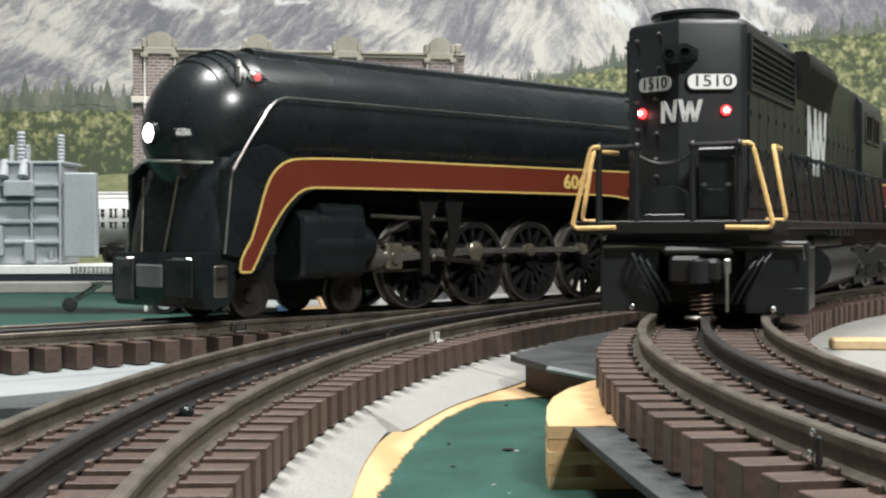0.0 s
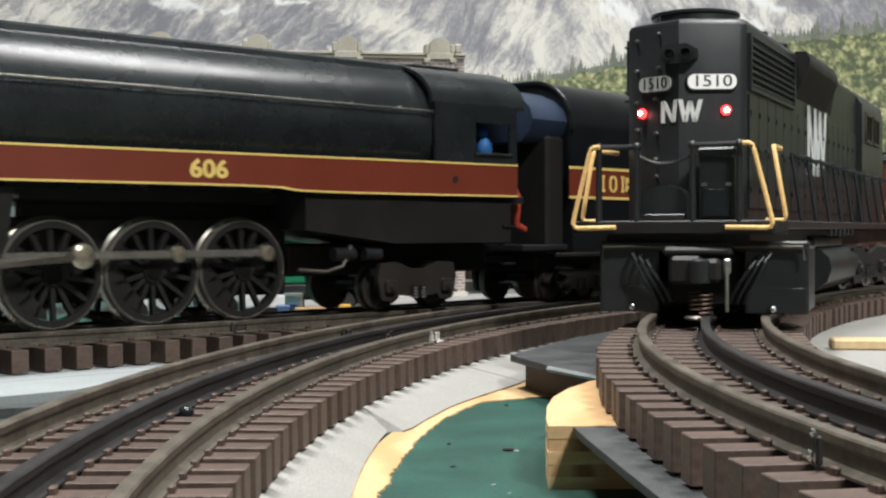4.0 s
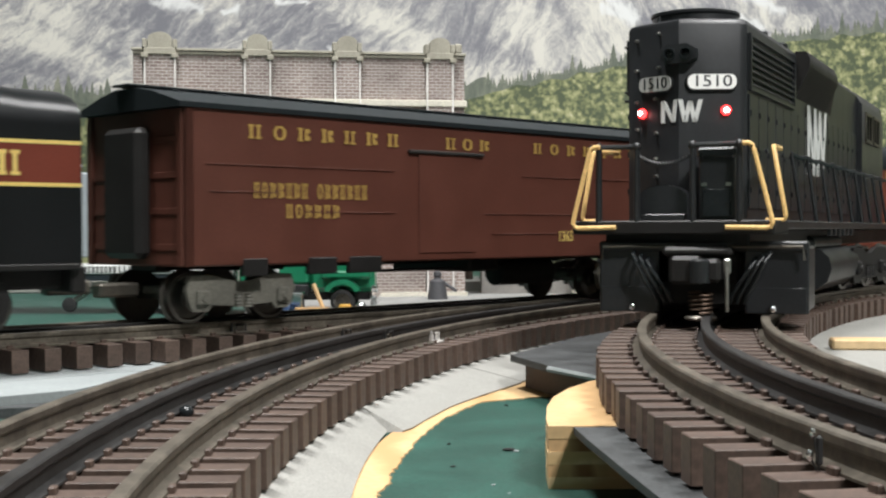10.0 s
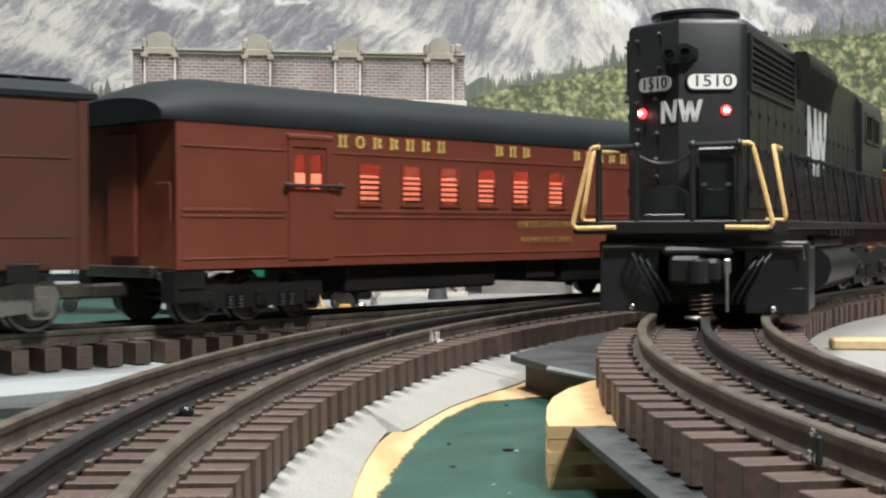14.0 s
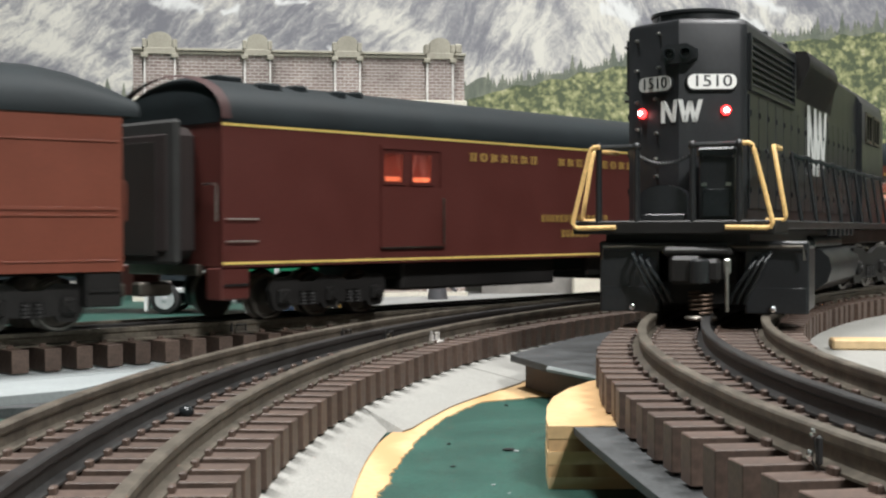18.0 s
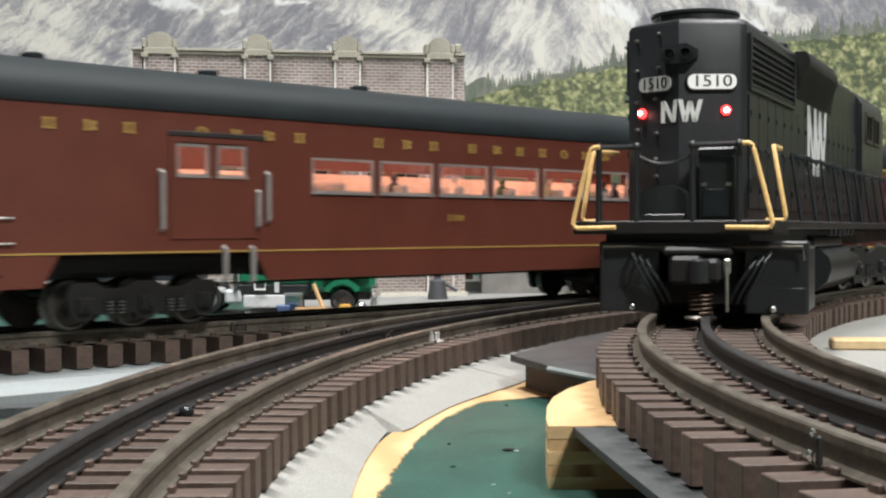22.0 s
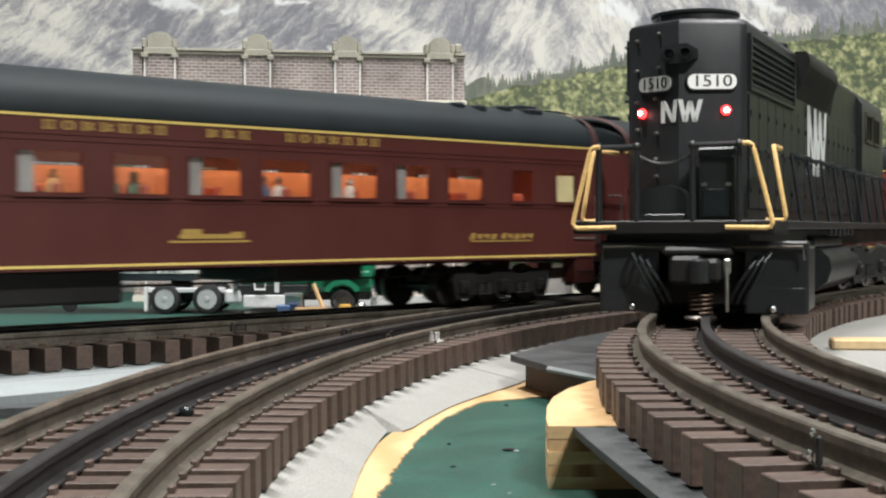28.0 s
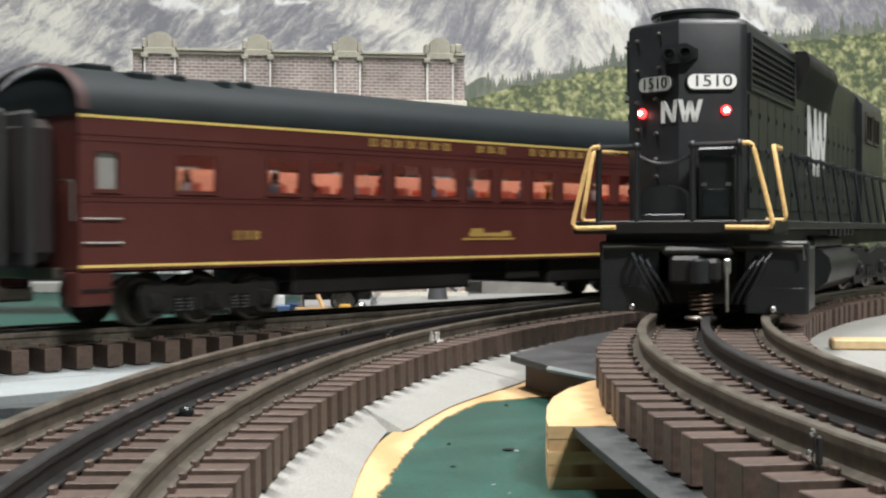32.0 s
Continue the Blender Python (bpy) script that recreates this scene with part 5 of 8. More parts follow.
    # hood doors and louvres, both sides
    for e in (-1, 1):
        for i in range(17):
            x = 0.0350 - i * 0.0138
            top = 0.0680 if x > -0.115 else 0.070
            dr = part("hood_door", Geo().box(x - 0.0128, x, min(e * W, e * (W + 0.0006)), max(e * W, e * (W + 0.0006)), 0.0322, top, 0.0003), BLACK_DIESEL, d)
            hw = Geo()
            for z in (0.038, 0.050, 0.062):
                hw.box(x - 0.0010, x - 0.0003, min(e * W, e * (W + 0.0011)), max(e * W, e * (W + 0.0011)), z - 0.0009, z + 0.0009)
            hw.box(x - 0.0112, x - 0.0098, min(e * W, e * (W + 0.0014)), max(e * W, e * (W + 0.0014)), 0.0505, 0.0520, 0.0003)
            part("latch", hw, BLACK_SATIN, dr)
        lv = part("louvre_frame", side_wall(-0.0405, 0.0352, 0.0690, 0.0868, [(-0.0385, 0.0337, 0.0702, 0.0858)], e * (W + 0.0012), e * (W - 0.0002)), BLACK_DIESEL, d)
        for k in range(7):
            z = 0.0709 + k * 0.0021
            sl = Geo()
            ys = [e * (W + 0.0001), e * (W + 0.0010)]
            sl.add([(-0.0385, ys[0], z + 0.0007), (0.0337, ys[0], z + 0.0007), (0.0337, ys[1], z - 0.0003), (-0.0385, ys[1], z - 0.0003), (-0.0385, ys[0], z + 0.0011), (0.0337, ys[0], z + 0.0011), (0.0337, ys[1], z + 0.0001), (-0.0385, ys[1], z + 0.0001)], [(0, 1, 2, 3), (4, 5, 6, 7), (0, 1, 5, 4), (3, 2, 6, 7), (0, 3, 7, 4), (1, 2, 6, 5)])
            part("slat", sl, BLACK_SATIN, lv)
        # flared radiator
        out = [(e * 0.0186, 0.0735), (e * 0.0240, 0.0850), (e * 0.0240, 0.0880), (e * 0.0228, 0.0908), (e * 0.0186, 0.0910)]
        part("flared_radiator", Geo().loft([[(x, y, z) for y, z in o] for x, o in ((-0.046, out), (-0.112, out), (-0.126, [(e * (0.0188 + 0.4 * (abs(y) - 0.0188)), z - 0.0012) for y, z in out]))]), UNDER_BLACK, d, "outward-flared radiator grille")
        fins = Geo()
        for k in range(40):
            x = -0.048 - k * 0.0016
            fins.add([(x, e * 0.0190, 0.0738), (x, e * 0.0244, 0.0850), (x - 0.0008, e * 0.0244, 0.0850), (x - 0.0008, e * 0.0190, 0.0738)], [(0, 1, 2, 3)])
        part("radiator", fins, UNDER_BLACK, d)
    # white herald on the side
    for e in (-1, 1):
        m = pose(-0.0895, e * (W + 0.0010), 0.0465, 0, 0, 180 if e > 0 else 0)
        herald(d, [(-0.0210, 0), (-0.0210, 0.0265), (-0.0090, 0), (-0.0060, 0.0265), (0.0, 0.0), (0.0055, 0.0260), (0.0118, 0), (0.0190, 0.0265)], 0.0042, m, "tall white painted herald of slanted strokes")
    # cab
    part("cab", Geo().loft([[(-0.205, -0.0215, z), (-0.205, 0.0215, z), (-0.285, 0.0215, z), (-0.285, -0.0215, z)] for z in (0.0285, 0.0850)] + [[(-0.205, -0.0175, 0.0913), (-0.205, 0.0175, 0.0913), (-0.285, 0.0175, 0.0913), (-0.285, -0.0175, 0.0913)]]), BLACK_DIESEL, d)
    for e in (-1, 1):
        for x in (-0.216, -0.244):
            part("cab_window", Geo().box(x - 0.0200, x, min(e * 0.0213, e * 0.0219), max(e * 0.0213, e * 0.0219), 0.0690, 0.0810, 0.0003), GLASS_DARK, d)
            part("window_frame", side_wall(x - 0.0212, x + 0.0012, 0.0678, 0.0822, [(x - 0.0198, x - 0.0002, 0.0692, 0.0808)], e * 0.0224, e * 0.0213), STEEL_DARK, d)
            part("sash_bar", Geo().box(x - 0.0108, x - 0.0098, min(e * 0.0217, e * 0.0222), max(e * 0.0217, e * 0.0222), 0.0692, 0.0808), STEEL_DARK, d)
    # platform and walkways
    part("end_platform", Geo().box(0.034, 0.0560, -0.0312, 0.0312, 0.0243, 0.0285, 0.0004), UNDER_BLACK, d)
    part("walkway", Geo().box(END, 0.034, -0.0305, 0.0305, 0.0258, 0.0284, 0.0003), BLACK_SATIN, d)
    part("frame_sill", Geo().box(END, 0.050, -0.0225, 0.0225, 0.0190, 0.0258, 0.0005), UNDER_BLACK, d)
    bx = part("equipment_box", Geo().box(0.0468, 0.0530, 0.0078, 0.0188, 0.0285, 0.0502, 0.0006), BLACK_DIESEL, d)
    part("lid", Geo().box(0.0464, 0.0537, 0.0074, 0.0192, 0.0470, 0.0506, 0.0008), BLACK_GLOSS, bx)
    for ya in (0.0088, 0.0162):
        part("hasp", Geo().box(0.0528, 0.0536, ya, ya + 0.0016, 0.0388, 0.0398), NICKEL, bx)
    part("toggle_plate", Geo().box(0.0529, 0.0534, 0.0090, 0.0176, 0.0296, 0.0380, 0.0002), BLACK_GLOSS, bx)
    rb = [(-0.0112 + 0.0, 0.0285)] + [(-0.0035 + 0.0077 * math.cos(radians(a)), 0.0352 + 0.0042 * math.sin(radians(a))) for a in range(180, -1, -20)] + [(0.0042, 0.0285)]
    part("coupler_hatch", Geo().prism(rb, "x", 0.0465, 0.0520), BLACK_DIESEL, d)
    part("drop_step", Geo().box(0.0520, 0.0545, -0.0105, 0.0040, 0.0285, 0.0305, 0.0003), BLACK_SATIN, d)
    # posts, bars, chain
    for y in (0.0066, 0.0207, -0.0108, -0.0230):
        part("handrail_post", Geo().cyl((0.0550, y, 0.0275), (0.0550, y, 0.0512), 0.0011, 0.0009, 10).sphere((0.055, y, 0.0512), 0.0014, 8, 6), BLACK_SATIN, d)
    for a, b in ((0.0066, 0.0222), (-0.0108, -0.0258)):
        part("handrail_bar", Geo().tube([(0.055, a, 0.0512), (0.055, b, 0.0512)], 0.0008), BLACK_SATIN, d)

    def chain_links(p0, p1, sag, n, name="chain"):
        p0, p1 = Vector(p0), Vector(p1)
        pts = []
        for i in range(2 * n + 1):
            t = i / (2 * n)
            pts.append(p0.lerp(p1, t) - Vector((0, 0, sag * 4 * t * (1 - t) + (0.00035 if i % 2 else -0.00035))))
        return part(name, Geo().tube(pts, 0.0005, 6), BLACK_SATIN, d, "small-link safety chain")
    chain_links((0.055, -0.0108, 0.0488), (0.055, 0.0066, 0.0488), 0.0030, 17)

    def step_rail(x, e, back):
        if back:
            pts = [(x, e * 0.0262, 0.0284), (x, e * 0.0308, 0.0284), (x, e * 0.0318, 0.0288), (x, e * 0.0321, 0.0298), (x, e * 0.0320, 0.0308), (x, e * 0.0288, 0.0492), (x - 0.0006, e * 0.0284, 0.0503), (x - 0.0030, e * 0.0280, 0.0510), (x - 0.020, e * 0.0268, 0.0512)]
        else:
            pts = [(x, e * 0.0170, 0.0264), (x, e * 0.0290, 0.0262), (x, e * 0.0303, 0.0266), (x, e * 0.0308, 0.0276), (x, e * 0.0306, 0.0290), (x, e * 0.0254, 0.0492), (x, e * 0.0249, 0.0505), (x, e * 0.0240, 0.0512), (x, e * 0.0221, 0.0513)]
        return part("step_rail", Geo().tube(pts, 0.00075, 10), CREAM_TUBE, d, "bent yellow step handrail")
    for e in (-1, 1):
        step_rail(0.0570, e, False)
        step_rail(0.0440, e, True)
        for i in range(10):
            x = 0.000 - i * 0.0295
            part("handrail_post", Geo().cyl((x, e * 0.0292, 0.0280), (x, e * 0.0258, 0.0512), 0.0007, 0.0006, 8), BLACK_SATIN, d)
            if i < 9:
                chain_links((x, e * 0.0258, 0.0510), (x - 0.0295, e * 0.0258, 0.0510), 0.0007, 19, "handrail_cable")
    # each truck stands square on the curve
    FRONT = DIESEL_AT.inverted() @ LOOP_IN.spot(-0.1768, 0, Z_IN)
    REAR = DIESEL_AT.inverted() @ LOOP_IN.spot(-0.3400, 0, Z_IN)
    # front truck with its pilot and coupler, swung to the curve
    t = part("truck", Geo().box(-0.040, 0.047, -0.011, 0.011, 0.009, 0.0185, 0.001), UNDER_BLACK, d, at=FRONT)
    for e in (-1, 1):
        part("pilot_plate", Geo().box(0.0470, 0.0500, min(e * 0.0128, e * 0.0316), max(e * 0.0128, e * 0.0316), 0.0004, 0.0205, 0.0004).box(0.0495, 0.0503, min(e * 0.0134, e * 0.0310), max(e * 0.0134, e * 0.0310), 0.0004, 0.0082, 0.0002), BLACK_DIESEL, t)
        part("step_well", Geo().box(0.0250, 0.0471, min(e * 0.0230, e * 0.0316), max(e * 0.0230, e * 0.0316), 0.0010, 0.0205, 0.0006), BLACK_DIESEL, t)
        part("screw", Geo().sphere((0.0504, e * 0.0212, 0.0019), 0.0013, 12, 8), CHROME, t, "bright chrome screw head")
        for k in range(3):
            y0 = e * (0.0205 - 0.0022 * k)
            part("air_hose", Geo().tube([(0.0500, y0, 0.0190 - 0.001 * k), (0.0530, y0, 0.0182 - 0.001 * k), (0.0545, y0 - e * 0.0012, 0.0160 - 0.001 * k), (0.0540, y0 - e * 0.004, 0.0100), (0.0530, y0 - e * 0.0065, 0.0060), (0.0520, y0 - e * 0.0075, 0.0035)], 0.00065, 8), BLACK_GLOSS, t)
        part("uncoupling_lever", Geo().tube([(0.0510, e * 0.0080, 0.0205), (0.0520, e * 0.0300, 0.0205), (0.0520, e * 0.0305, 0.0165)], 0.0005, 8), STEEL_DARK, t)
    part("bumper_beam", Geo().box(0.0455, 0.0508, -0.0316, 0.0316, 0.0190, 0.0222, 0.0006), BLACK_SATIN, t)
    cp = part("coupler", Geo().box(0.030, 0.0590, -0.0085, 0.0015, 0.0092, 0.0178, 0.0012).box(0.050, 0.0600, 0.0020, 0.0070, 0.0098, 0.0170, 0.0012).box(0.044, 0.0560, -0.0110, 0.0100, 0.0176, 0.0205, 0.0010), UNDER_BLACK, t)
    part("gear_housing", Geo().box(-0.040, 0.0465, -0.0135, 0.0135, 0.0015, 0.0110, 0.0015), UNDER_BLACK, t)
    part("knuckle", Geo().revolve((0.0590, 0.0010, 0.0098), (0, 0, 1), [(0, 0.0030), (0.0066, 0.0030), (0.0072, 0.0022)], 14), BLACK_SATIN, cp)
    coil = [(0.0555 + 0.0030 * math.cos(a * 0.7), 0.0006 + 0.0034 * math.sin(a * 0.7), 0.0006 + a * 0.0066 / 45) for a in range(46)]
    part("coil_spring", Geo().tube(coil, 0.00045, 6), material("bronze_spring", (0.06, 0.04, 0.028), 0.45, 0.8), cp)
    part("armature_disc", Geo().revolve((0.0555, 0.0006, -0.0014), (0, 0, 1), [(0, 0.0046), (0.0007, 0.0050), (0.0012, 0.0044)], 20), STEEL_DARK, cp)
    part("lever_arm", Geo().tube([(0.0570, 0.0086, 0.0170), (0.0575, 0.0086, 0.0140), (0.0570, 0.0086, 0.0012)], 0.0007, 8).box(0.0562, 0.0580, 0.0076, 0.0098, 0.0125, 0.0170, 0.0004), STEEL, cp, "bright steel lever arm")
    bogie(d, 0.0, [-0.030, 0.0, 0.030], 0.0092, UNDER_BLACK, 0.0225, 0.0180, 0.003, SET_BOX).matrix_basis = FRONT
    bogie(d, -0.22, [-0.030, 0.0, 0.030], 0.0092, UNDER_BLACK, 0.0225, 0.0180, 0.003, SET_BOX).matrix_basis = REAR
    tank = [(-0.0262, 0.0185), (-0.0298, 0.0150), (-0.0306, 0.0110), (-0.0290, 0.0062), (-0.0240, 0.0026), (-0.0160, 0.0012), (0.0160, 0.0012), (0.0240, 0.0026), (0.0290, 0.0062), (0.0306, 0.0110), (0.0298, 0.0150), (0.0262, 0.0185)]
    part("fuel_tank", Geo().prism(tank, "x", -0.054, -0.150), BLACK_SATIN, d, "black rounded fuel tank")
    for e in (-1, 1):
        part("air_tank", Geo().revolve((-0.048, e * 0.0225, 0.0205), (-1, 0, 0), [(0, 0.0010), (0.002, 0.0028), (0.068, 0.0028), (0.070, 0.0010)], 14), BLACK_SATIN, d)
        for k in range(6):
            part("walkway_bracket", Geo().box(-0.060 - k * 0.011, -0.056 - k * 0.011, min(e * 0.0285, e * 0.0300), max(e * 0.0285, e * 0.0300), 0.0232, 0.0258, 0.0003), BLACK_SATIN, d)


diesel()
WHEELS.clear()
# ================= the streamlined steam locomotive =================
TRAIN = []
HEAD_GLOW = glowing("headlight_glow", (1.0, 0.93, 0.80), 25.0)
RED_LENS = glowing("red_side_lens", (1.0, 0.15, 0.15), 0.8)


def arc_pts(pts, n=4):
    """Rounds the inner corners of a polyline in the x, z plane."""
    out = [pts[0]]
    for a, b, c in zip(pts, pts[1:], pts[2:]):
        va, vb, vc = Vector(a), Vector(b), Vector(c)
        p, q = vb.lerp(va, 0.45), vb.lerp(vc, 0.45)
        for k in range(n + 1):
            t = k / n
            out.append(tuple((1 - t) ** 2 * p + 2 * t * (1 - t) * vb + t * t * q))
    return out + [pts[-1]]


def strip(outer, inner, y0, y1):
    """A band between two polylines of equal length, given a thickness along y."""
    g = Geo()
    n = len(outer)
    rings = [[(outer[i][0], y0, outer[i][1]), (inner[i][0], y0, inner[i][1]), (inner[i][0], y1, inner[i][1]), (outer[i][0], y1, outer[i][1])] for i in range(n)]
    return g.loft(rings)


def resample(pts, n):
    pts = [Vector(p) for p in pts]
    L = [0.0]
    for a, b in zip(pts, pts[1:]):
        L.append(L[-1] + (b - a).length)
    out = []
    for i in range(n):
        d = L[-1] * i / (n - 1)
        k = max(j for j in range(len(L)) if L[j] <= d + 1e-12)
        k = min(k, len(pts) - 2)
        t = (d - L[k]) / max(L[k + 1] - L[k], 1e-9)
        out.append(tuple(pts[k].lerp(pts[k + 1], t)))
    return out


def offset_line(pts, d):
    """Shifts a polyline sideways in its plane."""
    out = []
    for i, p in enumerate(pts):
        a, b = Vector(pts[max(i - 1, 0)]), Vector(pts[min(i + 1, len(pts) - 1)])
        t = (b - a).normalized()
        out.append((p[0] - t.y * d, p[1] + t.x * d))
    return out


def driver_meshes(r=0.0185):
    """A spoked driving wheel with crank boss and balance weight, and its bright tyre. Axle along y, -y outside."""
    g = Geo()
    g.revolve((0, 0.0012, 0), (0, -1, 0), [(0, r * 0.945), (0.0032, r * 0.945), (0.0032, r * 0.83), (0, r * 0.83)], 40, cap=False)
    g.cyl((0, 0.0015, 0), (0, -0.0024, 0), 0.0040, 0.0034, 18)
    boss = [(0.0038 * math.cos(radians(a)), 0.0038 * math.sin(radians(a))) for a in range(90, 271, 30)] + [(0.0092 + 0.0032 * math.cos(radians(a)), 0.0032 * math.sin(radians(a))) for a in range(-90, 91, 30)]
    g.prism(boss, "y", 0.0005, -0.0024)
    wt = [(-r * 0.82 * math.cos(radians(a)), r * 0.82 * math.sin(radians(a))) for a in range(-42, 43, 12)] + [(-r * 0.52, r * 0.42), (-r * 0.52, -r * 0.42)]
    g.prism(wt, "y", 0.0006, -0.0014)
    centre = g.mesh("driving_wheel", UNDER_BLACK)
    t = Geo().revolve((0, 0.0026, 0), (0, -1, 0), [(0, r * 1.05), (0.0008, r * 1.055), (0.0013, r), (0.0040, r * 0.99), (0.0044, r * 0.975), (0.0044, r * 0.950), (0.0036, r * 0.940), (0.0, r * 0.940), (0.0, r * 1.05)], 48, cap=False)
    return centre, t.mesh("tyre", ROD_STEEL)


DRIVER, TYRE = driver_meshes()
SPOKE = Geo().add([(rad, y, w) for rad, hw in ((0.003, 0.0009), (0.0154, 0.0007)) for w in (-hw, hw) for y in (-0.0014, 0.0008)], [(0, 1, 3, 2), (4, 6, 7, 5), (0, 4, 5, 1), (2, 3, 7, 6), (0, 2, 6, 4), (1, 5, 7, 3)]).mesh("spoke", UNDER_BLACK)
PIN_R = 0.0092
DRIVER_U = (0.0640, 0.1012, 0.1384, 0.1756)
CRANK_PHASE = -2.548
RODS = []


def steam_locomotive():
    C = 0.125
    L = thing("steam_locomotive", "streamlined black steam locomotive, gold-edged maroon band, headlight lit", "model locomotive")
    TRAIN.append((L, C, 0.25))
    X = lambda u: u - C
    R, ZC = 0.0288, 0.0730
    # boiler with skyline top
    rings = []
    for u in (-0.016, 0.05, 0.12, 0.19, 0.255, 0.266):
        rings.append([(X(u), R * math.cos(a) * (1 if math.sin(a) < 0.5 else 1.0), ZC + R * math.sin(a)) for a in [2 * math.pi * k / 48 for k in range(48)]])
    part("boiler", Geo().loft(rings), BLACK_GLOSS, L, "glossy black boiler casing")
    sky = [(-0.0125, 0.0990), (-0.0118, 0.1010), (-0.0095, 0.1022), (0.0095, 0.1022), (0.0118, 0.1010), (0.0125, 0.0990)]
    part("skyline_casing", Geo().prism(sky, "x", X(-0.012), X(0.262)), BLACK_GLOSS, L)
    for u, r, h in ((-0.004, 0.0045, 0.0016), (0.012, 0.0030, 0.0014), (0.022, 0.0024, 0.0012), (0.028, 0.0024, 0.0012), (0.070, 0.0035, 0.0010)):
        part("stack" if r > 0.004 else "roof_valve", Geo().revolve((X(u), 0, 0.1018), (0, 0, 1), [(0, r), (h, r), (h, r * 0.7), (h * 0.4, r * 0.6)], 16), BLACK_SATIN, L)
    # bullet nose
    prof = [(0.0, 0.0005), (0.0008, 0.0052), (0.0025, 0.0098), (0.0055, 0.0150), (0.0100, 0.0200), (0.0155, 0.0240), (0.0220, 0.0268), (0.0300, 0.0284), (0.0400, 0.0288)]
    nose = [[(X(-0.0490 + 0.825 * d), r * math.cos(a), 0.0690 + (ZC - 0.0690) * d / 0.04 + r * math.sin(a)) for a in [2 * math.pi * k / 48 for k in range(48)]] for d, r in prof]
    part("nose", Geo().loft(nose), BLACK_GLOSS, L, "bullet-shaped glossy black nose", sharp=60)
    for k in range(4):
        u = -0.0345 + k * 0.0040
        d = (u + 0.049) / 0.825
        r = np.interp(d, [p[0] for p in prof], [p[1] for p in prof]) + 0.0004
        zc = 0.0690 + (ZC - 0.0690) * d / 0.04
        part("nose_louvre", Geo().tube([(X(u) + 0.002 * abs(math.cos(radians(a))), r * math.cos(radians(a)), zc + r * math.sin(radians(a))) for a in range(35, 146, 10)], 0.0006, 6), BLACK_GLOSS, L)
    for e in (-1, 1):
        part("casing_edge", Geo().tube([(X(-0.0235), e * 0.0180, 0.0953), (X(-0.0262), e * 0.0222, 0.0920), (X(-0.0280), e * 0.0247, 0.0870)], 0.0010, 8), NICKEL, L, "bright front edge of the top casing")
    hl = part("headlight", Geo().revolve((X(-0.0462), 0, 0.0685), (-1, 0, 0), [(0, 0.0046), (0.0042, 0.0042), (0.0046, 0.0036), (0.0040, 0.0032)], 20), BLACK_GLOSS, L)
    part("lens", Geo().sphere((X(-0.0500), 0, 0.0685), 0.0036, 16, 10, (0.45, 1, 1)), HEAD_GLOW, hl, "glowing headlight lens")
    part("nose_grab", Geo().tube([(X(-0.0350), -0.0205, 0.0572), (X(-0.0372), -0.0198, 0.0574), (X(-0.0470), -0.0100, 0.0580), (X(-0.0508), 0, 0.0584), (X(-0.0470), 0.0100, 0.0582), (X(-0.0372), 0.0198, 0.0574)], 0.0006, 6), NICKEL, L, "bright wire grab rail")
    # number plate on the nose flank
    m = pose(X(-0.0447), -0.0143, 0.0680, 0, 0, -45)
    pl = part("number_plate", Geo().box(-0.0036, 0.0036, -0.0006, 0.0006, -0.0016, 0.0016, 0.0003), BLACK_SATIN, L, at=m)
    lettering("number", "606", 0.0030, WHITE_PAINT, pl, pose(0, -0.0008, 0, 90), 1.25, bold=0.00008)
    for e in (-1, 1):
        lp = part("side_lamp", Geo().revolve((X(-0.0235), e * 0.0235, 0.0890), (1, 0, 0), [(0, 0.0006), (0.0010, 0.0022), (0.0035, 0.0026), (0.0065, 0.0018), (0.0095, 0.0004)], 16), CHROME, L, "teardrop lamp with a red jewel")
        part("jewel", Geo().sphere((X(-0.0205), e * 0.0258, 0.0890), 0.0015, 10, 8), RED_LENS, lp)
        part("number_slot", Geo().box(X(-0.0292), X(-0.0282), min(e * 0.0250, e * 0.0262), max(e * 0.0250, e * 0.0262), 0.0865, 0.0925, 0.0002), CHROME, L)
    # running-board skirt
    for e in (-1, 1):
        y0, y1 = min(e * 0.0290, e * 0.0320), max(e * 0.0290, e * 0.0320)
        sk = [(X(-0.0110), 0.0602), (X(0.262), 0.0602), (X(0.262), 0.0470), (X(0.190), 0.0470), (X(0.185), 0.0488), (X(0.004), 0.0488), (X(-0.004), 0.0462), (X(-0.0110), 0.0400), (X(-0.0180), 0.0290), (X(-0.0250), 0.0185), (X(-0.0348), 0.0185), (X(-0.0330), 0.0230), (X(-0.0395), 0.0246), (X(-0.0400), 0.0545), (X(-0.0330), 0.0610), (X(-0.0200), 0.0640)]
        part("skirt", Geo().prism(sk, "y", y0, y1), BLACK_GLOSS, L, "black running-board skirt swept down to the pilot")
        top = arc_pts([(X(-0.0333), 0.0183), (X(-0.0327), 0.0236), (X(-0.0290), 0.0278), (X(-0.0262), 0.0345), (X(-0.0232), 0.0442), (X(-0.0200), 0.0520), (X(-0.0150), 0.0572), (X(-0.0060), 0.0602), (X(0.10), 0.0602), (X(0.3060), 0.0602)])
        bot = arc_pts([(X(-0.0280), 0.0183), (X(-0.0268), 0.0200), (X(-0.0222), 0.0287), (X(-0.0171), 0.0365), (X(-0.0116), 0.0430), (X(-0.0045), 0.0486), (X(0.0050), 0.0490), (X(0.10), 0.0490), (X(0.1850), 0.0490), (X(0.1900), 0.0471), (X(0.3060), 0.0471)])
        a, b = resample(top, 80), resample(bot, 80)
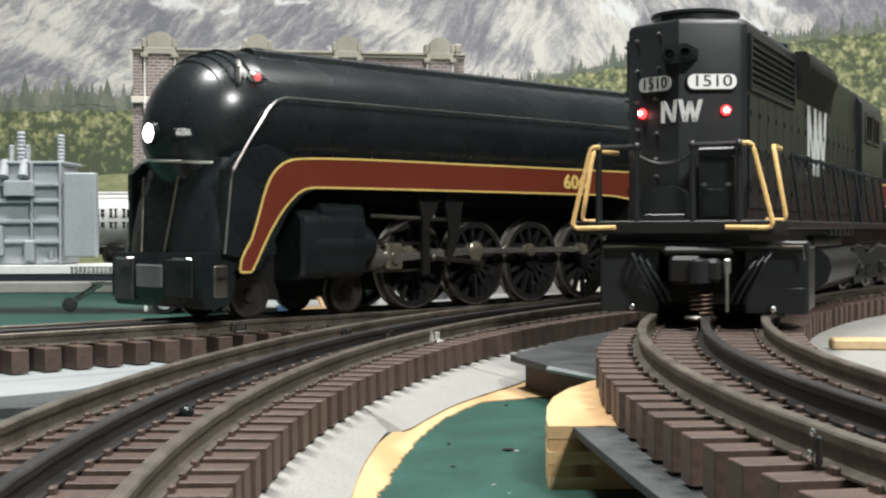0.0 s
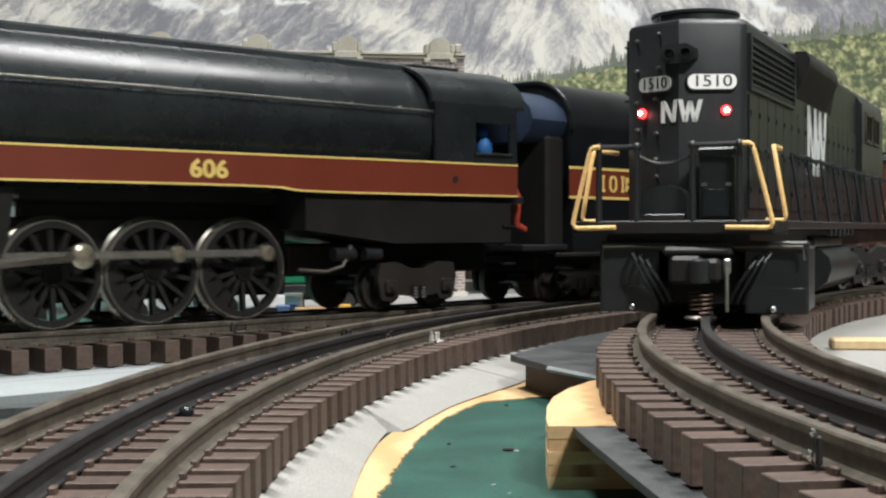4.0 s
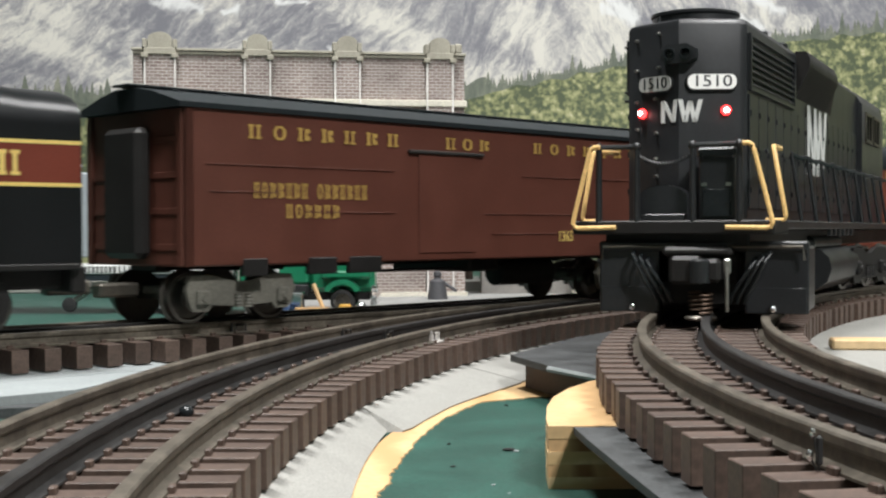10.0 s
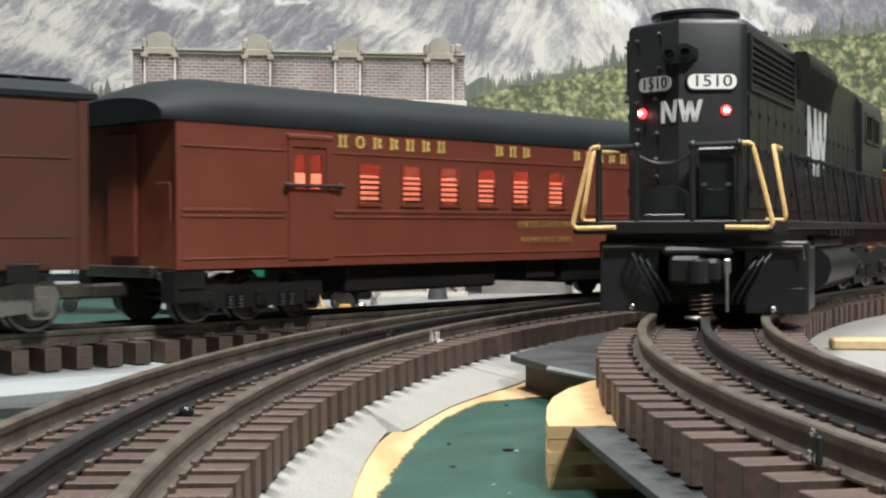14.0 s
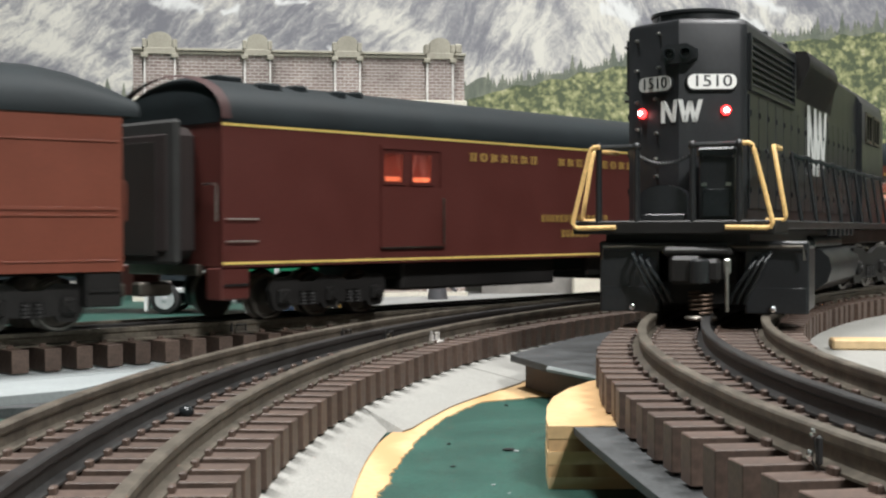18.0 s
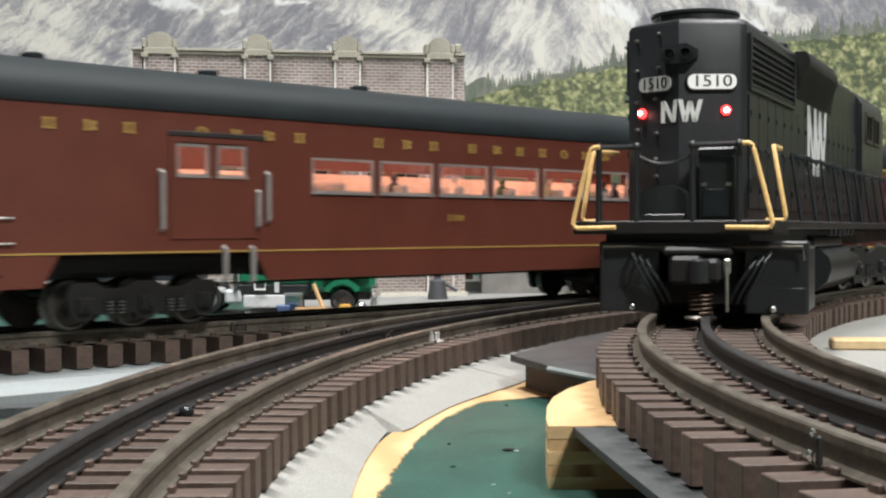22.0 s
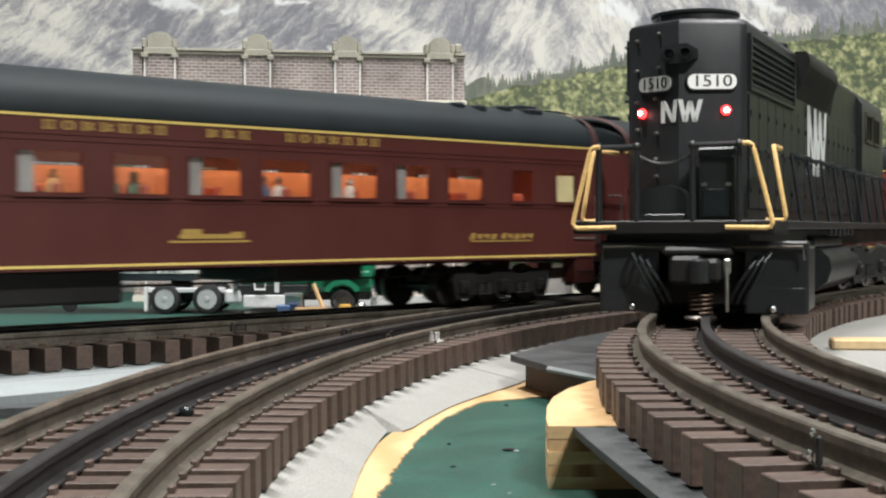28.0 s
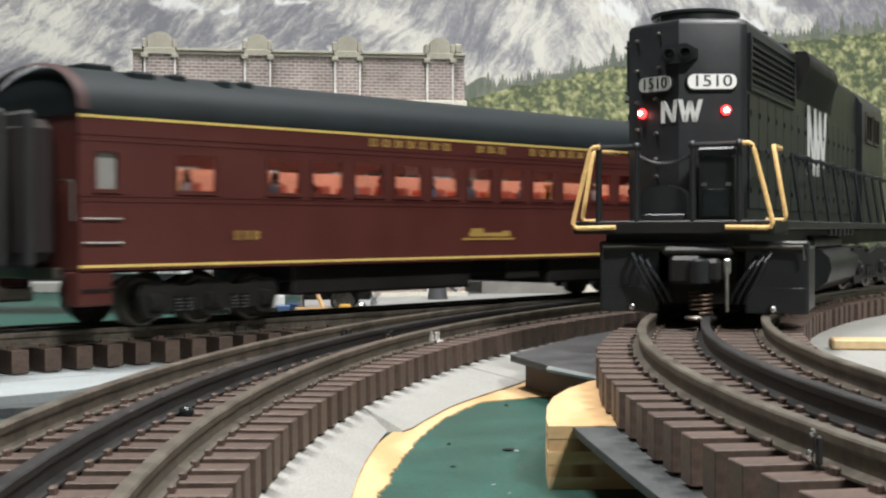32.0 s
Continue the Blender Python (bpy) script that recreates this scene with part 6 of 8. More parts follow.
        part("maroon_band", strip(a, b, e * 0.0320, e * 0.03225), MAROON_STRIPE, L, "maroon band")
        w = 0.00075
        part("gold_line", strip(resample(offset_line(top, -w / 2), 90), resample(offset_line(top, w / 2), 90), e * 0.0320, e * 0.0324), GOLD, L)
        part("gold_line", strip(resample(offset_line(bot, -w / 2), 90), resample(offset_line(bot, w / 2), 90), e * 0.0320, e * 0.0324), GOLD, L)
        part("gold_line", strip([(top[0][0], top[0][1] - w), (bot[0][0], bot[0][1] - w)], [top[0], bot[0]], e * 0.0320, e * 0.0324), GOLD, L)
        lettering("number", "606", 0.0086, GOLD, L, pose(X(0.1529), e * 0.0324, 0.0541, 90, 0, 0 if e < 0 else 180), 1.22, bold=0.00028)
        hr = [(X(-0.0402), e * 0.0326, 0.0246), (X(-0.0373), e * 0.0326, 0.0510), (X(-0.0362), e * 0.0326, 0.0546), (X(-0.0280), e * 0.0318, 0.0660), (X(-0.0185), e * 0.0305, 0.0776), (X(-0.0150), e * 0.0300, 0.0804), (X(-0.0110), e * 0.0298, 0.0818), (X(0.04), e * 0.0298, 0.0818), (X(0.13), e * 0.0298, 0.0818), (X(0.262), e * 0.0298, 0.0808)]
        part("handrail", Geo().tube(hr, 0.0005, 8), NICKEL, L, "bright wire handrail")
        for k in range(12):
            u = -0.01 + k * 0.0245
            part("boiler_seam", Geo().tube([(X(u), e * (R + 0.00005) * math.cos(radians(q)), ZC + (R + 0.00005) * math.sin(radians(q))) for q in range(-25, 18, 6)], 0.00016, 5), BLACK_SATIN, L)
            part("handrail_stud", Geo().cyl((X(u + 0.008), e * 0.0270, 0.0818), (X(u + 0.008), e * 0.0298, 0.0818), 0.0004, n=6), NICKEL, L)
    # body below the nose, pilot and steps
    part("running_board", Geo().box(X(-0.030), X(0.262), -0.0290, 0.0290, 0.0575, 0.0600), BLACK_SATIN, L)
    apron = []
    for z, u, w in ((0.0240, -0.0440, 0.0300), (0.0340, -0.0435, 0.0288), (0.0440, -0.0425, 0.0268), (0.0540, -0.0400, 0.0245), (0.0590, -0.0380, 0.0235)):
        apron.append([(X(u), -w * 0.55, z), (X(u + 0.0012), -w * 0.8, z), (X(u + 0.0040), -w, z), (X(-0.0150), -0.0290, z), (X(-0.0150), 0.0290, z), (X(u + 0.0040), w, z), (X(u + 0.0012), w * 0.8, z), (X(u), w * 0.55, z)])
    part("front_apron", Geo().loft(apron), BLACK_GLOSS, L, sharp=60)
    for y0, y1 in ((-0.0010, -0.0060), (0.0143, 0.0175)):
        part("apron_rib", Geo().tube([(X(-0.0449 + 0.003 * (y0 > 0.02)), y0, 0.0250), (X(-0.0418 + 0.002 * (y0 > 0.02)), y1, 0.0530)], 0.0006, 6), STEEL_DARK, L)
    pil = [(X(-0.0478), 0.0248), (X(-0.0330), 0.0248), (X(-0.0330), 0.0190), (X(-0.0345), 0.0120), (X(-0.0370), 0.0060), (X(-0.0460), 0.0050), (X(-0.0482), 0.0090), (X(-0.0482), 0.0235)]
    part("pilot", Geo().prism(pil, "y", -0.0300, 0.0300), BLACK_GLOSS, L, "black box pilot with recessed steps")
    part("pilot_panel", Geo().box(X(-0.0489), X(-0.0480), -0.0250, -0.0075, 0.0090, 0.0225, 0.0004), BLACK_SATIN, L)
    part("pilot_panel", Geo().box(X(-0.0489), X(-0.0480), 0.0140, 0.0275, 0.0070, 0.0225, 0.0004), SLATE, L)
    # the pale grey paints the reflected light on the black pilot's middle
    part("coupler_door", Geo().box(X(-0.0490), X(-0.0480), -0.0055, 0.0120, 0.0120, 0.0205, 0.0006), material("pilot_reflection_grey", (0.13, 0.135, 0.14), 0.35, stain=0.3), L, "drop-coupler door, its reflection painted in pale grey")
    for e in (-1, 1):
        part("pilot_step", Geo().box(X(-0.0435), X(-0.0375), min(e * 0.0298, e * 0.0310), max(e * 0.0298, e * 0.0310), 0.0090, 0.0205, 0.0008), STEEL_DARK, L)
        part("step_tread", Geo().box(X(-0.0430), X(-0.0380), min(e * 0.0300, e * 0.0318), max(e * 0.0300, e * 0.0318), 0.0160, 0.0166), BLACK_SATIN, L)
        part("pilot_grab", Geo().tube([(X(-0.0485), e * 0.0240, 0.0228), (X(-0.0500), e * 0.0235, 0.0228), (X(-0.0500), e * 0.0150, 0.0228), (X(-0.0485), e * 0.0145, 0.0228)], 0.0004, 6), NICKEL, L)
        # cylinders, crosshead and motion bracket
        casing = [(-1, 0.0140, 0)] + [(90 - a, 0.0190 - 0.0050 * math.cos(radians(a)), 0.0050) for a in range(0, 91, 15)] + [(a, 0.0345 + 0.0060 * math.sin(radians(a)), 0.0060) for a in range(0, 91, 15)] + [(-1, 0.0405, 0)]
        cy = part("cylinder", Geo().revolve((X(0.0030), e * 0.0225, 0.0265), (1, 0, 0), [(0, 0.0030), (0.0005, 0.0082), (0.0020, 0.0086), (0.0290, 0.0086), (0.0305, 0.0080), (0.0310, 0.0030)], 28).revolve((X(0.0060), e * 0.0225, 0.0385), (1, 0, 0), [(0, 0.0030), (0.001, 0.0066), (0.0230, 0.0056), (0.0240, 0.0030)], 20).loft([[(X(u), e * (0.0305 - g2 - q * (1 - math.cos(radians(a)))) if a >= 0 else e * 0.0100, zz) for a, zz, q in casing] for u, g2 in ((-0.0030, 0.0020), (-0.0018, 0.0004), (0.0, 0.0), (0.0265, 0.0), (0.0282, 0.0006), (0.0290, 0.0022))]), BLACK_GLOSS, L, "black cylinder and steam chest casing")
        part("piston_gland", Geo().revolve((X(0.0375), e * 0.0235, 0.0215), (1, 0, 0), [(-0.005, 0.0056), (0.0015, 0.0052), (0.0018, 0.0034), (0.0060, 0.0030), (0.0065, 0.0018)], 16), ROD_STEEL, cy)
        part("slide_bar", Geo().box(X(0.0380), X(0.0640), min(e * 0.0225, e * 0.0245), max(e * 0.0225, e * 0.0245), 0.0268, 0.0280, 0.0002).box(X(0.0380), X(0.0640), min(e * 0.0225, e * 0.0245), max(e * 0.0225, e * 0.0245), 0.0158, 0.0168, 0.0002), STEEL_DARK, L)
        part("motion_bracket", Geo().prism([(X(0.0580), 0.0470), (X(0.0700), 0.0470), (X(0.0690), 0.0410), (X(0.0650), 0.0360), (X(0.0650), 0.0150), (X(0.0610), 0.0140), (X(0.0610), 0.0380)], "y", e * 0.0262, e * 0.0280), UNDER_BLACK, L)
        part("link_hanger", Geo().prism([(X(0.0730), 0.0470), (X(0.0840), 0.0470), (X(0.0820), 0.0300), (X(0.0760), 0.0180), (X(0.0740), 0.0190), (X(0.0760), 0.0320)], "y", e * 0.0272, e * 0.0284), UNDER_BLACK, L)
        part("valve_rod", Geo().tube([(X(0.0350), e * 0.0250, 0.0385), (X(0.0780), e * 0.0270, 0.0370)], 0.0009, 8), STEEL_DARK, L)
        part("reach_rod", Geo().tube([(X(0.0680), e * 0.0262, 0.0440), (X(0.0760), e * 0.0262, 0.0462), (X(0.0860), e * 0.0262, 0.0440)], 0.0010, 8), STEEL_DARK, L)
    # frame and firebox
    frame_plate = Geo().box(X(-0.040), X(0.200), -0.0120, 0.0120, 0.0085, 0.0376, 0.001).box(X(-0.020), X(0.200), -0.0125, 0.0125, 0.0428, 0.0580, 0.001)
    for a, b in ((-0.030, 0.033), (0.043, 0.054), (0.058, 0.087), (0.098, 0.200)):
        frame_plate.box(X(a), X(b), -0.0030, 0.0030, 0.0374, 0.0430)
    part("frame", frame_plate, UNDER_BLACK, L)
    part("firebox", Geo().prism([(X(0.1960), 0.0580), (X(0.3040), 0.0580), (X(0.3040), 0.0275), (X(0.2400), 0.0275), (X(0.1960), 0.0330)], "y", -0.0300, 0.0300), UNDER_BLACK, L)
    part("ash_pan", Geo().box(X(0.2000), X(0.3060), -0.0130, 0.0130, 0.0150, 0.0276, 0.001), UNDER_BLACK, L)
    for e in (-1, 1):
        for u, w in ((0.2120, 0.010), (0.2270, 0.008)):
            part("injector", Geo().cyl((X(u), e * 0.0255, 0.0235), (X(u + w), e * 0.0255, 0.0235), 0.0026, n=12), BLACK_SATIN, L)
        part("injector_pipe", Geo().tube([(X(0.1950), e * 0.0265, 0.0180), (X(0.2080), e * 0.0265, 0.0170), (X(0.2160), e * 0.0265, 0.0190), (X(0.2200), e * 0.0265, 0.0270)], 0.0008, 8), STEEL_DARK, L)
    # lead and trailing trucks
    bogie(L, X(0.0045), [-0.0235, 0.0235], 0.0085, UNDER_BLACK, 0.0108, 0.0120, 0.0045, None, (0, 4.2))
    bogie(L, X(0.2560), [-0.0150, 0.0150], 0.0100, material("dusty_truck_grey", (0.027, 0.024, 0.020), 0.36, stain=0.25, bump=0.00005), 0.0225, 0.0200, 0.0045, SET_BOX, (0, 7.2))
    # drivers and rods
    for e in (-1, 1):
        for u in DRIVER_U:
            place = Matrix.Translation((X(u), e * 0.0172, 0.0185))
            flip = Matrix.Identity(4) if e < 0 else Matrix.Diagonal((1, -1, 1, 1))
            w = part("driving_wheel", DRIVER, None, L, "spoked black driving wheel with a bright tyre", at=place)
            if e > 0:
                w.scale = (1, -1, 1)
            part("tyre", TYRE, None, w)
            for k in range(14):
                part("spoke", SPOKE, None, w, at=pose(0, 0, 0, 0, 360 / 14 * k, 0))
            RODS.append(("wheel", w, place, e))
        y = e * 0.0232
        g = Geo()
        for a, b in zip(DRIVER_U, DRIVER_U[1:]):
            g.box(X(a), X(b), y - 0.0007, y + 0.0007, -0.0014, 0.0014, 0.0004)
        for u in DRIVER_U:
            g.cyl((X(u), y - 0.0011, 0), (X(u), y + 0.0011, 0), 0.0031, n=18)
        sr = part("side_rod", g, ROD_STEEL, L, "steel side rod joining the drivers", at=pose(0, 0, 0.0185))
        for u in DRIVER_U:
            part("rod_cap", Geo().revolve((X(u), y - 0.0010 * (1 if e < 0 else -1), 0), (0, e, 0), [(0, 0.0029), (0.0012, 0.0027), (0.0016, 0.0014)], 16), ROD_BRIGHT, sr)
        RODS.append(("side", sr, None, e))
        ym = e * 0.0256
        mr = part("main_rod", Geo().box(-0.0460, 0.0, ym - 0.0008, ym + 0.0008, -0.0016, 0.0016, 0.0004).cyl((-0.046, ym - 0.0013, 0), (-0.046, ym + 0.0013, 0), 0.0026, n=14), ROD_STEEL, L, "dull steel main rod")
        part("big_end", Geo().revolve((0, ym - e * 0.0016, 0), (0, e, 0), [(0, 0.0040), (0.0030, 0.0043), (0.0036, 0.0036), (0.0042, 0.0018)], 20), ROD_BRIGHT, mr, "polished brass-bright big end")
        RODS.append(("main", mr, X, e))
        ch = part("crosshead", Geo().box(-0.0045, 0.0045, e * 0.0235 - 0.0026, e * 0.0235 + 0.0026, -0.0050, 0.0060, 0.0010).cyl((-0.014, e * 0.0235, 0), (-0.004, e * 0.0235, 0), 0.0010, n=10), ROD_BRIGHT, L, "bright crosshead")
        RODS.append(("cross", ch, X, e))
        ec = part("eccentric_rod", Geo().box(-0.0285, 0.0, e * 0.0278 - 0.0006, e * 0.0278 + 0.0006, -0.0010, 0.0010, 0.0003).cyl((0, e * 0.0272, 0), (0, e * 0.0284, 0), 0.0016, n=12).sphere((-0.0285, e * 0.0278, 0), 0.0018, 10, 8), STEEL_DARK, L)
        RODS.append(("ecc", ec, X, e))
    # cab
    CW = 0.0312
    for e in (-1, 1):
        part("cab_side", side_wall(X(0.2600), X(0.3068), 0.0470, 0.0850, [(X(0.2825), X(0.3025), 0.0648, 0.0776)], e * CW, e * (CW - 0.0012)), BLACK_GLOSS, L, "black cab side with an open window")
        part("window_sill", Geo().box(X(0.2815), X(0.3035), min(e * 0.0310, e * 0.0324), max(e * 0.0310, e * 0.0324), 0.0640, 0.0649, 0.0002), BLACK_SATIN, L)
        part("step_hole", Geo().cyl((X(0.2700), e * 0.0322, 0.0535), (X(0.2700), e * 0.0324, 0.0535), 0.0015, n=12), BLACK_SATIN, L)
    arch = [(CW * math.cos(radians(a)), 0.0850 + 0.0172 * math.sin(radians(a))) for a in range(0, 181, 10)]
    inner = [(0.96 * y, z - 0.0012) for y, z in reversed(arch)]
    part("cab_roof", Geo().prism(arch + inner, "x", X(0.2585), X(0.3120)), BLACK_GLOSS, L)
    part("roof_hatch", Geo().box(X(0.2680), X(0.2950), -0.0080, 0.0080, 0.1015, 0.1032, 0.0006), BLACK_SATIN, L)
    part("cab_front", Geo().prism([(-CW + 0.001, 0.0600)] + [(0.96 * y, z - 0.0014) for y, z in reversed(arch)] + [(CW - 0.001, 0.0600)], "x", X(0.2610), X(0.2640)), BLACK_SATIN, L)
    part("backhead", Geo().box(X(0.2640), X(0.2760), -0.0200, 0.0200, 0.0500, 0.0860, 0.003), UNDER_BLACK, L)
    part("cab_floor", Geo().box(X(0.2600), X(0.3120), -0.0300, 0.0300, 0.0440, 0.0470), BLACK_SATIN, L)
    part("engineer_figurine", Geo().sphere((X(0.2945), -0.0235, 0.0672), 0.0042, 12, 8, (0.9, 0.8, 1.25)).sphere((X(0.2940), -0.0232, 0.0742), 0.0024), material("blue_figurine_paint", (0.02, 0.13, 0.36), 0.6), L, "small blue-painted plain figurine")
    for z in (0.010, 0.018, 0.026, 0.034):
        part("cab_step", Geo().box(X(0.2990), X(0.3060), -0.0310, -0.0280, z, z + 0.0008), BLACK_SATIN, L)


def tender():
    C = 0.4595
    T = thing("tender", "black streamlined coal tender with a maroon gold-edged band", "model tender")
    TRAIN.append((T, C, 0.16))
    X = lambda u: u - C
    prof = [(0.3420, 0.1000), (0.3470, 0.1008), (0.4400, 0.1008), (0.4700, 0.1000), (0.4950, 0.0970), (0.5150, 0.0920), (0.5350, 0.0855), (0.5500, 0.0812), (0.5620, 0.0795), (0.5790, 0.0790), (0.5805, 0.0785)]
    rings = []
    for u, zt in prof:
        w = 0.0318
        r = min(0.0260, zt - 0.0640) * 0.80
        arc = [(w * 0.70 * (1 - math.cos(radians(q))), r * math.sin(radians(q))) for q in range(0, 91, 9)]
        ring = [(X(u), -w, 0.0217), (X(u), -w, zt - r - 0.0008)]
        ring += [(X(u), -w + d, zt - r + h) for d, h in arc] + [(X(u), -w * 0.28, zt), (X(u), w * 0.28, zt)]
        ring += [(X(u), w - d, zt - r + h) for d, h in reversed(arc)]
        ring += [(X(u), w, zt - r - 0.0008), (X(u), w, 0.0217)]
        rings.append(ring)
    part("shell", Geo().loft(rings), TENDER_BLACK, T, "smooth black tender shell sloping down at the back", sharp=50)
    # lip and recessed front
    lip = [(-0.0312, 0.0780)] + [(-0.0312 + 0.0218 * (1 - math.cos(radians(a))), 0.0800 + 0.0205 * math.sin(radians(a))) for a in range(0, 91, 10)] + [(0.0312 - 0.0218 * (1 - math.cos(radians(a))), 0.0800 + 0.0205 * math.sin(radians(a))) for a in range(90, -1, -10)] + [(0.0312, 0.0780)]
    part("shell_lip", Geo().tube([(X(0.3420), y, z) for y, z in lip], 0.0010, 8), TENDER_BLACK, T)
    part("front_wall", Geo().box(X(0.3290), X(0.3420), -0.0270, 0.0270, 0.0217, 0.0750, 0.0015), UNDER_BLACK, T)
    blue = material("dark_blue_curtain", (0.022, 0.034, 0.062), 0.45, stain=0.25)
    part("weather_curtain", Geo().prism([(0.0285 * math.cos(radians(a)), 0.0815 + 0.0150 * math.sin(radians(a))) for a in range(-40, 221, 20)], "x", X(0.3160), X(0.3420)), blue, T, "dark blue-grey curtain between cab and tender")
    for e in (-1, 1):
        w = 0.0006
        y0, y1 = e * 0.0318, e * 0.0321
        part("maroon_band", Geo().box(X(0.3390), X(0.5800), min(y0, y1), max(y0, y1), 0.0474, 0.0608), MAROON_STRIPE, T, "maroon band")
        for z in (0.0474, 0.0608):
            part("gold_line", Geo().box(X(0.3388), X(0.5802), min(y0, e * 0.0323), max(y0, e * 0.0323), z - w, z + w), GOLD, T)
        for txt, ua, ub in (("NNNNNNN", 0.3590, 0.4305), ("NNN", 0.4425, 0.4745), ("NNNNNNN", 0.4860, 0.5620)):
            letters(T, txt, X(ua), X(ub), 0.0541, 0.0078, e * 0.0322, GOLD)
        part("lower_rail", Geo().box(X(0.3300), X(0.5800), min(e * 0.0300, e * 0.0322), max(e * 0.0300, e * 0.0322), 0.0205, 0.0225, 0.0004), UNDER_BLACK, T)
    red = material("red_hose_rubber", (0.42, 0.055, 0.03), 0.5)
    part("red_hose", Geo().tube([(X(0.3080), -0.0180, 0.0560), (X(0.3100), -0.0215, 0.0530), (X(0.3110), -0.0240, 0.0470), (X(0.3100), -0.0240, 0.0400), (X(0.3110), -0.0230, 0.0350), (X(0.3180), -0.0220, 0.0330)], 0.0016, 10), red, T, "red rubber hose between cab and tender")
    part("drawbar", Geo().box(X(0.3000), X(0.3480), -0.0050, 0.0050, 0.0150, 0.0180, 0.0005), UNDER_BLACK, T)
    part("underframe", Geo().box(X(0.3300), X(0.5790), -0.0200, 0.0200, 0.0140, 0.0218, 0.001), UNDER_BLACK, T)
    part("end_beam", Geo().box(X(0.5780), X(0.5830), -0.0290, 0.0290, 0.0130, 0.0215, 0.0006), UNDER_BLACK, T)
    part("rear_coupler", Geo().box(X(0.5800), X(0.5960), -0.0030, 0.0030, 0.0110, 0.0160, 0.0008), STEEL_DARK, T)
    part("front_deck", Geo().box(X(0.3080), X(0.3420), -0.0290, 0.0290, 0.0235, 0.0262, 0.0005), BLACK_SATIN, T)
    for k, z in enumerate((0.0085, 0.0150)):
        part("tender_step", Geo().box(X(0.3340), X(0.3420), -0.0312, -0.0280, z, z + 0.0008), BLACK_SATIN, T)
    bogie(T, X(0.3715), [-0.0260, 0.0, 0.0260], 0.0090, UNDER_BLACK, 0.0230, 0.0168, 0.0035, SET_BOX, (3.5, 9.5))
    bogie(T, X(0.5297), [-0.0238, 0.0, 0.0238], 0.0090, UNDER_BLACK, 0.0230, 0.0168, 0.0035, SET_BOX, (5.5, 11.5))


steam_locomotive()
tender()
# ================= passenger and express cars =================
HALF = 0.0318


def arch_ring(x, w, z_side, rise, n=16):
    """An arched roof line across the car at x."""
    return [(x, w * math.cos(math.pi * k / n), z_side + rise * math.sin(math.pi * k / n) ** 0.85) for k in range(n + 1)]


def roof_geo(x0, x1, w, z_side, rise, blunt=0.004, drop=0.35, thick=0.0012):
    """A solid arched roof; its ends bend down over a short length."""
    rings = []
    for x, f in ((x0, 1 - drop), (x0 + blunt * 0.25, 1 - drop * 0.55), (x0 + blunt * 0.6, 1 - drop * 0.2), (x0 + blunt, 1.0), ((x0 + x1) / 2, 1.0), (x1 - blunt, 1.0), (x1 - blunt * 0.6, 1 - drop * 0.2), (x1 - blunt * 0.25, 1 - drop * 0.55), (x1, 1 - drop)):
        top = arch_ring(x, w, z_side, rise * f)
        rings.append(top + [(x, -w, z_side - thick), (x, w, z_side - thick)])
    return Geo().loft(rings)


def lit(name, colour, strength):
    return glowing(name, colour, strength)


GANGWAY = material("dark_gangway_bellows", (0.020, 0.013, 0.012), 0.8, stain=0.2)
HOOD_MAROON = material("dark_end_hood_paint", (0.036, 0.010, 0.009), 0.65, stain=0.1)
STRIP_RED = lit("red_lamp_strip", (1.0, 0.29, 0.19), 22.0)
STRIP_ORANGE = lit("orange_lamp_strip", (1.0, 0.52, 0.26), 17.0)
STRIP_DINER = lit("warm_diner_lamp_strip", (1.0, 0.42, 0.20), 10.0)
STRIP_PINK = lit("pink_lamp_strip", (1.0, 0.46, 0.34), 8.0)
STRIP_PEACH = lit("peach_lamp_strip", (1.0, 0.50, 0.36), 20.0)
INSIDE_TAN = material("tan_interior_card", (0.52, 0.34, 0.22), 0.7, stain=0.2)
INSIDE_PALE = material("pale_interior_card", (0.60, 0.50, 0.42), 0.7, stain=0.2)
SEAT_GREY = material("grey_seat_plastic", (0.30, 0.29, 0.27), 0.6)
SEAT_RED = material("red_seat_plastic", (0.40, 0.10, 0.06), 0.6)
BLIND = material("yellow_blind", (0.78, 0.68, 0.36), 0.7)
RED_PLASTIC = material("red_lens_plastic", (0.34, 0.05, 0.045), 0.35)
SILVER = material("silver_paint", (0.34, 0.31, 0.29), 0.4, 0.3, stain=0.1)
BRAKE_DARK = material("dark_window_bars", (0.02, 0.018, 0.016), 0.6)
FIG_PAINTS = [material("figurine_paint", c, 0.6) for c in ((0.62, 0.56, 0.48), (0.09, 0.13, 0.20), (0.40, 0.08, 0.06), (0.07, 0.13, 0.07), (0.55, 0.36, 0.14), (0.04, 0.04, 0.05), (0.24, 0.17, 0.17))]


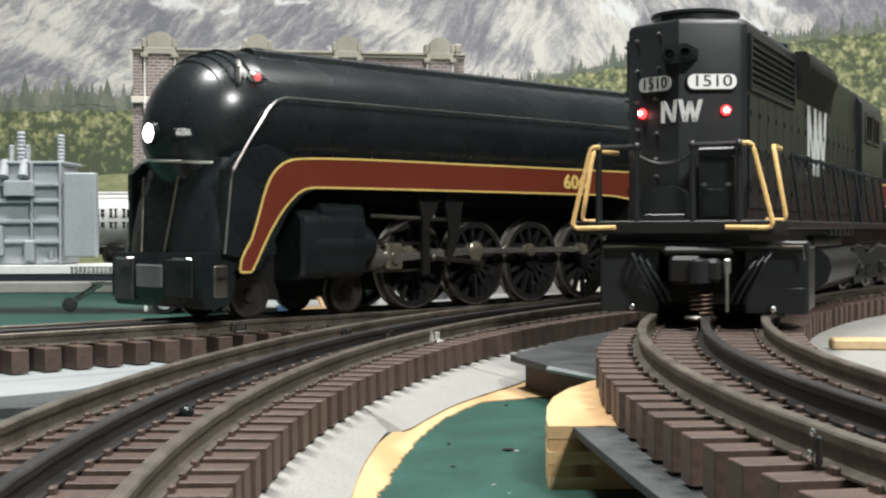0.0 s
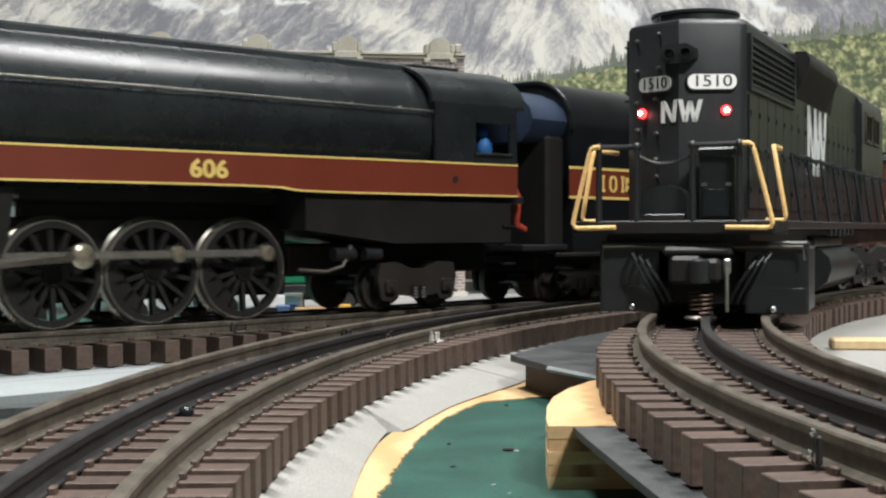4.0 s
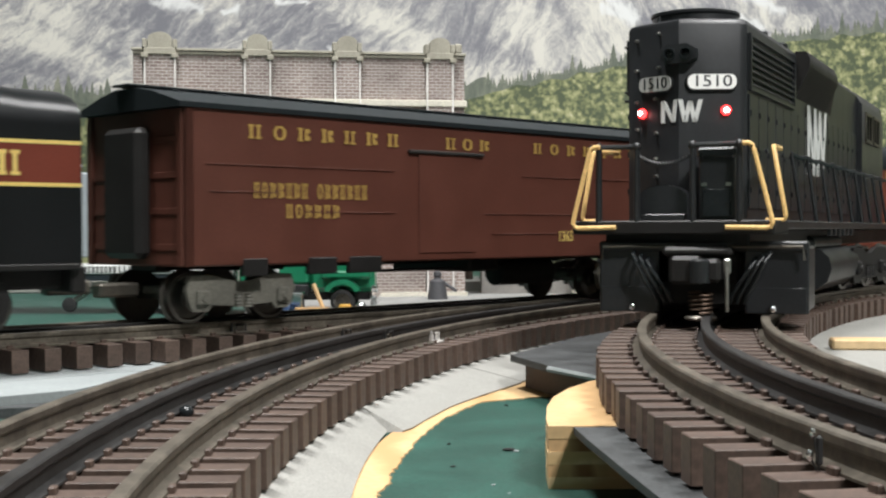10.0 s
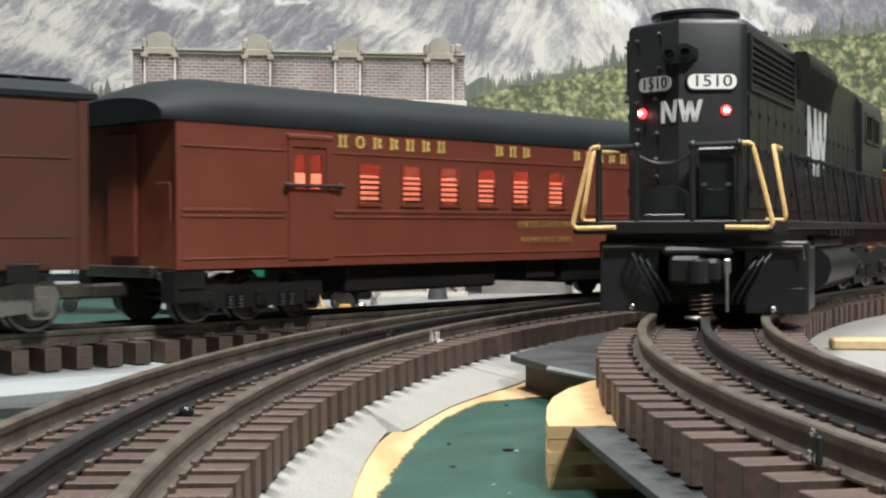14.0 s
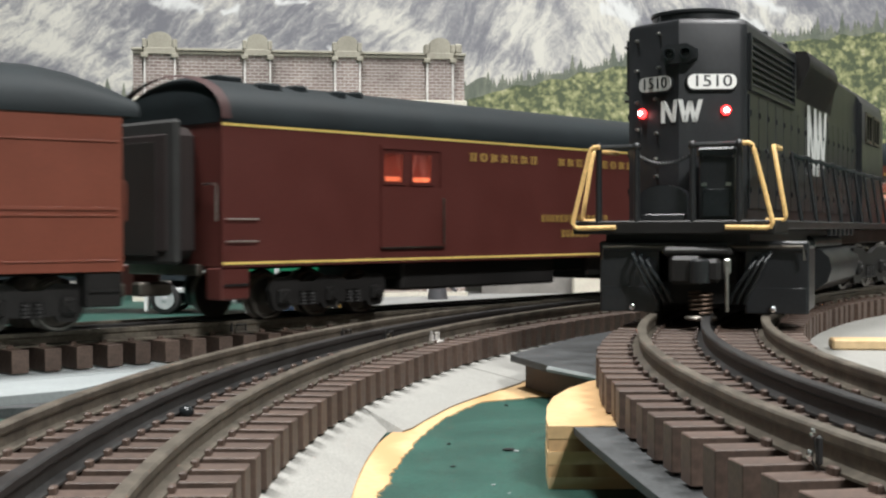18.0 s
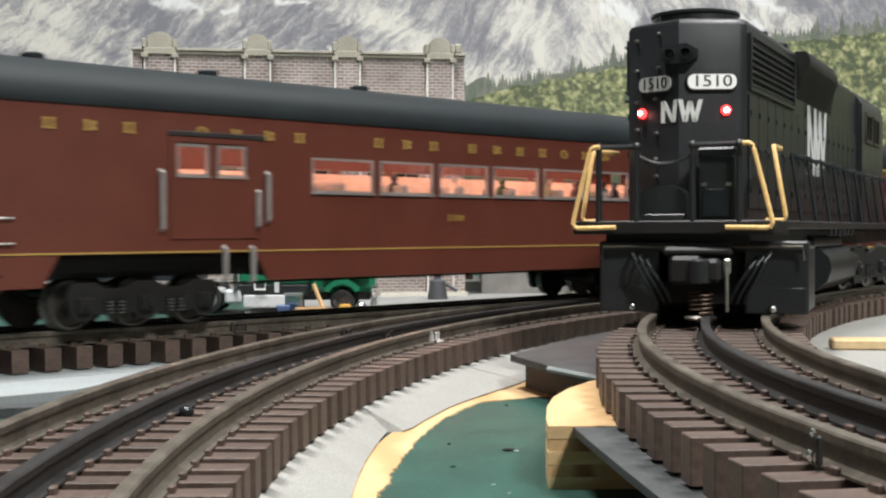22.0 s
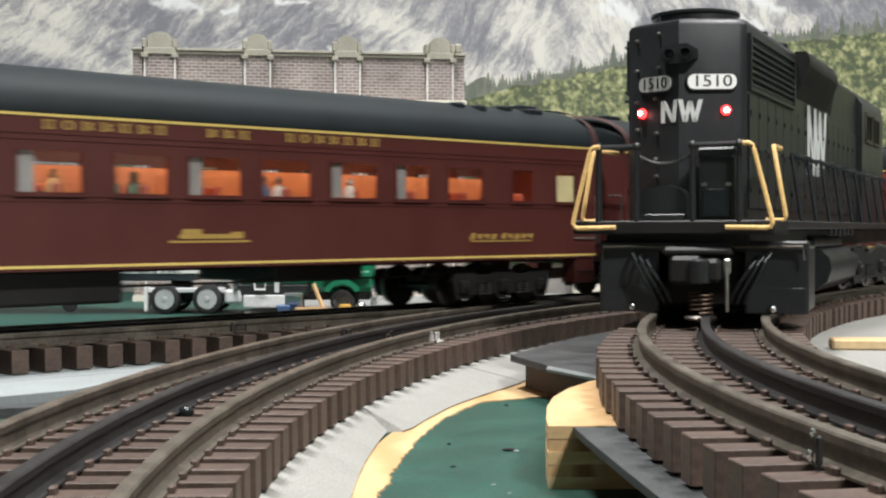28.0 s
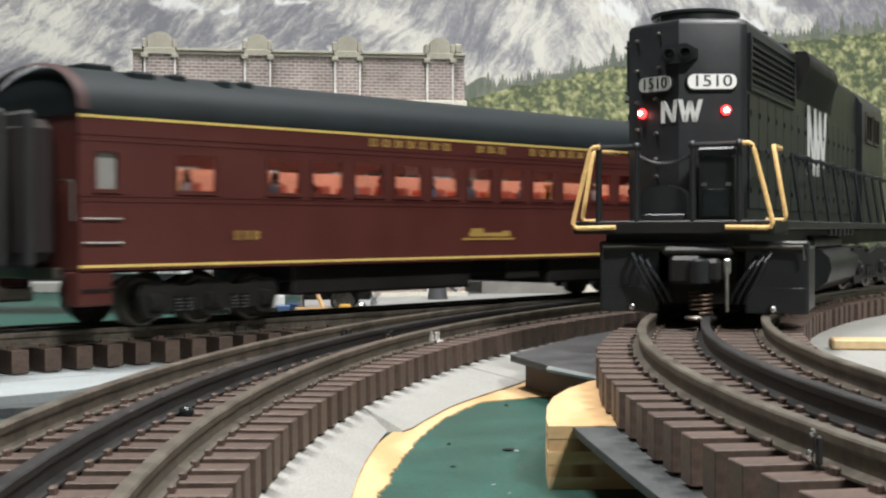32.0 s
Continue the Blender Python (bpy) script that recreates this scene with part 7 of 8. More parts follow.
def coach(name, label, u0, u1, paint, z0, z1, z_roof, windows, glow, times, ends="diaphragm", band=None, roof_paint=None, seats=SEAT_RED, inside=INSIDE_TAN, holes=(), roof_over=0.0, axles=(-0.0235, 0.0, 0.0235), truck=0.055, truck_mat=None, end_paint=None, skip=0, frames=None, blunt=0.006, drop=0.35, half=HALF, boxes=((0.235, 0.483, 0.0085), (0.543, 0.60, 0.0105), (0.615, 0.765, 0.0085))):
    """A passenger car. windows: (from, to, low, high) along the train; holes: windows of other heights."""
    C = (u0 + u1) / 2
    car = thing(name, label, "model railway car", group="cars of the passing train")
    TRAIN.append((car, C, (u1 - u0) - 2 * truck))
    X = lambda u: u - C
    cut = [(X(a), X(b), c, d) for a, b, c, d in list(windows) + list(holes)]
    inx = half - 0.0012
    for e in (-1, 1):
        part("side_wall", side_wall(X(u0), X(u1), z0, z1, cut, e * half, e * inx), paint, car)
        for q in cut:
            part("window_pane", Geo().box(q[0], q[1], min(e * (half - 0.0009), e * (half - 0.0006)), max(e * (half - 0.0009), e * (half - 0.0006)), q[2], q[3]), GLASS, car).visible_shadow = False
            f = 0.0005
            part("window_frame", side_wall(q[0] - f, q[1] + f, q[2] - f, q[3] + f, [(q[0] + 0.0004, q[1] - 0.0004, q[2] + 0.0004, q[3] - 0.0004)], e * (half + 0.0003), e * (half - 0.0006)), frames or paint, car)
            part("window_sill", Geo().box(q[0] - 0.0009, q[1] + 0.0009, min(e * half, e * (half + 0.0009)), max(e * half, e * (half + 0.0009)), q[2] - 0.0010, q[2] - 0.0003), frames or paint, car)
        if band:
            for z, h, m in band:
                part("painted_line", Geo().box(X(u0), X(u1), min(e * half, e * (half + 0.0003)), max(e * half, e * (half + 0.0003)), z - h / 2, z + h / 2), m, car)
    ep = end_paint or paint
    arch = [(inx * math.cos(math.pi * k / 16), z1 + (z_roof - z1) * 0.96 * (1 - drop) * math.sin(math.pi * k / 16) ** 0.85) for k in range(17)]
    for x, s in ((X(u0), 1), (X(u1), -1)):
        part("end_wall", Geo().prism([(half - 0.0002, z0 + 0.0002)] + arch + [(-half + 0.0002, z0 + 0.0002)], "x", x + s * 0.0004, x + s * 0.0022), ep, car)
        if ends == "diaphragm":
            dp = part("diaphragm", Geo().box(min(x, x - s * 0.0125), max(x, x - s * 0.0125), -0.0190, 0.0190, z0 + 0.003, 0.0690, 0.003), GANGWAY, car)
            part("striker_plate", Geo().box(-0.0215, 0.0215, -0.0030, 0.0, z0 + 0.001, 0.0715, 0.0012), DIAPHRAGM, dp, "grey rubber end gangway", at=pose(x - s * 0.0120, 0, 0, 0, 0, 90 * s))
            part("gangway_curtain", Geo().box(-0.0105, 0.0105, 0.0, 0.0006, z0 + 0.004, 0.0640, 0.0002), BRAKE_DARK, dp, at=pose(x - s * 0.0120, 0, 0, 0, 0, 90 * s))
        else:
            part("end_door", Geo().box(min(x, x - s * 0.0012), max(x, x - s * 0.0012), -0.0090, 0.0090, z0 + 0.004, z1 - 0.004, 0.0006), ep, car)
        for e in (-1, 1):
            st = part("step", Geo().box(min(x, x + s * 0.0125), max(x, x + s * 0.0125), min(e * 0.0220, e * 0.0312), max(e * 0.0220, e * 0.0312), z0 - 0.0115, z0 - 0.0001, 0.0006), ep if ends == "diaphragm" else UNDER_BLACK, car)
            part("tread", Geo().box(min(x + s * 0.001, x + s * 0.0115), max(x + s * 0.001, x + s * 0.0115), min(e * 0.0222, e * 0.0320), max(e * 0.0222, e * 0.0320), z0 - 0.0066, z0 - 0.0058), UNDER_BLACK, st)
            for z in ((0.0290, 0.0368) if ends == "diaphragm" else ()):
                part("grab_iron", Geo().tube([(x + s * 0.0015, e * half, z), (x + s * 0.0015, e * (half + 0.0010), z), (x + s * 0.0150, e * (half + 0.0010), z), (x + s * 0.0150, e * half, z)], 0.00035, 6), NICKEL, car, "bright wire grab iron")
            part("end_rail", Geo().tube([(x - s * 0.0008, e * 0.0225, 0.0485), (x - s * 0.0016, e * 0.0230, 0.0490), (x - s * 0.0016, e * 0.0300, 0.0490), (x - s * 0.0016, e * 0.0306, 0.0480), (x - s * 0.0016, e * 0.0306, 0.0360)], 0.0004, 6), NICKEL if ends == "diaphragm" else paint, car)
        part("coupler", Geo().box(min(x, x - s * 0.014), max(x, x - s * 0.014), -0.0030, 0.0030, 0.0095, 0.0145, 0.0008), STEEL_DARK, car)
        part("buffer_beam", Geo().box(min(x, x - s * 0.003), max(x, x - s * 0.003), -0.0210, 0.0210, z0 - 0.003, z0 + 0.001, 0.0004), STEEL_DARK, car)
    rf = part("roof", roof_geo(X(u0) - roof_over, X(u1) + roof_over, half + 0.0006, z1, z_roof - z1, blunt, drop), roof_paint or ROOF_GREY, car, "dark grey arched roof", sharp=50)
    # interior
    part("floor", Geo().box(X(u0) + 0.0025, X(u1) - 0.0025, -inx, inx, z0 + 0.0002, z0 + 0.0022), inside, car)
    part("aisle_partition", Geo().box(X(u0) + 0.030, X(u1) - 0.030, 0.0060, 0.0068, z0 + 0.0022, 0.0560), inside, car)
    part("lamp_strip", Geo().box(X(u0) + 0.012, X(u1) - 0.012, -0.0050, 0.0050, z1 - 0.0032, z1 - 0.0024), glow, car, "glowing ceiling lamp strip")
    k = 0
    for a, b, c, d in windows:
        k += 1
        if skip and k % skip == 0:
            continue
        m = (X(a) + X(b)) / 2
        part("seat", Geo().box(m - 0.0060, m + 0.0045, -0.0270, -0.0080, z0 + 0.0022, c - 0.006, 0.001).box(m + 0.0035, m + 0.0060, -0.0270, -0.0080, c - 0.007, c + 0.0038, 0.0008), seats, car)
    # underbody
    L = u1 - u0
    part("centre_sill", Geo().box(X(u0) + 0.004, X(u1) - 0.004, -0.0060, 0.0060, z0 - 0.0018, z0 + 0.0001), UNDER_BLACK, car)
    for a, b, z in boxes:
        part("equipment_box", Geo().box(X(u0) + a * L, X(u0) + b * L, -0.0260, 0.0260, z, z0 + 0.0001, 0.001), UNDER_BLACK, car)
    part("brake_pipe", Geo().tube([(X(u0) + 0.085, -0.0230, 0.0140), (X(u1) - 0.085, -0.0230, 0.0140)], 0.0005, 6), UNDER_BLACK, car)
    for x in (X(u0) + truck, X(u1) - truck):
        bogie(car, x, list(axles), 0.0085, truck_mat or UNDER_BLACK, 0.0240, 0.0160, 0.0035, None, times)
    return car, X


def roof_details(car, X, u0, u1, z, paint=None):
    """Vents, hatches and the maroon end hood of an arched roof."""
    for u, s in ((u0, 1), (u1, -1)):
        hood = []
        for dx, f in ((-0.0008, 0.94), (0.0012, 1.0), (0.0034, 1.0)):
            hood.append([(X(u) + s * dx, (HALF + 0.0010) * math.cos(math.pi * k / 16), 0.0716 + (z - 0.0716 + 0.0006) * f * math.sin(math.pi * k / 16) ** 0.85) for k in range(17)])
        part("end_hood", Geo().loft(hood, cap=False, closed=False), paint or HOOD_MAROON, car, "maroon arched end hood", sharp=60)
        for dx, y, w in ((0.030, -0.019, 0.010), (0.046, -0.017, 0.006), (0.064, -0.020, 0.005), (0.075, -0.018, 0.005)):
            zz = 0.0716 + (z - 0.0716) * (1 - (y / HALF) ** 2) ** 0.42
            part("roof_vent", Geo().box(X(u) + s * dx - w / 2, X(u) + s * dx + w / 2, y - 0.004, y + 0.004, zz - 0.0030, zz + 0.0012, 0.0008), ROOF_GREY, car)
            part("roof_vent", Geo().box(X(u) + s * dx - w / 2, X(u) + s * dx + w / 2, -y - 0.004, -y + 0.004, zz - 0.0030, zz + 0.0012, 0.0008), ROOF_GREY, car)
        part("roof_hatch", Geo().box(X(u) + s * 0.021 - 0.006, X(u) + s * 0.021 + 0.006, -0.010, 0.010, z - 0.0010, z + 0.0014, 0.0006), ROOF_GREY, car)


def figurines(car, X, windows, z, seed, chance=0.8):
    rnd = random.Random(seed)
    for a, b, c, d in windows:
        for f in (0.25, 0.7):
            if rnd.random() > chance:
                continue
            x = X(a) + (b - a) * f + rnd.uniform(-0.001, 0.001)
            y = rnd.uniform(-0.026, -0.018)
            g = Geo().sphere((x, y, c + 0.0012), 0.0030, 10, 8, (1, 0.8, 1.5)).sphere((x, y, c + 0.0068), 0.0017, 10, 8)
            part("passenger_figurine", g, rnd.choice(FIG_PAINTS), car, "tiny painted plain figurine")


def train_emblem(car, X, u, z, y=HALF):
    """Small gold side emblem with a long low outline."""
    for e in (-1, 1):
        g = Geo().box(X(u), X(u) + 0.0330, min(e * y, e * (y + 0.0003)), max(e * y, e * (y + 0.0003)), z - 0.0026, z - 0.0018)
        g.box(X(u) + 0.0040, X(u) + 0.0300, min(e * y, e * (y + 0.0003)), max(e * y, e * (y + 0.0003)), z - 0.0012, z + 0.0004)
        g.box(X(u) + 0.0050, X(u) + 0.0130, min(e * y, e * (y + 0.0003)), max(e * y, e * (y + 0.0003)), z + 0.0004, z + 0.0022)
        g.box(X(u) + 0.0250, X(u) + 0.0300, min(e * y, e * (y + 0.0003)), max(e * y, e * (y + 0.0003)), z + 0.0004, z + 0.0012)
        part("gold_emblem", g, GOLD_DULL, car, "small gold side emblem")


def words(car, X, text, u0, u1, z, h, mat=None, wide=0.62):
    for e in (-1, 1):
        letters(car, text, X(u0), X(u1), z, h, e * (HALF + 0.0002), mat or GOLD_DULL, wide=wide)


# ---- express boxcar ----
def boxcar():
    u0, u1 = 0.6150, 0.9056
    C = (u0 + u1) / 2
    X = lambda u: u - C
    car = thing("express_boxcar", "brown-red express boxcar with gold lettering and grey bogies", "model railway car", group="cars of the passing train")
    TRAIN.append((car, C, 0.235))
    part("body", Geo().box(X(u0), X(u1), -0.0314, 0.0314, 0.0204, 0.0755, 0.0006), BOX_RED, car, "brown-red ribbed car body")
    roof = [(-0.0326, 0.0750), (-0.0326, 0.0768), (-0.0170, 0.0812), (-0.0060, 0.0832), (0.0060, 0.0832), (0.0170, 0.0812), (0.0326, 0.0768), (0.0326, 0.0750)]
    part("roof", Geo().prism(roof, "x", X(u0) - 0.0035, X(u1) + 0.0035), ROOF_GREY, car, "dark grey sloping roof")
    part("running_board", Geo().box(X(u0) - 0.006, X(u1) + 0.006, -0.0055, 0.0055, 0.0838, 0.0846, 0.0002), ROOF_GREY, car)
    for k in range(14):
        x = X(u0) + 0.012 + k * 0.0204
        part("roof_rib", Geo().prism([(-0.0318, 0.0769), (-0.0060, 0.0838), (0.0060, 0.0838), (0.0318, 0.0769)], "x", x, x + 0.0012), ROOF_GREY, car)
    for e in (-1, 1):
        y0, y1 = e * 0.0314, e * 0.0319
        yy = (min(y0, y1), max(y0, y1))
        for z, a, b in ((0.0560, 0.0085, 0.098), (0.0560, 0.175, 0.285), (0.0395, 0.052, 0.098), (0.0465, 0.010, 0.040), (0.0395, 0.150, 0.225), (0.0310, 0.155, 0.285)):
            part("side_seam", Geo().box(X(u0) + a, X(u0) + b, *yy, z - 0.0002, z + 0.0002, 0.0001), BOX_RED, car)
        for k in range(2):
            z = 0.0220 + k * 0.0030
            part("plank_line", Geo().box(X(u0) + 0.002, X(u1) - 0.002, min(y0, e * 0.03146), max(y0, e * 0.03146), z - 0.00025, z + 0.00005), BOX_RED, car)
        dr = part("sliding_door", Geo().box(X(0.7262), X(0.7600), min(y0, e * 0.0320), max(y0, e * 0.0320), 0.0235, 0.0640, 0.0002), BOX_RED, car)
        part("door_track", Geo().box(X(0.7200), X(0.7640), min(y0, e * 0.0330), max(y0, e * 0.0330), 0.0634, 0.0648, 0.0003), BRAKE_DARK, car)
        for a, b in ((0.6390, 0.6500), (0.6690, 0.6830), (0.6890, 0.7060), (0.8560, 0.8680), (0.8790, 0.8900)):
            part("sill_bracket", Geo().box(X(a), X(b), min(e * 0.0290, e * 0.0318), max(e * 0.0290, e * 0.0318), 0.0165, 0.0228, 0.0004), UNDER_BLACK, car)
            part("corner_post", Geo().box(X(u0) - 0.0004, X(u0) + 0.0030, min(y0, e * 0.0320), max(y0, e * 0.0320), 0.0204, 0.0750, 0.0003), BOX_RED, car)
        part("corner_post", Geo().box(X(u1) - 0.0030, X(u1) + 0.0004, min(y0, e * 0.0320), max(y0, e * 0.0320), 0.0204, 0.0750, 0.0003), BOX_RED, car)
        letters(car, "NNNNNNN", X(0.6385), X(0.7175), 0.0680, 0.0050, e * 0.0316, GOLD_DULL, wide=0.5)
        letters(car, "NNN", X(0.7395), X(0.7700), 0.0682, 0.0047, e * 0.0316, GOLD_DULL, wide=0.55)
        letters(car, "NNNNNNN", X(0.7940), X(0.8760), 0.0686, 0.0046, e * 0.0316, GOLD_DULL, wide=0.45)
        letters(car, "NNNNNNN NNNNNNN", X(0.6430), X(0.6985), 0.0472, 0.0056, e * 0.0316, GOLD_DULL)
        letters(car, "NNNNNN", X(0.6575), X(0.6845), 0.0398, 0.0050, e * 0.0316, GOLD_DULL)
        lettering("number", "1365", 0.0066, GOLD, car, pose(X(0.8195), e * 0.0317, 0.0296, 90, 0, 0 if e < 0 else 180), 0.85)
    for x, s in ((X(u0), 1), (X(u1), -1)):
        for k in range(4):
            z = 0.0260 + k * 0.0125
            part("end_rib", Geo().box(min(x, x - s * 0.0003), max(x, x - s * 0.0003), -0.0300, 0.0300, z, z + 0.0022, 0.0001), BOX_RED, car)
        for ya in (-0.0305, 0.0270):
            part("end_post", Geo().box(min(x, x - s * 0.0010), max(x, x - s * 0.0010), ya, ya + 0.0035, 0.0204, 0.0750, 0.0005), BOX_RED, car)
        part("gangway", Geo().box(min(x, x - s * 0.0065), max(x, x - s * 0.0065), -0.0115, 0.0115, 0.0230, 0.0690, 0.0020), UNDER_BLACK, car)
        part("coupler", Geo().box(min(x, x - s * 0.016), max(x, x - s * 0.016), -0.0030, 0.0030, 0.0095, 0.0145, 0.0008), STEEL_DARK, car)
    part("centre_sill", Geo().box(X(u0) + 0.003, X(u1) - 0.003, -0.0080, 0.0080, 0.0186, 0.0206), UNDER_BLACK, car)
    part("brake_rod", Geo().tube([(X(0.7000), -0.0180, 0.0165), (X(0.8000), -0.0180, 0.0165)], 0.0007, 6), UNDER_BLACK, car)
    part("air_tank", Geo().revolve((X(0.7900), -0.0140, 0.0140), (1, 0, 0), [(0, 0.001), (0.001, 0.0060), (0.036, 0.0060), (0.037, 0.001)], 16), UNDER_BLACK, car)
    part("battery_box", Geo().box(X(0.7640), X(0.7830), -0.0240, 0.0240, 0.0150, 0.0205, 0.0008), UNDER_BLACK, car)
    for u in (0.6430, 0.8745):
        bogie(car, X(u), [-0.0178, 0.0178], 0.0092, TRUCK_GREY, 0.0235, 0.0172, 0.0045, SET_BOX, (7.5, 15.5))


boxcar()

# ---- mail car ----
MAIL_W = [(a, a + 0.0112, 0.0430, 0.0584) for a in (1.0167, 1.0396, 1.0614, 1.0843, 1.1069, 1.1313)]
car, X = coach("mail_car", "brick-red railway mail car with barred windows lit red inside", 0.9330, 1.2840, MAIL_RED, 0.0196, 0.0714, 0.0884, MAIL_W, STRIP_RED, (11.0, 19.0), "door", None, None, SEAT_GREY, INSIDE_PALE, [(0.9842, 0.9905, 0.0478, 0.0610), (0.9918, 0.9985, 0.0478, 0.0610), (1.2190, 1.2250, 0.0500, 0.0630), (1.2265, 1.2330, 0.0500, 0.0630)], roof_over=0.006, blunt=0.030, drop=0.55, skip=1, truck=0.040)
for e in (-1, 1):
    yy = lambda d: (min(e * HALF, e * (HALF + d)), max(e * HALF, e * (HALF + d)))
    for a, b in ((0.9350, 0.9800), (1.0035, 1.2145), (1.2375, 1.2820)):
        for z, h in ((0.0400, 0.0012), (0.0378, 0.0008), (0.0618, 0.0006), (0.0232, 0.0006)):
            part("side_moulding", Geo().box(X(a), X(b), *yy(0.0005), z - h / 2, z + h / 2, 0.0001), MAIL_RED, car)
    for a, b in ((0.9815, 1.0012), (1.2162, 1.2358)):
        part("side_door", side_wall(X(a), X(b), 0.0222, 0.0665, [(X(a + 0.0018), X(a + 0.0180), 0.0470, 0.0635)], e * (HALF + 0.0007), e * HALF), MAIL_RED, car)
        part("door_header", Geo().box(X(a - 0.0008), X(b + 0.0014), *yy(0.0012), 0.0662, 0.0680, 0.0003), MAIL_RED, car)
        arm = part("mail_hook", Geo().tube([(X(a - 0.003), e * (HALF + 0.0022), 0.0492), (X(b + 0.006), e * (HALF + 0.0022), 0.0492)], 0.0007, 8).tube([(X(a + 0.001), e * HALF, 0.0492), (X(a + 0.001), e * (HALF + 0.0024), 0.0492)], 0.0005, 6).tube([(X(b), e * HALF, 0.0492), (X(b), e * (HALF + 0.0024), 0.0492)], 0.0005, 6), BRAKE_DARK, car, "black mail-bag hook across the door")
        for ku in (b + 0.004, a - 0.002):
            part("hook_knob", Geo().sphere((X(ku), e * (HALF + 0.0022), 0.0492), 0.0012), BRAKE_DARK, arm)
    part("catcher_arm", Geo().tube([(X(1.2310), e * (HALF + 0.0024), 0.0490), (X(1.2310), e * (HALF + 0.0024), 0.0430), (X(1.2240), e * (HALF + 0.0030), 0.0385), (X(1.2080), e * (HALF + 0.0036), 0.0330), (X(1.2070), e * (HALF + 0.0036), 0.0300)], 0.0008, 8), BRAKE_DARK, car, "black mail catcher arm")
    for a, b, c, d in MAIL_W:
        for k in range(4):
            z = 0.0436 + k * 0.0021
            part("window_bar", Geo().box(X(a), X(b), min(e * (HALF - 0.0005), e * (HALF + 0.0003)), max(e * (HALF - 0.0005), e * (HALF + 0.0003)), z, z + 0.0009), BRAKE_DARK, car)
        part("meeting_rail", Geo().box(X(a), X(b), min(e * (HALF - 0.0005), e * (HALF + 0.0004)), max(e * (HALF - 0.0005), e * (HALF + 0.0004)), 0.0518, 0.0530), MAIL_RED, car)
    ang = 0 if e < 0 else 180
    lettering("lettering", "UNITED STATES MAIL", 0.0044, GOLD_DULL, car, pose(X(1.1300), e * (HALF + 0.0003), 0.0350, 90, 0, ang), 0.95)
    lettering("lettering", "RAILWAY POST OFFICE", 0.0034, GOLD_DULL, car, pose(X(1.1300), e * (HALF + 0.0003), 0.0283, 90, 0, ang), 1.0)
part("door_blind", Geo().box(X(1.2185), X(1.2335), -0.0302, -0.0298, 0.0495, 0.0632), BRAKE_DARK, car, "dark blind behind the door windows")
words(car, X, "NNNNNNN   NNN   NNNNNNN", 1.0035, 1.2100, 0.0665, 0.0046, GOLD, wide=0.5)
for u in (0.978, 1.004, 1.085, 1.155, 1.245):
    part("roof_vent", Geo().box(X(u) - 0.0045, X(u) + 0.0045, -0.0180, -0.0120, 0.0825, 0.0862, 0.001), ROOF_GREY, car)
    part("roof_vent", Geo().box(X(u) - 0.0045, X(u) + 0.0045, 0.0120, 0.0180, 0.0825, 0.0862, 0.001), ROOF_GREY, car)

# ---- maroon baggage car ----
LINES = [(0.0697, 0.0009, GOLD), (0.0214, 0.0009, GOLD)]
BAG_H = [(1.3945, 1.4050, 0.0516, 0.0632), (1.4100, 1.4215, 0.0516, 0.0632), (1.6065, 1.6180, 0.0516, 0.0632), (1.6220, 1.6325, 0.0516, 0.0632)]
car, X = coach("baggage_car", "maroon baggage car with gold lines, sliding doors and red-lit door windows", 1.3160, 1.7175, BAG_MAROON, 0.0200, 0.0716, 0.0884, [], STRIP_RED, (15.5, 23.0), "diaphragm", LINES, holes=BAG_H, end_paint=BAG_MAROON)
roof_details(car, X, 1.3160, 1.7175, 0.0884)
for e in (-1, 1):
    yy = lambda d: (min(e * HALF, e * (HALF + d)), max(e * HALF, e * (HALF + d)))
    for a, b, h in ((1.3925, 1.4285, 1.4275), (1.6005, 1.6360, 1.6010)):
        part("sliding_door", side_wall(X(a), X(b), 0.0255, 0.0660, [(X(a + 0.0008), X(b - 0.0020), 0.0500, 0.0645)], e * (HALF + 0.0006), e * HALF), BAG_MAROON, car)
        part("door_sill", Geo().box(X(a), X(b), *yy(0.0012), 0.0256, 0.0263), STEEL_DARK, car)
        part("door_handle", Geo().tube([(X(h), e * HALF, 0.0455), (X(h), e * (HALF + 0.0014), 0.0455), (X(h), e * (HALF + 0.0014), 0.0270)], 0.0004, 6), STEEL_DARK, car)
part("door_blind", Geo().box(X(1.6055), X(1.6335), -0.0302, -0.0298, 0.0505, 0.0640), BRAKE_DARK, car, "dark blind behind the door windows")
words(car, X, "NNNNNNN  NNN  NNNNNNN", 1.4435, 1.5842, 0.0633, 0.0034)
words(car, X, "NNNNNNN NNNNNNN", 1.4920, 1.5430, 0.0379, 0.0032)
words(car, X, "NNNNNN", 1.5065, 1.5280, 0.0310, 0.0032)

# ---- smooth red coach with skirts ----
RED_LINES = [(0.0737, 0.0006, GOLD_DULL), (0.0256, 0.0006, GOLD_DULL)]
RED_W = [(1.8885, 1.9187, 0.0473, 0.0594), (1.9231, 1.9515, 0.0473, 0.0594), (1.9560, 1.9845, 0.0473, 0.0594), (1.9885, 2.0175, 0.0473, 0.0594), (2.0220, 2.0505, 0.0473, 0.0594), (2.0545, 2.0835, 0.0473, 0.0594), (2.0875, 2.1050, 0.0473, 0.0594), (2.1115, 2.1285, 0.0473, 0.0594)]
RED_H = [(1.8294, 1.8414, 0.0520, 0.0620), (1.8460, 1.8575, 0.0520, 0.0620), (2.1530, 2.1635, 0.0545, 0.0660)]
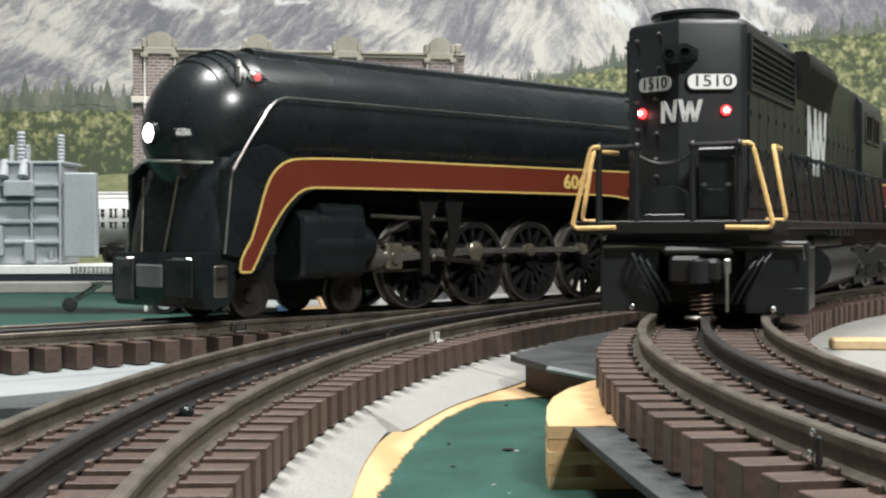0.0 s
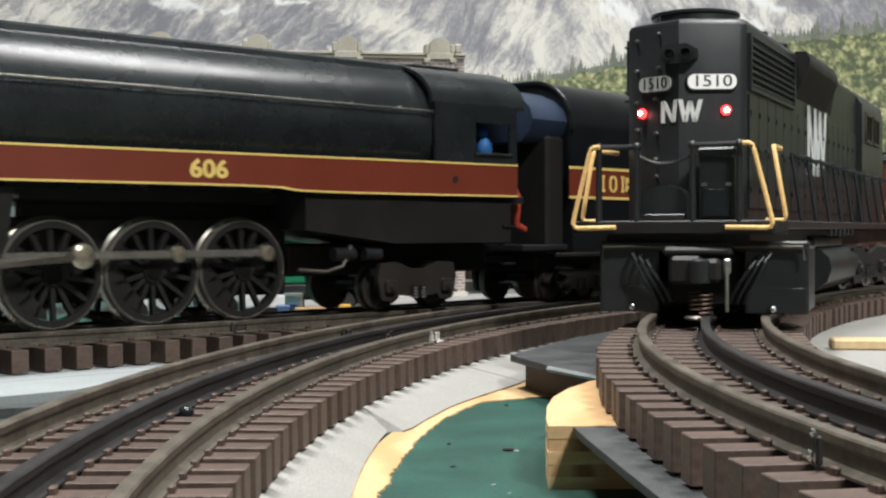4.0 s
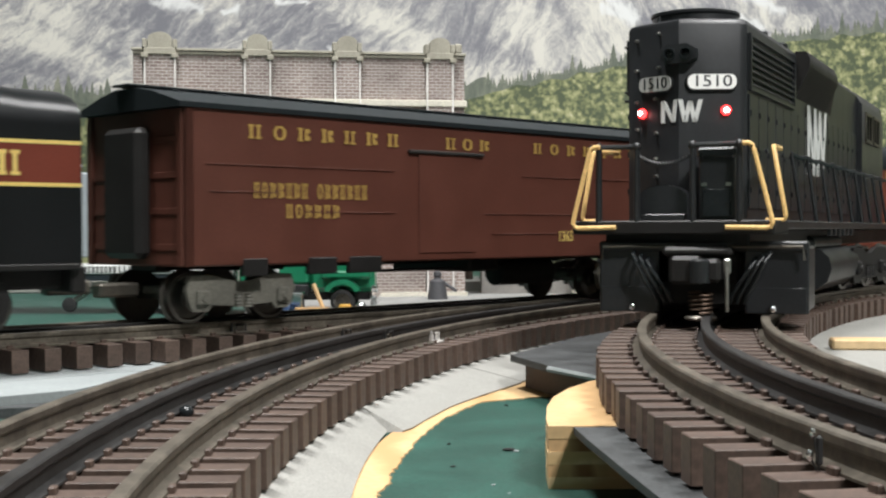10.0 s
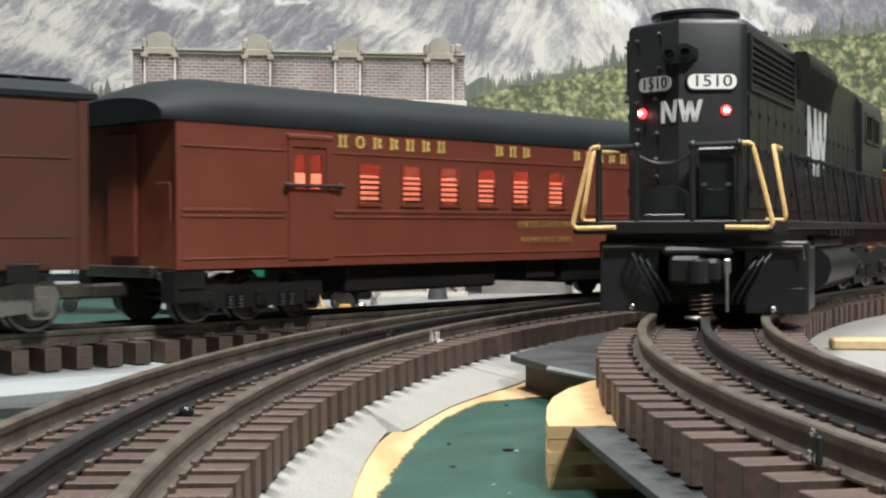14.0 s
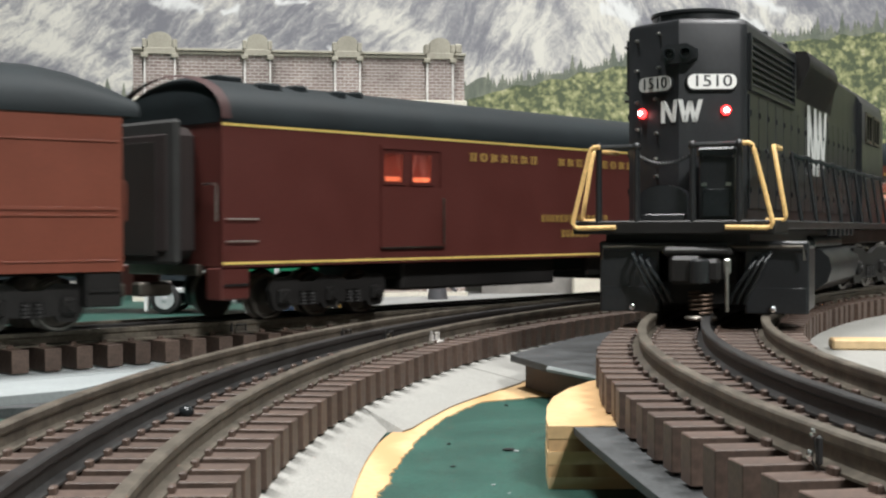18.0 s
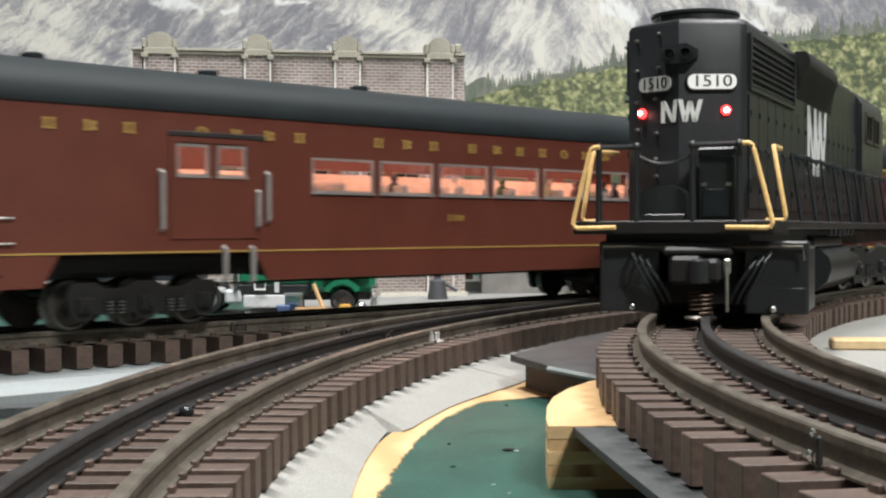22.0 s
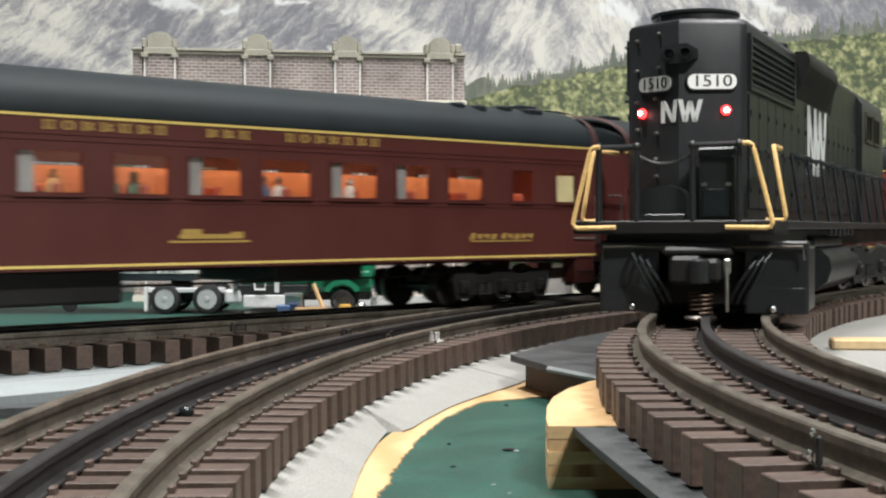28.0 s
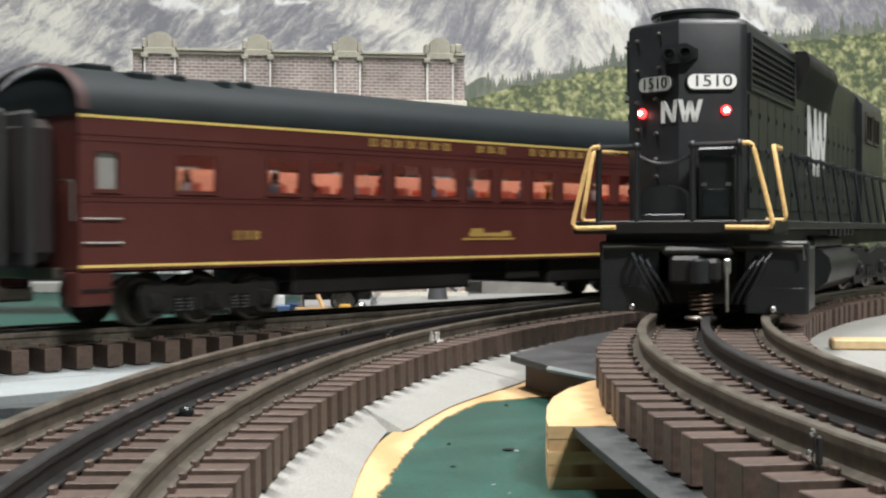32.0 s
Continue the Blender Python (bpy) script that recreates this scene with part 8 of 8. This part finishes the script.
car, X = coach("streamlined_coach", "smooth tuscan-red coach with silver-framed lit windows and side skirts", 1.7540, 2.1728, COACH_RED, 0.0252, 0.0745, 0.0905, RED_W, STRIP_PEACH, (18.5, 26.0), "diaphragm", RED_LINES, holes=RED_H, frames=SILVER, inside=INSIDE_PALE, seats=SEAT_GREY, truck=0.066, boxes=((0.30, 0.46, 0.0160), (0.60, 0.72, 0.0160)))
for e in (-1, 1):
    y0, y1 = e * 0.0300, e * HALF
    for a, b in ((1.7540, 1.7850), (1.8620, 2.0900), (2.1520, 2.1728)):
        part("side_skirt", Geo().prism([(X(a), 0.0250), (X(b), 0.0250), (X(b) - (0.006 if b < 2.12 else 0), 0.0149), (X(a) + (0.006 if a > 1.8 else 0), 0.0149)], "y", y0, y1), COACH_RED, car)
    for u, za, zb in ((1.8225, 0.0330, 0.0530), (1.8670, 0.0360, 0.0535), (1.8625, 0.0340, 0.0470), (1.8480, 0.0145, 0.0270), (1.8600, 0.0145, 0.0270), (2.1460, 0.0330, 0.0450), (2.1690, 0.0330, 0.0450)):
        part("grab_rail", Geo().tube([(X(u), e * HALF, za), (X(u), e * (HALF + 0.0014), za + 0.0005), (X(u), e * (HALF + 0.0014), zb - 0.0005), (X(u), e * HALF, zb)], 0.0010, 8), SILVER, car, "silver vertical grab rail")
    yy = (min(e * HALF, e * (HALF + 0.0006)), max(e * HALF, e * (HALF + 0.0006)))
    part("door_track", Geo().box(X(1.8255), X(1.8665), *yy, 0.0650, 0.0668, 0.0002), BRAKE_DARK, car)
    part("sliding_door", side_wall(X(1.8260), X(1.8630), 0.0300, 0.0648, [(X(1.8285), X(1.8585), 0.0510, 0.0630)], e * (HALF + 0.0005), e * HALF), COACH_RED, car)
figurines(car, X, RED_W, 0, 5, 0.7)
for u in (1.8200, 2.1068):
    part("truck_bolster", Geo().box(X(u) - 0.048, X(u) + 0.048, -0.0235, 0.0235, 0.0172, 0.0253, 0.002), UNDER_BLACK, car)
words(car, X, "N N N   N N N N", 1.7780, 1.8860, 0.0668, 0.0036)
words(car, X, "N N N  N N N N N N N", 1.9180, 2.0700, 0.0668, 0.0036)
words(car, X, "NNNN", 1.9600, 1.9700, 0.0378, 0.0026)
for u in (1.790, 1.860, 1.935):
    part("roof_vent", Geo().revolve((X(u), -0.006, 0.0890), (0, 0, 1), [(0, 0.0040), (0.0024, 0.0040), (0.0030, 0.0030)], 14), ROOF_GREY, car)
for u, s in ((1.7540, 1), (2.1728, -1)):
    hood = [[(X(u) + s * dx, (HALF + 0.0009) * math.cos(math.pi * k / 16), 0.0745 + 0.0166 * f * math.sin(math.pi * k / 16) ** 0.85) for k in range(17)] for dx, f in ((-0.0006, 0.92), (0.004, 1.0), (0.007, 1.0))]
    part("end_hood", Geo().loft(hood, cap=False, closed=False), HOOD_MAROON, car, sharp=60)

# ---- maroon coaches ----
ZW = (0.0460, 0.0588)
BELTS = [(0.0443, 0.0007, BAG_MAROON), (0.0425, 0.0005, BAG_MAROON), (0.0622, 0.0007, BAG_MAROON), (0.0640, 0.0005, BAG_MAROON)]


def seat_coach(u0, times):
    w = [(0.0060, 0.0145), (0.0370, 0.0530)] + [(0.0757 + 0.0211 * k, 0.0757 + 0.0211 * k + 0.0150) for k in range(12)] + [(0.3400, 0.3560), (0.3780, 0.3860)]
    win = [(u0 + a, u0 + b, *ZW) for a, b in w]
    car, X = coach("maroon_coach", "maroon passenger coach with gold lines and red-lit windows", u0, u0 + 0.3925, BAG_MAROON, 0.0200, 0.0716, 0.0884, win, STRIP_PINK, times, "diaphragm", LINES + BELTS, inside=INSIDE_PALE)
    roof_details(car, X, u0, u0 + 0.3925, 0.0884)
    words(car, X, "NNNNNNN  NNN  NNNNNNN", u0 + 0.1240, u0 + 0.2675, 0.0668, 0.0030)
    words(car, X, "NNN", u0 + 0.0600, u0 + 0.0725, 0.0312, 0.0032)
    words(car, X, "NNN", u0 + 0.3220, u0 + 0.3345, 0.0312, 0.0032)
    train_emblem(car, X, u0 + 0.1780, 0.0312)
    figurines(car, X, win[1:15], 0, 3, 0.75)
    part("window_blind", Geo().box(X(u0 + 0.0055), X(u0 + 0.0150), -0.0302, -0.0298, 0.0455, 0.0592), SEAT_GREY, car, "pale grey drawn blind")
    return car


seat_coach(2.2060, (22.0, 29.5))


def diner():
    u0, u1 = 2.6280, 3.0230
    w = [(2.6420, 2.6500), (2.6596, 2.6795), (2.6856, 2.7067), (2.7145, 2.7362), (2.7456, 2.7682), (2.7794, 2.7999), (2.8077, 2.8296), (2.8384, 2.8605), (2.8699, 2.8929), (2.9025, 2.9200), (2.9306, 2.9509), (2.9684, 2.9814), (2.9962, 3.0095)]
    win = [(a, b, 0.0448, 0.0588) for a, b in w]
    car, X = coach("dining_car", "maroon dining car with wide lit windows and painted figurines at tables", u0, u1, BAG_MAROON, 0.0200, 0.0716, 0.0884, win, STRIP_DINER, (24.5, 31.5), "diaphragm", LINES + BELTS, inside=INSIDE_TAN, boxes=((0.21, 0.40, 0.0085), (0.556, 0.665, 0.0135)))
    roof_details(car, X, u0, u1, 0.0884)
    words(car, X, "NNNNNNN  NNN  NNNNNNN", 2.7529, 2.8948, 0.0668, 0.0030)
    for u in (2.6648, 2.9429):
        for e in (-1, 1):
            g = Geo()
            for k in range(9):
                g.prism([(X(u) + k * 0.0041 + (0.0020 if k > 3 else 0), 0.0288 + 0.0007 * (k % 3)), (X(u) + k * 0.0041 + 0.0026 + (0.0020 if k > 3 else 0), 0.0288), (X(u) + k * 0.0041 + 0.0034 + (0.0020 if k > 3 else 0), 0.0310 + 0.0006 * (k in (0, 4))), (X(u) + k * 0.0041 + 0.0010 + (0.0020 if k > 3 else 0), 0.0312)], "y", e * HALF, e * (HALF + 0.0003))
            g.box(X(u), X(u) + 0.0370, min(e * HALF, e * (HALF + 0.0003)), max(e * HALF, e * (HALF + 0.0003)), 0.0278, 0.0284)
            part("script_name", g, GOLD_DULL, car, "gold slanting lettering")
    train_emblem(car, X, 2.8000, 0.0312)
    figurines(car, X, win[1:11], 0, 11, 0.9)
    for k in (1, 3, 4, 6, 8, 9):
        a, b = w[k]
        part("curtain", Geo().box(X(a) + 0.0004, X(a) + 0.0066, -0.0304, -0.0296, 0.0450, 0.0586, 0.0003), SEAT_GREY, car, "pale grey curtain")
    part("window_blind", Geo().box(X(2.9955), X(3.0102), -0.0304, -0.0300, 0.0450, 0.0570), BLIND, car, "pulled-down yellow blind")


diner()


def sleeper():
    u0, u1 = 3.0530, 3.4490
    w = [(3.0665, 3.0725), (3.0845, 3.0912), (3.1003, 3.1085), (3.1485, 3.1625), (3.1759, 3.1895), (3.2052, 3.2195), (3.2362, 3.2505), (3.2664, 3.2805), (3.2978, 3.3120), (3.3291, 3.3426), (3.3590, 3.3733), (3.4020, 3.4110)]
    win = [(a, b, *ZW) for a, b in w]
    small = []
    for a, b in w[3:10]:
        small += [(a - 0.0045, a - 0.0010, 0.0652, 0.0676), (a + 0.0090, a + 0.0125, 0.0652, 0.0676)]
    car, X = coach("sleeping_car", "maroon sleeping car with orange-lit windows and tiny upper lights", u0, u1, BAG_MAROON, 0.0200, 0.0716, 0.0884, win, STRIP_ORANGE, (27.0, 32.0), "diaphragm", LINES + BELTS, inside=INSIDE_PALE, seats=SEAT_GREY)
    for e in (-1, 1):
        for a, b, c, d in small:
            part("berth_light", Geo().box(X(a), X(b), min(e * HALF, e * (HALF + 0.0005)), max(e * HALF, e * (HALF + 0.0005)), c, d, 0.0002), RED_PLASTIC, car)
    roof_details(car, X, u0, u1, 0.0884)
    words(car, X, "NNNNNNN", 3.0745, 3.1290, 0.0662, 0.0034)
    words(car, X, "N N N", 3.2350, 3.2750, 0.0650, 0.0034)
    words(car, X, "NNNNNNN", 3.3580, 3.4180, 0.0662, 0.0034)
    words(car, X, "NNN", 3.1080, 3.1220, 0.0312, 0.0032)
    words(car, X, "NNN", 3.3850, 3.3990, 0.0318, 0.0032)
    train_emblem(car, X, 3.2346, 0.0312)
    part("window_blind", Geo().box(X(3.4015), X(3.4115), -0.0302, -0.0298, 0.0455, 0.0592), BRAKE_DARK, car, "dark drawn blind")
    part("window_blind", Geo().box(X(3.3585), X(3.3738), -0.0302, -0.0298, 0.0455, 0.0592), SEAT_RED, car, "brownish drawn blind")
    part("window_blind", Geo().box(X(3.2355), X(3.2510), -0.0302, -0.0298, 0.0500, 0.0592), SEAT_RED, car, "half-drawn brownish blind")
    figurines(car, X, win[3:11], 0, 21, 0.5)


sleeper()
seat_coach(3.4760, (29.0, 32.0))
# ================= motion =================
SPEED = [(0, .0258), (0.5, .0320), (0.75, .0400), (1.25, .0430), (1.75, .0490), (2.25, .0545), (2.75, .0565), (3.25, .0605), (4.2, .071), (5.2, .0805), (5.75, .082), (7, .0803), (9, .0800), (12, .0803), (13.25, .0812), (14.25, .0835), (15.5, .087), (16.6, .0915), (17.25, .098), (17.75, .108), (18.25, .1185), (18.75, .1262), (19.25, .1290), (20, .1300), (20.6, .134), (21.45, .1425), (22.25, .1475), (22.75, .1515), (23.25, .157), (23.75, .1605), (24.4, .163), (26.5, .167), (28, .168), (28.75, .175), (29.5, .180), (30.4, .184), (31.25, .180), (32, .178)]


def run(t):
    """Metres that the train has gone at t seconds."""
    total = 0.0
    for (t0, v0), (t1, v1) in zip(SPEED, SPEED[1:]):
        if t <= t0:
            break
        e = min(t, t1)
        total += (v0 + v0 + (v1 - v0) * (e - t0) / (t1 - t0)) / 2 * (e - t0)
    return total


def on_track(s, wheelbase, side=0.0, swing=0.0):
    a, b = MAIN.at(s - wheelbase / 2), MAIN.at(s + wheelbase / 2)
    h = math.atan2(b[1] - a[1], b[0] - a[0]) + radians(swing)
    return pose((a[0] + b[0]) / 2 + side * math.sin(h), (a[1] + b[1]) / 2 - side * math.cos(h), 0, 0, 0, math.degrees(h))


def timeline(radius, t0, t1, most=1.2):
    """Times between t0 and t1 at which a wheel of that radius has turned less than most radians further."""
    ts, t = [t0], t0
    while t < t1 - 1e-6:
        dt = 0.3
        while dt > 0.034 and run(t + dt) - run(t) > most * radius:
            dt -= 1 / 30
        t = min(t + dt, t1)
        ts.append(t)
    return ts


def spread(rows):
    """Rows from the clip's start to its end: still before and after."""
    if rows[0][0] > 0.01:
        rows.insert(0, (0.0, rows[0][1]))
    if rows[-1][0] < 31.99:
        rows.append((32.0, rows[-1][1]))
    return rows


def motions():
    engine, centre, wheelbase = TRAIN[0]
    walk(engine, [(i * 0.5, on_track(centre - run(i * 0.5), wheelbase, -0.0012, -max(0.0, 2.03 - 0.417 * i))) for i in range(65)])
    for ob, centre, wheelbase in TRAIN[1:]:
        walk(ob, [(i * 0.5, on_track(centre - run(i * 0.5), wheelbase)) for i in range(65)])
    for ob, place, radius, (t0, t1) in WHEELS:
        walk(ob, spread([(t, place @ Matrix.Rotation(-run(t) / radius, 4, "Y")) for t in timeline(radius, t0, t1)]))
    ts = timeline(0.0185, 0.0, 7.0, 0.5)
    z = 0.0185
    for kind, ob, ref, e in RODS:
        rows = []
        for t in ts:
            a = -(run(t) / 0.0185) + CRANK_PHASE + (math.pi / 2 if e > 0 else 0)
            px, pz = PIN_R * math.cos(a), -PIN_R * math.sin(a)
            if kind == "wheel":
                rows.append((t, ref @ Matrix.Rotation(a, 4, "Y")))
            elif kind == "side":
                rows.append((t, pose(px, 0, z + pz)))
            else:
                bx, bz = ref(DRIVER_U[1]) + px, z + pz
                zc = 0.0215
                cx = bx - math.sqrt(0.046 ** 2 - (bz - zc) ** 2)
                if kind == "main":
                    rows.append((t, pose(bx, 0, bz) @ Matrix.Rotation(math.asin((bz - zc) / 0.046), 4, "Y").inverted()))
                elif kind == "cross":
                    rows.append((t, pose(cx, 0, zc)))
                else:
                    ex, ez = ref(DRIVER_U[1]) + 0.55 * px - 0.35 * pz, z + 0.55 * pz + 0.35 * px
                    hx = ref(0.0770) + 0.15 * px
                    ang = math.asin(max(-0.9, min(0.9, (ez - 0.0215) / 0.0285)))
                    rows.append((t, pose(ex, 0, ez) @ Matrix.Rotation(-ang, 4, "Y")))
        walk(ob, spread(rows))


motions()
